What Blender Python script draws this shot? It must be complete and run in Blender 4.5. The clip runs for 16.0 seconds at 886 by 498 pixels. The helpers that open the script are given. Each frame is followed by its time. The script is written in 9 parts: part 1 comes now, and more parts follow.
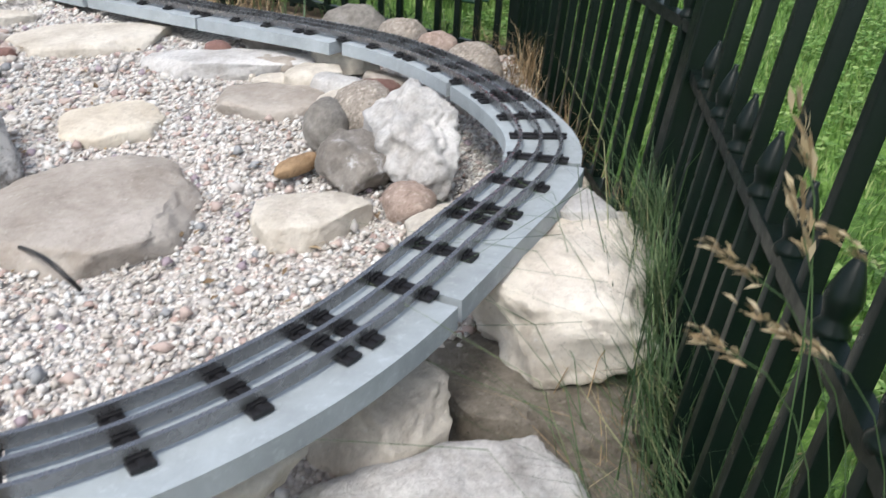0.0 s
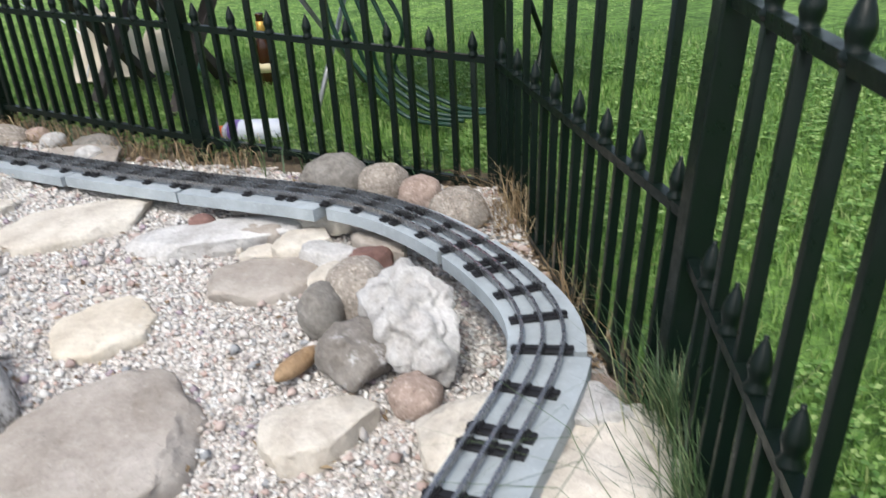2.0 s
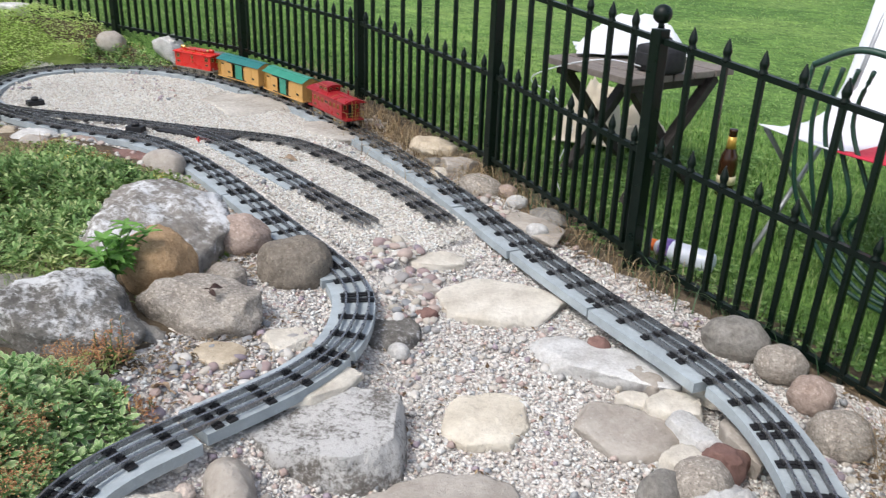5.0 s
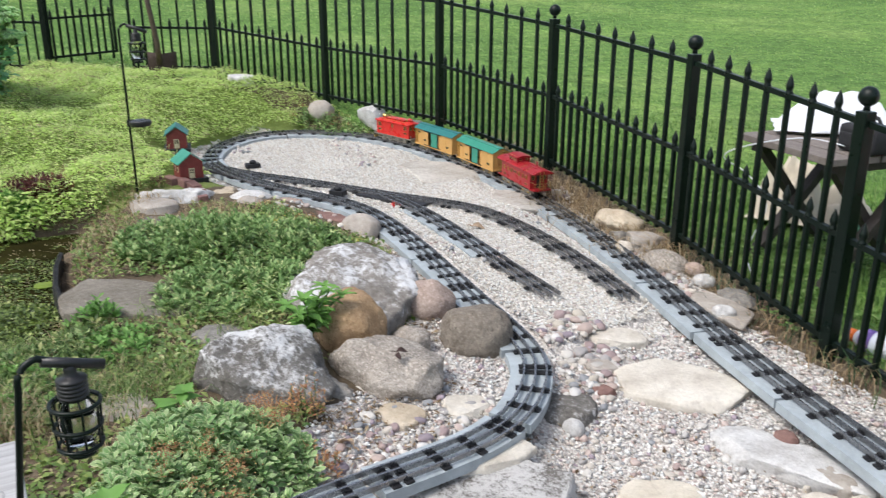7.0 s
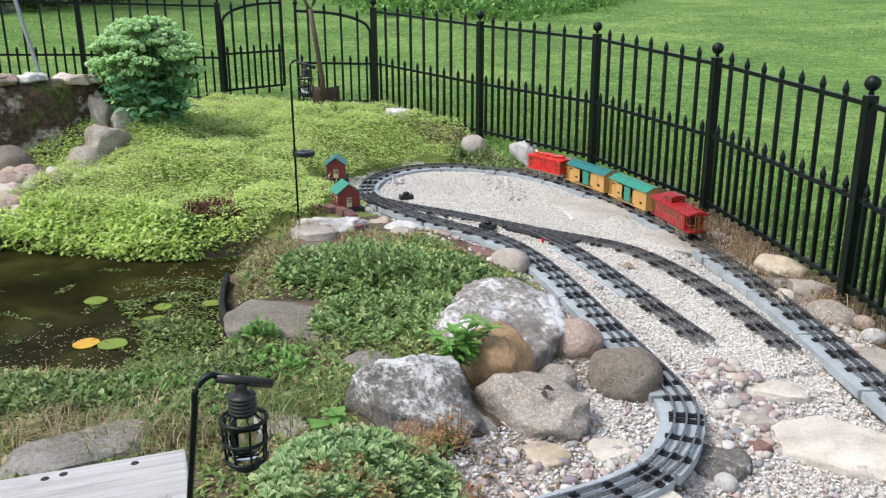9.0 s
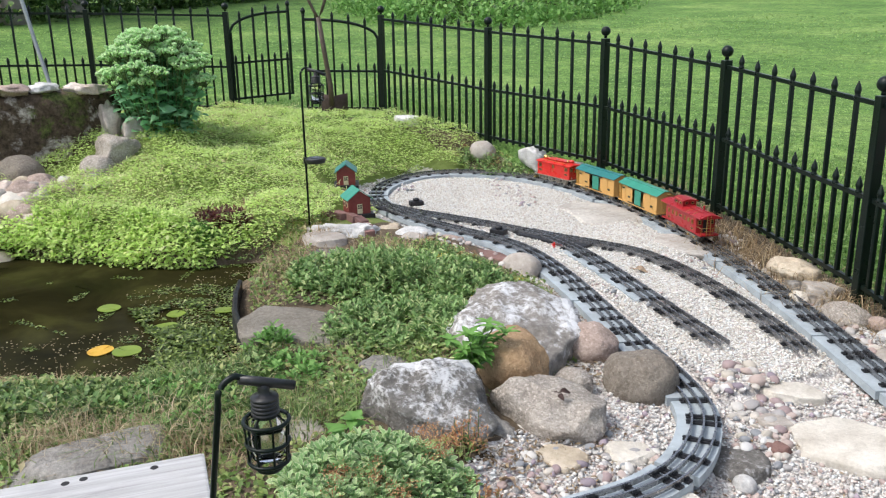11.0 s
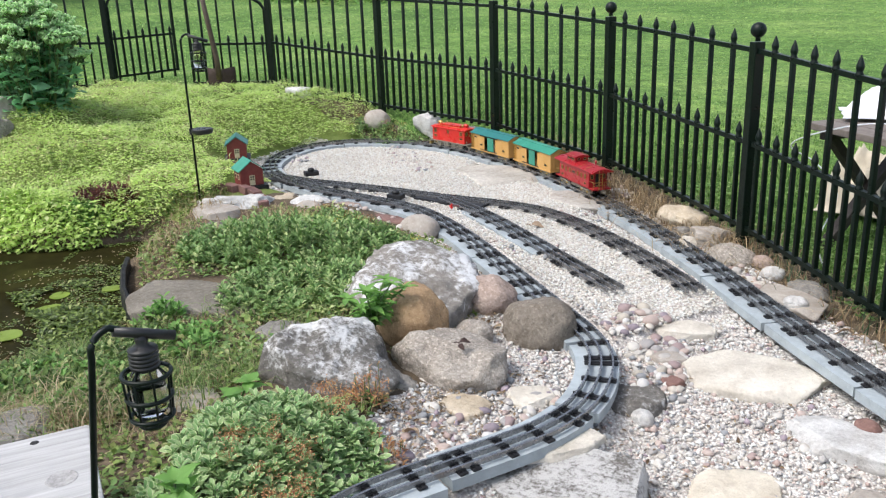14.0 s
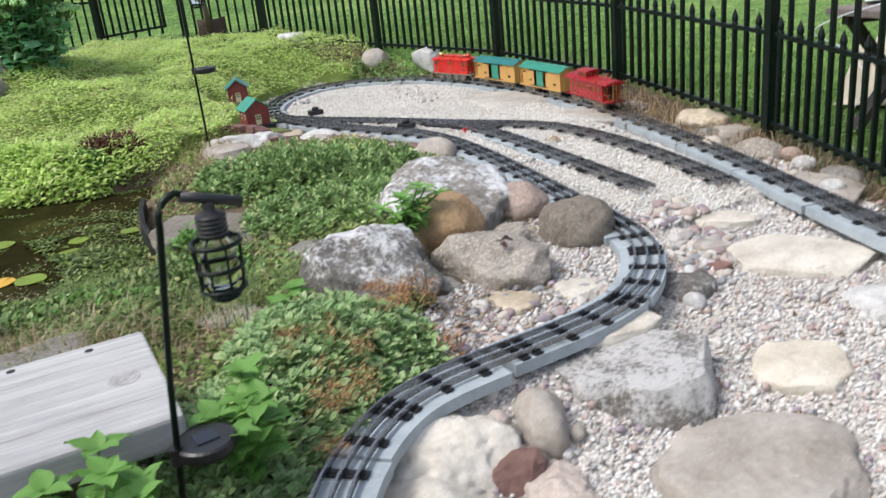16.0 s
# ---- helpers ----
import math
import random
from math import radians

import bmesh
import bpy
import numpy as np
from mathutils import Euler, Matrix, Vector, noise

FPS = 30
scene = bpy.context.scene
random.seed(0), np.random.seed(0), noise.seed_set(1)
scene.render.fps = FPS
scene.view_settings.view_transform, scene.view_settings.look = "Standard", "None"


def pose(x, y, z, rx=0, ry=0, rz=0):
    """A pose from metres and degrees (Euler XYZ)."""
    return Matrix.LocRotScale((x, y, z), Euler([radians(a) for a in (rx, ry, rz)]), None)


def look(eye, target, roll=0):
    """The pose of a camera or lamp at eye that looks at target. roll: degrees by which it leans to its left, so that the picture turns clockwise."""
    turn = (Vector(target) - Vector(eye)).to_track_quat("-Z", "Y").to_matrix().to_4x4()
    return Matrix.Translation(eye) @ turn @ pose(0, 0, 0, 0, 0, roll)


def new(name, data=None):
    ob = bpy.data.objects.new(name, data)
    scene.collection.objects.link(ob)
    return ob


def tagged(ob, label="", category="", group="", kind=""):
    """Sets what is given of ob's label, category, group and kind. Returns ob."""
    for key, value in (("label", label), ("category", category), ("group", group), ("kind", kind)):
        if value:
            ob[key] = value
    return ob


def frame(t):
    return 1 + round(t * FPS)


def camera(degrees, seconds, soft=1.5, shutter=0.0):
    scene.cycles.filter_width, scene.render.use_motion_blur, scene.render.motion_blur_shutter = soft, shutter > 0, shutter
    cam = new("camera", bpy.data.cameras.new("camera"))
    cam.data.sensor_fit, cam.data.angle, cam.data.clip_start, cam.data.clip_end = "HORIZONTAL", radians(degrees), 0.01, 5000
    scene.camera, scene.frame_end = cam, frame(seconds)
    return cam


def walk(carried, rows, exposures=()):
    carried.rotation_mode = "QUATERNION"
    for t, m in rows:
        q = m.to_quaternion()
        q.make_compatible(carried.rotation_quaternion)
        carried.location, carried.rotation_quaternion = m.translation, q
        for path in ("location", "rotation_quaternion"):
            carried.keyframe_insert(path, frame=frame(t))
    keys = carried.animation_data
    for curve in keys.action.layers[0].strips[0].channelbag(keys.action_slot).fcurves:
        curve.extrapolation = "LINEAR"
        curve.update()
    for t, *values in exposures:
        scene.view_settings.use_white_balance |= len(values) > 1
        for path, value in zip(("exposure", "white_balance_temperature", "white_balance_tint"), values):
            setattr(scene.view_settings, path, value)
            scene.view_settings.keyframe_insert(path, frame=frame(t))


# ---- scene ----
cam = camera(55.3, 16.0, soft=1.2, shutter=0.4)
METRES, EYE, TILT, LEAN, TURN = 1.0, 0.40, -27.0, -1.25, 0.0
ROWS = [
    (0.0, 0.0, 0.0, 0.0, 0.0, 0.0, -0.0),
    (0.5, 0.0121, 0.0211, 0.0349, -2.15, 1.47, 1.81),
    (1.0, 0.0158, 0.0383, 0.0622, -3.07, 2.46, 3.28),
    (1.5, 0.0064, 0.0374, 0.1083, -2.8, 3.28, 5.58),
    (2.0, 0.0034, 0.018, 0.1986, -0.11, 3.53, 7.02),
    (2.5, 0.0039, -0.0019, 0.2968, 6.19, 3.4, 5.37),
    (3.0, 0.0173, -0.014, 0.3441, 13.24, 1.72, 0.34),
    (3.5, 0.0379, -0.0399, 0.4023, 18.59, -0.5, -5.04),
    (4.0, 0.0634, -0.0887, 0.4551, 22.08, 0.26, -9.12),
    (6.5, 0.1041, -0.1862, 0.5296, 36.41, 1.79, -16.61),
    (7.0, 0.1115, -0.1993, 0.5369, 40.22, 2.08, -17.41),
    (7.5, 0.1051, -0.206, 0.5363, 43.6, 1.89, -18.77),
    (8.0, 0.1076, -0.2152, 0.538, 46.99, 1.54, -19.52),
    (8.5, 0.1036, -0.2166, 0.5359, 49.3, 1.18, -20.13),
    (9.0, 0.1026, -0.2234, 0.5351, 50.31, 1.07, -20.31),
    (9.5, 0.1018, -0.229, 0.5351, 50.89, 1.32, -20.11),
    (12.0, 0.0876, -0.2303, 0.4989, 50.15, 1.75, -19.03),
    (12.5, 0.0868, -0.2161, 0.4936, 47.82, 2.03, -17.84),
    (13.0, 0.0898, -0.2047, 0.4898, 45.93, 2.27, -16.92),
    (13.5, 0.0934, -0.1983, 0.4777, 44.83, 2.38, -16.79),
    (14.0, 0.1016, -0.1819, 0.4691, 44.14, 2.14, -16.6),
    (14.5, 0.1073, -0.1789, 0.4636, 43.91, 1.76, -16.17),
    (15.0, 0.1098, -0.1791, 0.4559, 43.7, 1.55, -15.45),
    (15.5, 0.0791, -0.1787, 0.4051, 43.22, 1.08, -14.49),
    (16.0, 0.0173, -0.191, 0.3028, 43.69, -0.34, -12.49),
]
walk(cam, [(t, pose(0, 0, EYE, TILT, LEAN, TURN) @ pose(METRES * x, METRES * y, METRES * z, 90 + pitch, roll, yaw)) for t, x, y, z, yaw, pitch, roll in ROWS],
     exposures=((0.0, 0.74), (2.0, 0.75), (3.0, 0.71), (3.5, 0.63), (4.2, 0.62), (6.5, 0.70), (8.5, 0.75), (9.5, 0.77), (12.0, 0.84), (14.0, 0.82), (15.0, 0.76), (16.0, 0.72)))

# ---- world and sun ----
world = bpy.data.worlds.new("overcast_sky")
scene.world = world
world.use_nodes = True
wn = world.node_tree
sky = wn.nodes.new("ShaderNodeTexSky")
sky.sky_type, sky.sun_disc = "NISHITA", False
sky.sun_elevation, sky.sun_rotation = radians(58), radians(200)
sky.air_density, sky.dust_density, sky.ozone_density = 1.0, 3.0, 1.0
soft_sky = wn.nodes.new("ShaderNodeHueSaturation")
soft_sky.inputs["Saturation"].default_value = 0.68
wn.links.new(sky.outputs[0], soft_sky.inputs["Color"])
wn.links.new(soft_sky.outputs[0], wn.nodes["Background"].inputs["Color"])
wn.nodes["Background"].inputs["Strength"].default_value = 0.15
sun_data = bpy.data.lights.new("sun", "SUN")
sun_data.energy, sun_data.angle, sun_data.color = 1.2, radians(14), (1.0, 0.985, 0.96)
sun = new("sun", sun_data)
sun.matrix_world = look((-2.0, -5.0, 8.0), (0, 0, 0))


# ---- materials ----
def material(name, rough=0.6, metal=0.0, spec=0.5):
    m = bpy.data.materials.new(name)
    m.use_nodes = True
    nt = m.node_tree
    b = nt.nodes["Principled BSDF"]
    b.inputs["Roughness"].default_value = rough
    b.inputs["Metallic"].default_value = metal
    b.inputs["Specular IOR Level"].default_value = spec
    return m, nt, b


def coord(nt, scale=1.0, space="Object"):
    t = nt.nodes.new("ShaderNodeTexCoord")
    if scale == 1.0:
        return t.outputs[space]
    mp = nt.nodes.new("ShaderNodeMapping")
    mp.inputs["Scale"].default_value = scale if isinstance(scale, tuple) else (scale,) * 3
    nt.links.new(t.outputs[space], mp.inputs["Vector"])
    return mp.outputs["Vector"]


def noise_tex(nt, vec, scale, detail=6.0, rough=0.6, distort=0.0):
    n = nt.nodes.new("ShaderNodeTexNoise")
    n.inputs["Scale"].default_value, n.inputs["Detail"].default_value = scale, detail
    n.inputs["Roughness"].default_value, n.inputs["Distortion"].default_value = rough, distort
    nt.links.new(vec, n.inputs["Vector"])
    return n.outputs["Fac"]


def ramp(nt, fac, *stops):
    r = nt.nodes.new("ShaderNodeValToRGB")
    e = r.color_ramp.elements
    while len(e) < len(stops):
        e.new(0.5)
    for el, (p, c) in zip(e, stops):
        el.position, el.color = p, (*c, 1.0) if len(c) == 3 else c
    nt.links.new(fac, r.inputs["Fac"])
    return r.outputs["Color"]


def mix(nt, fac, a, b, blend="MIX"):
    m = nt.nodes.new("ShaderNodeMix")
    m.data_type, m.blend_type = "RGBA", blend
    for sock, v in ((m.inputs["Factor"], fac), (m.inputs["A"], a), (m.inputs["B"], b)):
        if hasattr(v, "is_output"):
            nt.links.new(v, sock)
        elif isinstance(v, tuple):
            sock.default_value = (*v, 1.0) if len(v) == 3 else v
        else:
            sock.default_value = v
    return m.outputs["Result"]


def bump(nt, b, height, strength=0.4, dist=0.002):
    n = nt.nodes.new("ShaderNodeBump")
    n.inputs["Strength"].default_value, n.inputs["Distance"].default_value = strength, dist
    nt.links.new(height, n.inputs["Height"])
    nt.links.new(n.outputs["Normal"], b.inputs["Normal"])


def island(nt):
    return nt.nodes.new("ShaderNodeNewGeometry").outputs["Random Per Island"]


def obj_random(nt):
    return nt.nodes.new("ShaderNodeObjectInfo").outputs["Random"]


def stone_mat(name, dark, mid, light, scale=14.0, rough=0.85, crust=None, veins=None, crust_rise=0.0, spotty=0.7, bias=0.0, grain=0.24, speck=0.0):
    m, nt, b = material(name, rough, spec=0.25)
    v = coord(nt)
    big = noise_tex(nt, v, scale * 0.35, 6, 0.6, 0.2)
    fine = noise_tex(nt, v, scale * 6, 8, 0.7)
    c = ramp(nt, big, (0.30, dark), (0.5, mid), (0.70, light))
    c = mix(nt, grain, c, ramp(nt, fine, (0.32, tuple(x * 0.6 for x in dark)), (0.5, mid), (0.72, tuple(min(1, x * 1.2) for x in light))), "MIX")
    blotch = noise_tex(nt, v, scale * 0.8, 10, 0.72, 0.5)
    c = mix(nt, 0.55, c, ramp(nt, blotch, (0.34, (0.62, 0.58, 0.54)), (0.52, (1.0, 1.0, 1.0)), (0.68, (1.16, 1.17, 1.17))), "MULTIPLY")
    # pits and mineral specks
    spk = noise_tex(nt, v, scale * 17, 3, 0.6)
    c = mix(nt, ramp(nt, spk, (0.63 - 0.06 * speck, (0, 0, 0)), (0.74 - 0.08 * speck, (0.5 + 0.25 * speck,) * 3)), c, tuple(x * 0.45 for x in dark))
    lit = noise_tex(nt, v, scale * 9, 4, 0.65)
    c = mix(nt, ramp(nt, lit, (0.60 - 0.06 * speck, (0, 0, 0)), (0.72 - 0.08 * speck, (0.35 + 0.3 * speck,) * 3)), c, tuple(min(0.85, x * 1.35) for x in light))
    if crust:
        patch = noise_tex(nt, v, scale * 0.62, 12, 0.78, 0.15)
        # crust cover grows with height: paler towards the top, darker towards the bottom
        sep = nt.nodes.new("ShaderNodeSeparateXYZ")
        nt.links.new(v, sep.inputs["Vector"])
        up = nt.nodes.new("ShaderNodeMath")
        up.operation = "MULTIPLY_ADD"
        up.inputs[1].default_value = crust_rise
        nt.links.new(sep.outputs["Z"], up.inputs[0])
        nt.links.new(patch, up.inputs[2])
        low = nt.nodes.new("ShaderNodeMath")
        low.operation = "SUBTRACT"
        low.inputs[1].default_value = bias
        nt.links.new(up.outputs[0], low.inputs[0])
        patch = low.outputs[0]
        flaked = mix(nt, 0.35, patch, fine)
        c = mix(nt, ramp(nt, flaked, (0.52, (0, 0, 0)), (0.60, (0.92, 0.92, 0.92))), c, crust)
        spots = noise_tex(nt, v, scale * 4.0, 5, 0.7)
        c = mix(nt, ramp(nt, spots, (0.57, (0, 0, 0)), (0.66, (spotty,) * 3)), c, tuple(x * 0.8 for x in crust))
    if veins:
        w = nt.nodes.new("ShaderNodeTexVoronoi")
        w.feature = "DISTANCE_TO_EDGE"
        w.inputs["Scale"].default_value = scale * 0.35
        nt.links.new(v, w.inputs["Vector"])
        c = mix(nt, ramp(nt, w.outputs["Distance"], (0.0, (0.6, 0.6, 0.6)), (0.02, (0, 0, 0))), c, veins)
    nt.links.new(c, b.inputs["Base Color"])
    h = mix(nt, 0.5, ramp(nt, noise_tex(nt, v, scale * 2.5, 8, 0.7), (0, (0, 0, 0)), (1, (1, 1, 1))), ramp(nt, fine, (0, (0, 0, 0)), (1, (1, 1, 1))))
    bump(nt, b, h, 1.0, 0.006 + 0.010 * grain)
    return m


M_CREAM = stone_mat("cream_limestone", (0.63, 0.575, 0.49), (0.73, 0.68, 0.595), (0.79, 0.75, 0.675), 12)
M_STEP = stone_mat("warm_cream_limestone", (0.55, 0.485, 0.385), (0.66, 0.60, 0.495), (0.73, 0.68, 0.58), 12)
M_LICHENSLAB = stone_mat("slab_with_thick_pale_lichen", (0.11, 0.10, 0.09), (0.20, 0.185, 0.165), (0.32, 0.30, 0.27), 18, crust=(0.58, 0.57, 0.55), crust_rise=1.8, bias=0.0, grain=0.5)
M_LIME = stone_mat("pale_limestone", (0.50, 0.455, 0.385), (0.64, 0.595, 0.515), (0.74, 0.70, 0.62), 16)
M_SUNK = stone_mat("dusty_grey_flagstone", (0.34, 0.315, 0.28), (0.45, 0.42, 0.375), (0.56, 0.53, 0.48), 9, grain=0.4)
M_TAN = stone_mat("tan_limestone", (0.36, 0.29, 0.20), (0.52, 0.44, 0.33), (0.66, 0.59, 0.48))
M_GREY = stone_mat("grey_flagstone", (0.30, 0.265, 0.225), (0.41, 0.37, 0.325), (0.50, 0.465, 0.42), 9)
M_DGREY = stone_mat("dark_grey_fieldstone", (0.145, 0.138, 0.122), (0.26, 0.245, 0.222), (0.39, 0.37, 0.335), grain=0.5)
M_WHITE = stone_mat("rough_white_stone", (0.43, 0.425, 0.41), (0.61, 0.60, 0.58), (0.77, 0.76, 0.74), 26, grain=0.36)
M_BOULDER = stone_mat("grey_tan_boulder", (0.23, 0.20, 0.168), (0.37, 0.33, 0.285), (0.52, 0.47, 0.41), 16, grain=0.55, speck=1.0)
M_CRUST = stone_mat("grey_stone_with_white_crust", (0.15, 0.135, 0.12), (0.25, 0.23, 0.205), (0.37, 0.345, 0.315), 8, crust=(0.66, 0.665, 0.67), crust_rise=0.9, spotty=0.22, bias=0.045, grain=0.5)
M_LICHEN = stone_mat("grey_stone_with_pale_lichen", (0.08, 0.075, 0.068), (0.16, 0.15, 0.135), (0.27, 0.255, 0.235), 11, crust=(0.64, 0.64, 0.635), crust_rise=2.0, spotty=0.6, bias=0.10, grain=0.5, speck=0.6)
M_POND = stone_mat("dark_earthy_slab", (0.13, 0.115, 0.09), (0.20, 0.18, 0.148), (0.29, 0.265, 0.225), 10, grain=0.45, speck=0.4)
M_BROWN = stone_mat("smooth_brown_boulder", (0.15, 0.125, 0.10), (0.215, 0.185, 0.15), (0.28, 0.245, 0.20), 14, 0.75, grain=0.5, speck=0.8)
M_ORANGE = stone_mat("orange_tan_boulder", (0.27, 0.17, 0.09), (0.36, 0.24, 0.135), (0.44, 0.31, 0.19), 13, 0.7, grain=0.45, speck=0.6)
M_PINK = stone_mat("pinkish_granite", (0.30, 0.22, 0.18), (0.40, 0.31, 0.26), (0.50, 0.41, 0.36), 15, grain=0.45, speck=0.8)
M_PALEPINK = stone_mat("pale_pink_pitted_stone", (0.48, 0.39, 0.33), (0.62, 0.53, 0.465), (0.73, 0.655, 0.60), 16, grain=0.4)
M_RED = stone_mat("maroon_sandstone", (0.16, 0.09, 0.08), (0.23, 0.135, 0.115), (0.30, 0.19, 0.165), 16)


def pebble_mat(name, source, stops, rough=0.75):
    m, nt, b = material(name, rough, spec=0.3)
    r = source(nt)
    c = ramp(nt, r, *stops)
    nt.nodes[-1].color_ramp.interpolation = "CONSTANT"
    v = coord(nt)
    f = noise_tex(nt, v, 160, 5, 0.7)
    c = mix(nt, 0.35, c, mix(nt, f, tuple([0.25] * 3), tuple([1.0] * 3)), "MULTIPLY")
    g = noise_tex(nt, v, 3.0, 3, 0.5)
    c = mix(nt, 0.25, c, mix(nt, g, tuple([0.35] * 3), tuple([1.0] * 3)), "MULTIPLY")
    nt.links.new(c, b.inputs["Base Color"])
    bump(nt, b, f, 0.25, 0.002)
    return m


M_GRAVEL = pebble_mat("pea_gravel", island, [(0.0, (0.675, 0.64, 0.59)), (0.16, (0.791, 0.76, 0.72)), (0.32, (0.560, 0.52, 0.47)), (0.44, (0.868, 0.87, 0.84)), (0.62, (0.492, 0.49, 0.48)), (0.70, (0.704, 0.60, 0.54)), (0.80, (0.772, 0.74, 0.69)), (0.92, (0.386, 0.35, 0.33)), (0.96, (0.560, 0.43, 0.38))])
M_WGRAVEL = pebble_mat("white_limestone_chips", island, [(0.0, (0.791, 0.75, 0.67)), (0.2, (0.868, 0.84, 0.77)), (0.45, (0.704, 0.65, 0.56)), (0.6, (0.868, 0.88, 0.85)), (0.85, (0.608, 0.56, 0.48)), (0.93, (0.656, 0.57, 0.51))])
M_RIVER = pebble_mat("river_pebbles", obj_random, [(0.0, (0.52, 0.49, 0.45)), (0.11, (0.38, 0.29, 0.28)), (0.22, (0.66, 0.63, 0.58)), (0.33, (0.30, 0.31, 0.32)), (0.45, (0.51, 0.41, 0.36)), (0.57, (0.40, 0.38, 0.365)), (0.69, (0.55, 0.50, 0.42)), (0.79, (0.31, 0.26, 0.29)), (0.91, (0.72, 0.70, 0.67))], 0.6)


M_CHIPS = pebble_mat("small_mixed_stones", island, [(0.0, (0.675, 0.64, 0.60)), (0.15, (0.492, 0.38, 0.34)), (0.30, (0.811, 0.80, 0.76)), (0.45, (0.376, 0.39, 0.40)), (0.55, (0.608, 0.49, 0.44)), (0.70, (0.531, 0.51, 0.49)), (0.85, (0.425, 0.35, 0.39))], 0.65)


def ground_mat(name, a, b_, c_, scale, rough=0.95, fine=90.0):
    m, nt, b = material(name, rough, spec=0.15)
    v = coord(nt)
    n1, n2 = noise_tex(nt, v, scale, 6, 0.65, 0.4), noise_tex(nt, v, fine, 6, 0.75)
    c = mix(nt, 0.5, ramp(nt, n1, (0.3, a), (0.5, b_), (0.7, c_)), ramp(nt, n2, (0.3, a), (0.5, b_), (0.72, c_)))
    nt.links.new(c, b.inputs["Base Color"])
    bump(nt, b, n2, 0.6, 0.01)
    return m


def lawn_mat():
    m, nt, b = material("mown_lawn", 0.9, spec=0.15)
    v = coord(nt)
    c = ramp(nt, noise_tex(nt, v, 0.55, 5, 0.6, 0.3), (0.30, (0.066, 0.142, 0.036)), (0.5, (0.112, 0.212, 0.055)), (0.68, (0.185, 0.285, 0.088)))
    mid = noise_tex(nt, v, 5.5, 10, 0.8)
    c = mix(nt, 0.85, c, ramp(nt, mid, (0.34, (0.42, 0.48, 0.42)), (0.5, (1.0, 1.0, 1.0)), (0.66, (1.8, 1.65, 1.5))), "MULTIPLY")
    fine = noise_tex(nt, v, 70.0, 6, 0.8)
    c = mix(nt, 0.8, c, ramp(nt, fine, (0.34, (0.3, 0.35, 0.3)), (0.5, (1.0, 1.0, 1.0)), (0.66, (1.75, 1.65, 1.5))), "MULTIPLY")
    clump = noise_tex(nt, v, 22.0, 8, 0.75, 0.2)
    c = mix(nt, 0.7, c, ramp(nt, clump, (0.3, (0.45, 0.45, 0.4)), (0.7, (1.5, 1.45, 1.35))), "MULTIPLY")
    c = mix(nt, ramp(nt, noise_tex(nt, v, 1.7, 6, 0.7), (0.62, (0, 0, 0)), (0.78, (0.55, 0.55, 0.55))), c, (0.19, 0.24, 0.09))
    nt.links.new(c, b.inputs["Base Color"])
    bump(nt, b, fine, 0.6, 0.012)
    return m


M_LAWN = lawn_mat()
M_SOIL = ground_mat("dark_soil_and_litter", (0.05, 0.038, 0.026), (0.12, 0.092, 0.062), (0.24, 0.195, 0.14), 5)


def gravel_base_mat():
    """Packed fine gravel under the loose stones: a grain of cells, each of its own shade."""
    m, nt, b = material("packed_fine_gravel", 0.9, spec=0.2)
    v = coord(nt)
    w = nt.nodes.new("ShaderNodeTexVoronoi")
    w.inputs["Scale"].default_value = 150.0
    nt.links.new(v, w.inputs["Vector"])
    pick = nt.nodes.new("ShaderNodeSeparateColor")
    nt.links.new(w.outputs["Color"], pick.inputs["Color"])
    c = ramp(nt, pick.outputs["Red"], (0.0, (0.62, 0.57, 0.53)), (0.2, (0.78, 0.75, 0.71)), (0.4, (0.46, 0.43, 0.40)), (0.55, (0.70, 0.66, 0.61)), (0.75, (0.36, 0.34, 0.32)), (0.85, (0.84, 0.81, 0.78)))
    nt.nodes[-1].color_ramp.interpolation = "CONSTANT"
    c = mix(nt, ramp(nt, w.outputs["Distance"], (0.35, (0, 0, 0)), (0.75, (0.6, 0.6, 0.6))), c, (0.32, 0.295, 0.265))
    c = mix(nt, 0.4, c, ramp(nt, noise_tex(nt, v, 7.0, 8, 0.7), (0.35, (0.6, 0.56, 0.52)), (0.6, (1.1, 1.1, 1.1))), "MULTIPLY")
    nt.links.new(c, b.inputs["Base Color"])
    inv = ramp(nt, w.outputs["Distance"], (0.0, (1, 1, 1)), (0.8, (0, 0, 0)))
    bump(nt, b, inv, 0.9, 0.004)
    return m


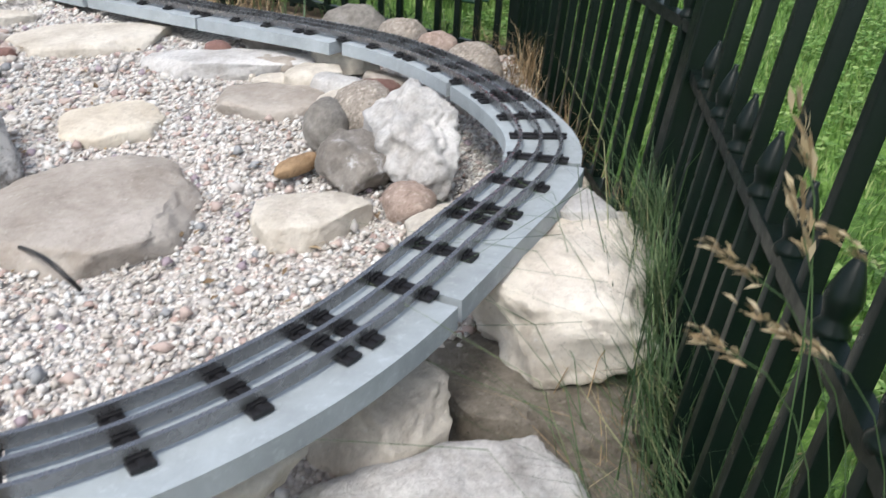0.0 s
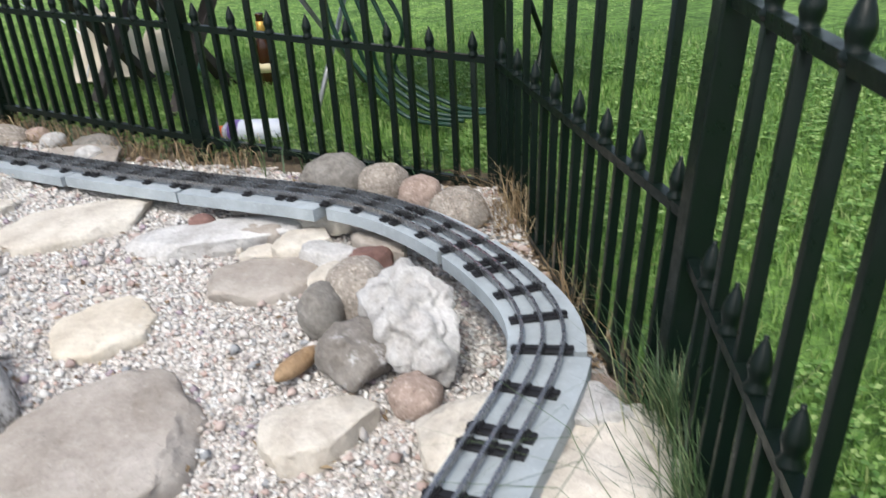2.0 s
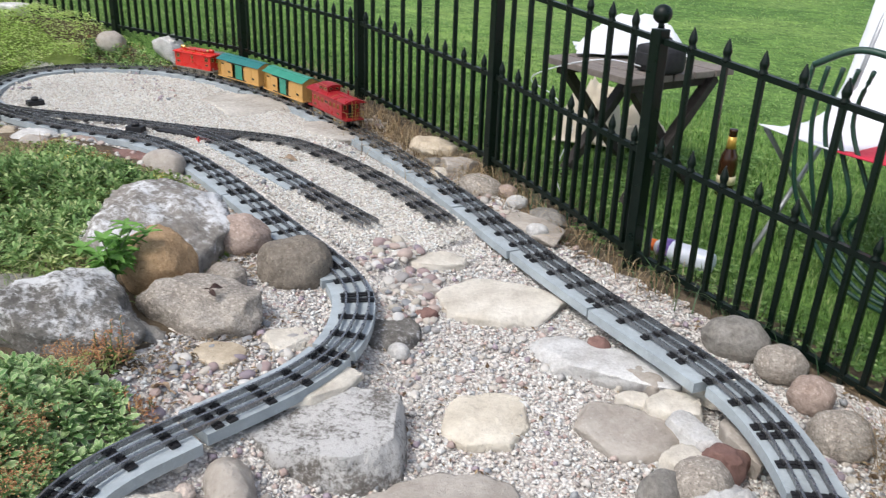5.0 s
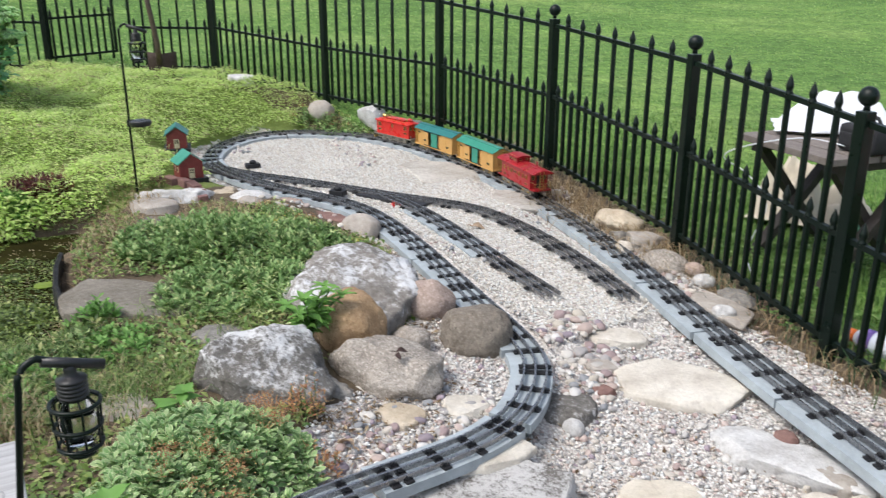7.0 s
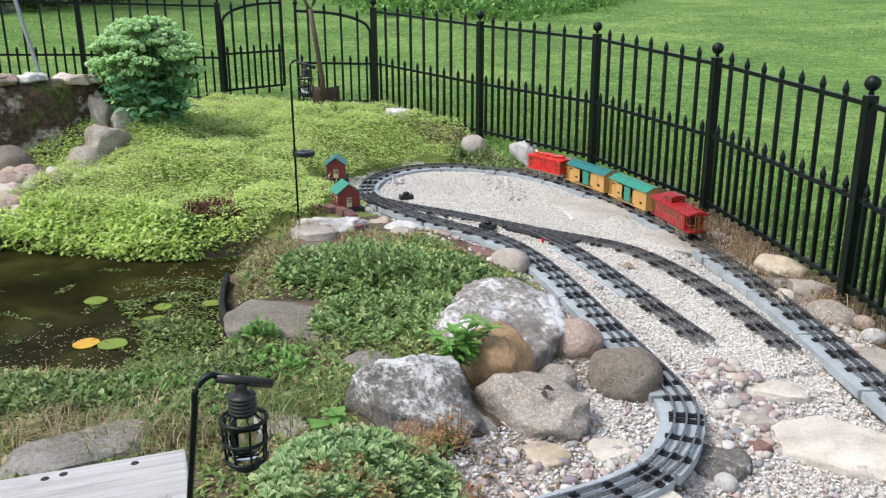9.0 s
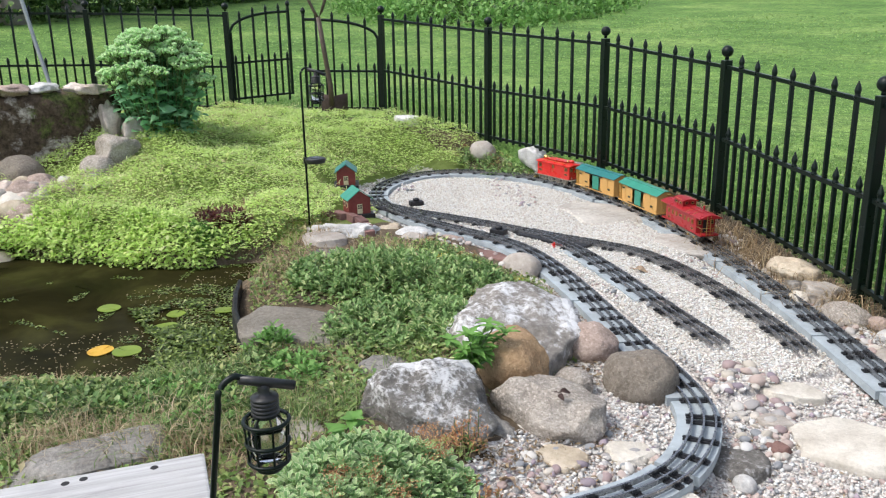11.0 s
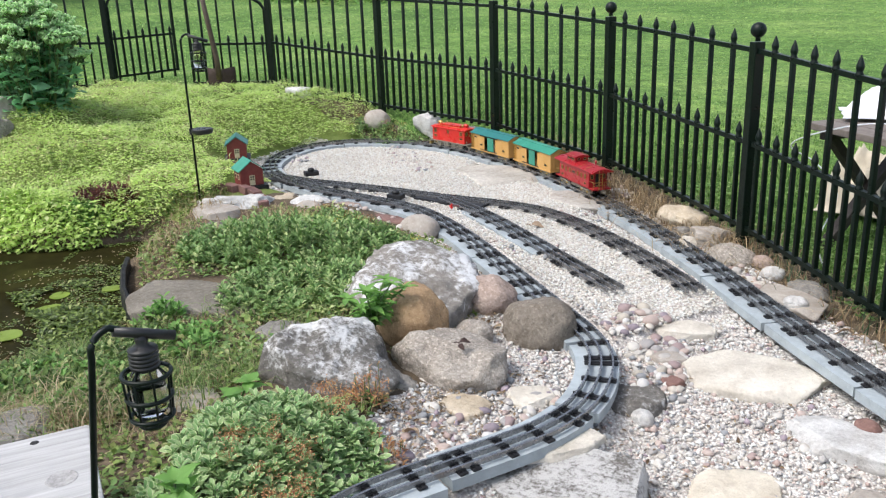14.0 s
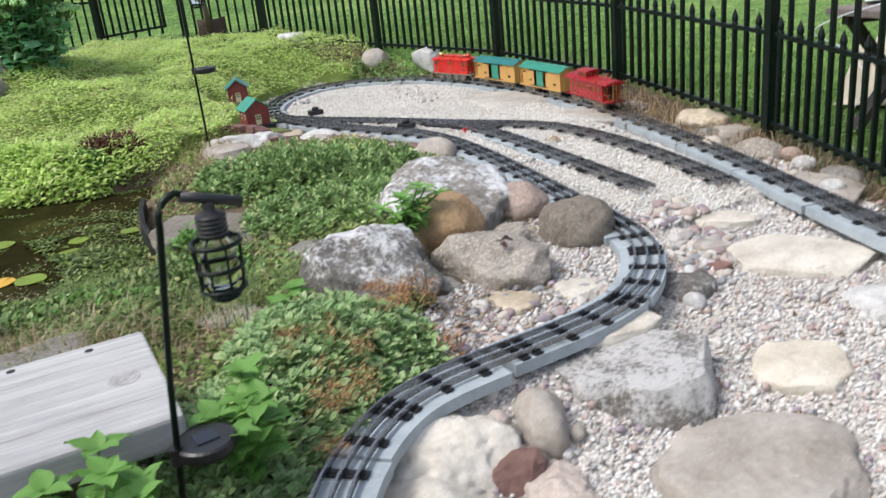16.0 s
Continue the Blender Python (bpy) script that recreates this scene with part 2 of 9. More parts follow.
M_SAND = gravel_base_mat()
M_MOSSGROUND = ground_mat("mossy_ground", (0.08, 0.105, 0.03), (0.17, 0.22, 0.062), (0.28, 0.33, 0.115), 5)
def wall_rock_mat():
    """Pinkish-grey rock, water-stained dark brown, with moss in patches."""
    m, nt, b = material("mossy_stained_rock", 0.85, spec=0.25)
    v = coord(nt)
    big = noise_tex(nt, v, 5.0, 10, 0.72, 0.3)
    fine = noise_tex(nt, v, 38.0, 8, 0.75)
    c = ramp(nt, fine, (0.36, (0.20, 0.16, 0.135)), (0.5, (0.50, 0.43, 0.385)), (0.62, (0.76, 0.70, 0.65)))
    stain = noise_tex(nt, v, 5.5, 8, 0.66, 0.2)
    c = mix(nt, ramp(nt, stain, (0.40, (0, 0, 0)), (0.46, (0.95, 0.95, 0.95))), c, ramp(nt, fine, (0.35, (0.030, 0.019, 0.012)), (0.65, (0.16, 0.105, 0.065))))
    moss = noise_tex(nt, v, 4.2, 8, 0.66, 0.4)
    c = mix(nt, ramp(nt, moss, (0.52, (0, 0, 0)), (0.58, (0.9, 0.9, 0.9))), c, ramp(nt, fine, (0.36, (0.025, 0.04, 0.008)), (0.64, (0.20, 0.25, 0.06))))
    pale = noise_tex(nt, v, 7.5, 8, 0.7)
    c = mix(nt, ramp(nt, pale, (0.63, (0, 0, 0)), (0.67, (0.9, 0.9, 0.9))), c, (0.66, 0.57, 0.50))
    nt.links.new(c, b.inputs["Base Color"])
    bump(nt, b, mix(nt, 0.5, ramp(nt, big, (0.2, (0, 0, 0)), (0.8, (1, 1, 1))), ramp(nt, fine, (0, (0, 0, 0)), (1, (1, 1, 1)))), 1.0, 0.05)
    return m


M_WALL = wall_rock_mat()


def plain(name, color, rough=0.5, metal=0.0, grime=0.35, scale=30.0, spec=0.5, bumpy=0.15, dark=0.35):
    m, nt, b = material(name, rough, metal, spec)
    v = coord(nt)
    n1, n2 = noise_tex(nt, v, scale, 6, 0.65, 0.3), noise_tex(nt, v, scale * 8, 5, 0.7)
    c = mix(nt, ramp(nt, n1, (0.35, (0, 0, 0)), (0.75, (grime,) * 3)), color, tuple(x * dark for x in color))
    c = mix(nt, ramp(nt, n2, (0.55, (0, 0, 0)), (0.8, (grime * 0.7,) * 3)), c, tuple(min(1.0, x * 1.35 + 0.02) for x in color))
    nt.links.new(c, b.inputs["Base Color"])
    rr = ramp(nt, n1, (0.3, (max(0.05, rough - 0.12),) * 3), (0.7, (min(1, rough + 0.15),) * 3))
    nt.links.new(rr, b.inputs["Roughness"])
    bump(nt, b, n2, bumpy, 0.001)
    return m


M_FENCE = plain("black_powder_coated_metal", (0.0026, 0.0078, 0.0054), 0.36, 0.0, 0.3, 40, 0.25)
M_BED = plain("grey_painted_track_board", (0.395, 0.445, 0.470), 0.55, 0.0, 0.75, 11, 0.35, 0.35, 0.5)
M_RAIL = plain("tarnished_steel_rail", (0.30, 0.30, 0.305), 0.26, 0.85, 0.45, 60)
M_TIE = plain("black_steel_tie", (0.014, 0.014, 0.016), 0.5, 0.1, 0.3, 60)
M_RED_E = plain("bright_red_enamel", (0.56, 0.022, 0.016), 0.3, 0.0, 0.12, 18, 0.55, 0.03, 0.75)
M_RED_C = plain("dark_red_enamel", (0.32, 0.013, 0.018), 0.32, 0.0, 0.2, 18, 0.5, 0.03, 0.65)
M_OCHRE = plain("orange_ochre_enamel", (0.55, 0.315, 0.10), 0.42, 0.0, 0.25, 18, 0.45, 0.05, 0.7)
M_TEAL = plain("teal_enamel", (0.022, 0.165, 0.16), 0.38, 0.0, 0.2, 18, 0.5, 0.04, 0.7)
M_GREEN = plain("sea_green_enamel", (0.036, 0.245, 0.17), 0.38, 0.0, 0.2, 18, 0.5, 0.04, 0.7)
M_BRASS = plain("worn_brass", (0.62, 0.44, 0.16), 0.32, 0.9, 0.4, 70)
M_NICKEL = plain("dull_nickel", (0.45, 0.42, 0.37), 0.4, 0.85, 0.4, 60)
M_FRAME = plain("olive_grey_enamel_frame", (0.26, 0.24, 0.19), 0.45, 0.3, 0.4, 40)
M_BLACK = plain("dark_interior", (0.012, 0.011, 0.010), 0.7, 0.0, 0.2, 30)
M_PLASTIC = plain("black_plastic", (0.014, 0.014, 0.015), 0.42, 0.0, 0.2, 40)

# ---- mesh tools ----
def obj_from(name, verts, faces, mat=None, parent=None, label="", smooth=False):
    me = bpy.data.meshes.new(name)
    me.from_pydata([tuple(v) for v in verts], [], [tuple(f) for f in faces])
    if mat:
        for one in mat if isinstance(mat, (list, tuple)) else [mat]:
            me.materials.append(one)
    if smooth:
        me.polygons.foreach_set("use_smooth", np.ones(len(me.polygons), dtype=bool))
    me.update()
    ob = new(name, me)
    if parent:
        ob.parent = parent
    if label:
        tagged(ob, label)
    return ob


def part(name, bm, mat, parent, label="", smooth=False):
    """One mesh object out of a bmesh, under a thing or a part."""
    me = bpy.data.meshes.new(name)
    bm.to_mesh(me)
    bm.free()
    for one in mat if isinstance(mat, (list, tuple)) else [mat]:
        me.materials.append(one)
    if smooth:
        me.polygons.foreach_set("use_smooth", np.ones(len(me.polygons), dtype=bool))
    ob = new(name, me)
    ob.parent = parent
    if label:
        tagged(ob, label)
    return ob


def empty(name, m, label, category, group="", kind=""):
    e = new(name)
    e.matrix_world = m
    e.empty_display_size = 0.05
    return tagged(e, label, category, group, kind)


def add_box(bm, lo, hi, bevel=0.0, m=None):
    c = [(a + b) / 2 for a, b in zip(lo, hi)]
    s = [abs(b - a) for a, b in zip(lo, hi)]
    r = bmesh.ops.create_cube(bm, size=1.0, matrix=(m or Matrix()) @ Matrix.Translation(c) @ Matrix.Diagonal((*s, 1)))
    if bevel:
        edges = list({e for v in r["verts"] for e in v.link_edges})
        bmesh.ops.bevel(bm, geom=edges, offset=bevel, segments=2, affect="EDGES", profile=0.6)
    return bm


def add_cyl(bm, a, b, r1, r2=None, seg=12, caps=True):
    a, b = Vector(a), Vector(b)
    d = b - a
    m = Matrix.Translation((a + b) / 2) @ d.to_track_quat("Z", "Y").to_matrix().to_4x4()
    bmesh.ops.create_cone(bm, cap_ends=caps, segments=seg, radius1=r1, radius2=r1 if r2 is None else r2, depth=d.length, matrix=m)
    return bm


def add_ball(bm, c, r, sub=2, scale=(1, 1, 1)):
    bmesh.ops.create_icosphere(bm, subdivisions=sub, radius=r, matrix=Matrix.Translation(c) @ Matrix.Diagonal((*scale, 1)))
    return bm


def add_tube(bm, pts, r, seg=8):
    """A round tube along points, its ends closed."""
    pts = [Vector(p) for p in pts]
    rings, up = [], Vector((0, 0, 1))
    for i, p in enumerate(pts):
        d = (pts[min(i + 1, len(pts) - 1)] - pts[max(i - 1, 0)]).normalized()
        side = d.cross(up if abs(d.z) < 0.9 else Vector((1, 0, 0))).normalized()
        nor = side.cross(d)
        rr = r[i] if isinstance(r, (list, tuple)) else r
        rings.append([bm.verts.new(p + side * rr * math.cos(a) + nor * rr * math.sin(a)) for a in (2 * math.pi * k / seg for k in range(seg))])
    for q, w in zip(rings, rings[1:]):
        for k in range(seg):
            bm.faces.new((q[k], q[(k + 1) % seg], w[(k + 1) % seg], w[k]))
    bm.faces.new(rings[0][::-1])
    bm.faces.new(rings[-1])
    return bm


def add_lathe(bm, c, profile, seg=16, m=None):
    """A turned shape round z at c: profile of (radius, height)."""
    rings = []
    for r, h in profile:
        ring = []
        for k in range(seg):
            a = 2 * math.pi * k / seg
            v = Vector((r * math.cos(a), r * math.sin(a), h))
            ring.append(bm.verts.new((m @ v if m else v) + Vector(c)))
        rings.append(ring)
    for q, w in zip(rings, rings[1:]):
        for k in range(seg):
            bm.faces.new((q[k], q[(k + 1) % seg], w[(k + 1) % seg], w[k]))
    bm.faces.new(rings[0][::-1])
    bm.faces.new(rings[-1])
    return bm


def extrude_outline(bm, outline, depth, m=None):
    """A closed x-z outline, made a solid from y = -depth/2 to depth/2."""
    m = m or Matrix()
    a = [bm.verts.new(m @ Vector((x, -depth / 2, z))) for x, z in outline]
    b = [bm.verts.new(m @ Vector((x, depth / 2, z))) for x, z in outline]
    bm.faces.new(a)
    bm.faces.new(b[::-1])
    n = len(a)
    for i in range(n):
        bm.faces.new((a[i], b[i], b[(i + 1) % n], a[(i + 1) % n]))
    bmesh.ops.recalc_face_normals(bm, faces=bm.faces)
    return bm


def smooth_path(pts, closed, step=0.01, passes=2):
    """Evenly spaced points on a soft curve through pts."""
    p = np.array(pts, float)
    n = len(p)
    out = []
    for i in range(n if closed else n - 1):
        q = [p[(i + k) % n] if closed else p[min(max(i + k, 0), n - 1)] for k in (-1, 0, 1, 2)]
        for u in np.linspace(0, 1, 24, endpoint=False):
            out.append(0.5 * (2 * q[1] + (q[2] - q[0]) * u + (2 * q[0] - 5 * q[1] + 4 * q[2] - q[3]) * u * u + (3 * q[1] - q[0] - 3 * q[2] + q[3]) * u ** 3))
    if not closed:
        out.append(p[-1])
    o = np.array(out)
    for _ in range(passes):
        k = 14
        if closed:
            o = sum(np.roll(o, j, 0) for j in range(-k, k + 1)) / (2 * k + 1)
        else:
            pad = np.concatenate([np.repeat(o[:1], k, 0), o, np.repeat(o[-1:], k, 0)])
            o2 = sum(pad[k + j:k + j + len(o)] for j in range(-k, k + 1)) / (2 * k + 1)
            o2[0], o2[-1] = o[0], o[-1]
            o = o2
    loop = np.concatenate([o, o[:1]]) if closed else o
    s = np.concatenate([[0], np.cumsum(np.linalg.norm(np.diff(loop, axis=0), axis=1))])
    t = np.linspace(0, s[-1], int(s[-1] / step) + 1)
    return np.stack([np.interp(t, s, loop[:, k]) for k in (0, 1)], 1), t


def at_path(path, ss, s, closed=True):
    """Place and heading on a path at the length s."""
    if closed:
        s = s % ss[-1]
    x, y = np.interp(s, ss, path[:, 0]), np.interp(s, ss, path[:, 1])
    e = 0.012
    a, b = (s - e) % ss[-1] if closed else max(0, s - e), (s + e) % ss[-1] if closed else min(ss[-1], s + e)
    dx = np.interp(b, ss, path[:, 0]) - np.interp(a, ss, path[:, 0])
    dy = np.interp(b, ss, path[:, 1]) - np.interp(a, ss, path[:, 1])
    return x, y, math.atan2(dy, dx)


# ---- the plan ----
MAIN = [(0.140, 1.05), (0.146, 1.18), (0.085, 1.37), (-0.01, 1.55), (-0.13, 1.69), (-0.30, 1.80), (-0.62, 1.99), (-0.96, 2.23), (-1.32, 2.487), (-1.82, 2.788), (-2.40, 3.07),
        (-2.95, 3.21), (-3.21, 3.25), (-3.47, 3.24), (-3.69, 3.165), (-3.85, 3.03), (-3.93, 2.87), (-3.92, 2.69), (-3.84, 2.51), (-3.68, 2.34), (-3.45, 2.225), (-3.03, 2.175),
        (-2.60, 2.245), (-2.38, 2.25), (-1.98, 2.114), (-1.485, 1.862), (-1.18, 1.725), (-1.04, 1.63), (-0.95, 1.49), (-0.91, 1.37), (-0.905, 1.26), (-0.925, 1.14), (-0.975, 0.95),
        (-0.998, 0.83), (-0.985, 0.72), (-0.90, 0.545), (-0.75, 0.40), (-0.56, 0.365), (-0.38, 0.395), (-0.27, 0.437), (-0.17, 0.51), (-0.068, 0.63), (0.0, 0.77), (0.085, 0.93)]
SIDE_A = [(-3.45, 2.225), (-3.24, 2.245), (-3.07, 2.30), (-2.88, 2.36), (-2.68, 2.41), (-2.49, 2.45), (-2.22, 2.535), (-2.09, 2.56), (-1.93, 2.55), (-1.58, 2.43), (-1.25, 2.256), (-1.095, 2.161)]
SIDE_B = [(-2.49, 2.45), (-2.24, 2.40), (-2.06, 2.34), (-1.84, 2.252), (-1.60, 2.15), (-1.28, 2.02)]
main_path, main_s = smooth_path(MAIN, True)
side_a, side_a_s = smooth_path(SIDE_A, False)
side_b, side_b_s = smooth_path(SIDE_B, False)
ALL_TRACK = np.concatenate([main_path[::3], side_a[::3], side_b[::3]])

# fence posts: place and height of the middle rail
POSTS = [(-6.75, 0.78, 0.60), (-6.37, 1.68, 0.58), (-5.82, 2.48, 0.55), (-4.98, 3.245, 0.524), (-3.97, 3.36, 0.454), (-3.02, 3.36, 0.431), (-2.112, 3.118, 0.394), (-1.215, 2.652, 0.355), (-0.55, 2.25, 0.30),
         (0.188, 1.95, 0.200), (0.318, 1.015, 0.177), (0.185, 0.105, 0.135), (0.05, -0.85, 0.12)]
# the last posts lean outwards: slope towards x and y
POST_LEAN = {9: (0.037, 0.0), 10: (0.150, 0.060), 11: (0.171, 0.060), 12: (0.171, 0.060)}
# how much higher the far lengths stand over the middle rail
POST_MORE = {0: 0.06, 1: 0.06, 2: 0.06, 3: 0.05, 4: 0.048, 5: 0.028, 6: 0.006}
GROUND_MARKS = [(-0.5, 1.2, -0.12), (-0.3, 1.5, -0.09), (-0.7, 1.45, -0.10), (-0.6, 1.85, -0.06), (-1.0, 1.9, -0.045), (-0.15, 1.15, -0.12), (-0.35, 0.8, -0.14), (-0.7, 0.8, -0.12),
                (-1.15, 1.45, -0.025), (-1.05, 1.15, -0.03), (-1.4, 1.6, -0.015), (-2.0, 2.25, -0.015), (-3.2, 2.75, -0.015), (-2.4, 2.7, -0.015), (-1.5, 2.35, -0.018), (-3.8, 2.6, -0.015),
                (-1.25, 2.6, -0.01), (-2.1, 3.08, 0.03), (-3.0, 3.36, 0.07), (-0.55, 2.2, -0.04), (0.12, 1.85, -0.09), (0.24, 1.3, -0.13), (0.1, 0.9, -0.14), (0.05, 0.55, -0.24)]
GROUND_MORE = [(-0.1, 0.2, -0.26), (0.3, 0.0, -0.2), (-0.6, 0.1, -0.2), (-1.3, 1.0, 0.03), (-1.7, 1.5, 0.04), (-2.3, 1.6, 0.05), (-1.25, 0.7, 0.04), (-1.6, 0.5, 0.0), (-1.1, 0.3, -0.02),
               (-2.1, 1.1, 0.0), (-2.8, 1.75, 0.03), (-3.2, 1.85, 0.05), (-3.55, 1.8, 0.09), (-3.55, 1.3, 0.06), (-4.0, 1.6, 0.18), (-4.3, 2.5, 0.20), (-4.07, 3.05, 0.19),
               (-4.8, 2.5, 0.24), (-4.7, 1.5, 0.29), (-4.3, 0.8, 0.12), (-4.98, 3.2, 0.20), (-5.8, 2.4, 0.23), (-3.9, 0.5, 0.0), (-4.15, 2.1, 0.14), (-2.0, 0.5, -0.03), (-3.6, 3.4, 0.13),
               (0.6, 1.0, -0.17), (0.5, 2.2, -0.1), (-0.6, 3.2, 0.0), (-2.0, 4.2, 0.06)]
MARKS = np.array(GROUND_MARKS + GROUND_MORE)
POND = [(-3.95, 0.3), (-3.9, 0.62), (-3.62, 0.86), (-3.42, 1.0), (-3.22, 1.2), (-3.12, 1.42), (-2.95, 1.40), (-2.86, 1.2), (-2.62, 1.08), (-2.36, 1.02), (-2.14, 0.86), (-2.21, 0.63), (-2.44, 0.37), (-2.7, 0.1), (-3.6, 0.05)]
POND_LEVEL = -0.07


LOOP = [(-1.0, 2.2), (-2.4, 3.02), (-3.2, 3.2), (-3.6, 3.14), (-3.88, 2.85), (-3.75, 2.45), (-3.4, 2.28), (-2.4, 2.3), (-1.5, 1.92), (-1.1, 1.75)]


def inside(poly, x, y):
    """Which of the places lie in a polygon."""
    hit = np.zeros(np.shape(x), bool)
    for (ax, ay), (bx, by) in zip(poly, poly[1:] + poly[:1]):
        hit ^= ((ay > y) != (by > y)) & (x < (bx - ax) * (y - ay) / (by - ay + 1e-12) + ax)
    return hit


def edge_distance(poly, x, y):
    best = np.full(np.shape(x), 1e9)
    for (ax, ay), (bx, by) in zip(poly, poly[1:] + poly[:1]):
        dx, dy = bx - ax, by - ay
        u = np.clip(((x - ax) * dx + (y - ay) * dy) / (dx * dx + dy * dy), 0, 1)
        best = np.minimum(best, np.hypot(x - ax - u * dx, y - ay - u * dy))
    return best


def height(x, y):
    """Height of the ground sheet."""
    x, y = np.atleast_1d(np.asarray(x, float)), np.atleast_1d(np.asarray(y, float))
    num, den = np.zeros_like(x), np.zeros_like(x)
    for mx, my, mz in MARKS:
        w = 1.0 / ((x - mx) ** 2 + (y - my) ** 2 + 0.006) ** 1.6
        num, den = num + w * mz, den + w
    z = num / den
    near = np.full(z.shape, 1e9)
    for tx, ty in main_path[::3]:
        near = np.minimum(near, (x - tx) ** 2 + (y - ty) ** 2)
    near = np.sqrt(near)
    z = np.minimum(z, -0.03 + np.maximum(0, near - 0.075) * 0.55)
    loop = inside(LOOP, x, y)
    z = np.where(loop & (near > 0.075), np.minimum(np.maximum(z, -0.014), -0.004), z)
    z += 0.003 * np.sin(x * 7.1 + 2 * np.sin(y * 3.3)) * np.sin(y * 6.3 + 1.0)
    d = edge_distance(POND, x, y)
    z = np.where(inside(POND, x, y), np.minimum(z, POND_LEVEL - 0.02 - np.minimum(d, 0.3) * 0.7), z)
    rim = (~inside(POND, x, y)) & (d < 0.14)
    z = np.where(rim, z * np.clip(d / 0.14, 0, 1) + (POND_LEVEL + 0.015) * (1 - np.clip(d / 0.14, 0, 1)), z)
    return z


def rise(x, y):
    """The lawn climbs gently towards the woods."""
    far = np.hypot(np.asarray(x) + 2, np.asarray(y) - 2)
    return np.where(far > 8, (far - 8) * 0.055, 0.0)


def h1(x, y):
    return float(height(x, y)[0])


FENCE_LINE = [(p[0], p[1]) for p in POSTS]
GARDEN = FENCE_LINE + [(-0.3, -1.5), (-7.0, -1.5), (-7.2, 0.8)]
# gravel: the yard inside the track, the far loop and the strip up to the fence
GRAVEL = [(0.25, 1.05), (0.17, 1.93), (-0.56, 2.2), (-1.27, 2.6), (-2.1, 3.05), (-3.0, 3.34), (-3.5, 3.38), (-3.85, 3.18), (-4.03, 2.95), (-4.01, 2.60), (-3.85, 2.32), (-3.52, 2.10), (-3.05, 2.04), (-2.5, 2.12),
          (-2.0, 1.98), (-1.55, 1.75), (-1.41, 1.5), (-1.27, 1.22), (-1.17, 0.93), (-1.07, 0.6), (-0.9, 0.5), (-0.6, 0.45), (-0.3, 0.5), (-0.12, 0.62), (0.0, 0.75), (0.09, 0.95)]


def ground_sheet():
    """One sheet from the garden to the horizon, finer near the tracks."""
    def axis(lo, hi, step):
        core = list(np.arange(lo, hi + step / 2, step))
        out, d = [], step
        a, b = core[0], core[-1]
        left, right = [], []
        while d < 60:
            d *= 1.35
            a, b = a - d, b + d
            left.append(a)
            right.append(b)
        return np.array(left[::-1] + core + right)
    xs, ys = axis(-7.0, 1.5, 0.05), axis(-1.0, 5.0, 0.05)
    X, Y = np.meshgrid(xs, ys)
    x, y = X.ravel(), Y.ravel()
    z = height(x, y)
    z = z + rise(x, y)
    nx = len(xs)
    faces = [(j * nx + i, j * nx + i + 1, (j + 1) * nx + i + 1, (j + 1) * nx + i) for j in range(len(ys) - 1) for i in range(nx - 1)]
    ob = obj_from("ground", np.stack([x, y, z], 1), faces, [M_LAWN, M_SOIL, M_SAND, M_MOSSGROUND], smooth=True)
    fx = np.array([(x[f[0]] + x[f[2]]) / 2 for f in faces])
    fy = np.array([(y[f[0]] + y[f[2]]) / 2 for f in faces])
    idx = np.where(inside(GARDEN, fx, fy), np.where(fx < -3.0, 3, 1), 0)
    idx = np.where(inside(POND, fx, fy) | ((edge_distance(POND, fx, fy) < 0.08)), 1, idx)
    idx = np.where((edge_distance(FENCE_LINE + FENCE_LINE[::-1][1:-1], fx, fy) < 0.22) & inside(GARDEN, fx, fy), 1, idx)
    idx = np.where((edge_distance(FENCE_LINE + FENCE_LINE[::-1][1:-1], fx, fy) < 0.11) & (fx > -2.7) & (fy > 1.98), 1, idx)
    idx = np.where(inside(GRAVEL, fx, fy), 2, idx)
    ob.data.polygons.foreach_set("material_index", idx.astype(np.int32))
    return tagged(ob, "ground of lawn, soil and gravel round the garden railway", "ground", kind="structure")


ground = ground_sheet()

# ---- the tracks ----
GAUGE, RAIL_TOP = 0.055, 0.017


def strip(path, offsets, z0, z1, closed):
    """A flat band between two offsets of a path: vertices and faces of a closed solid."""
    n = len(path)
    d = np.roll(path, -1, 0) - np.roll(path, 1, 0) if closed else np.gradient(path, axis=0)
    nor = np.stack([-d[:, 1], d[:, 0]], 1) / np.linalg.norm(d, axis=1)[:, None]
    a, b = path + nor * offsets[0], path + nor * offsets[1]
    prof = [(a, z0), (a, z1), (b, z1), (b, z0)]
    verts = np.concatenate([np.column_stack([p, np.full(n, z)]) for p, z in prof])
    faces = []
    for i in range(n if closed else n - 1):
        j = (i + 1) % n
        for k in range(4):
            q = (k + 1) % 4
            faces.append((k * n + i, k * n + j, q * n + j, q * n + i))
    if not closed:
        faces += [(0, n, 2 * n, 3 * n), (3 * n + n - 1, 2 * n + n - 1, n + n - 1, n - 1)]
    return verts, faces


def tie_mesh():
    bm = bmesh.new()
    add_box(bm, (-0.0095, -0.040, 0.0), (0.0095, 0.040, 0.0045), 0.0012)
    add_box(bm, (-0.0030, -0.041, 0.004), (0.0030, 0.041, 0.0062))
    for y in (-GAUGE / 2, 0, GAUGE / 2):
        add_box(bm, (-0.008, y - 0.0050, 0.004), (0.008, y + 0.0050, 0.0078))
    me = bpy.data.meshes.new("tie")
    bm.to_mesh(me)
    bm.free()
    me.materials.append(M_TIE)
    return me


TIE = tie_mesh()


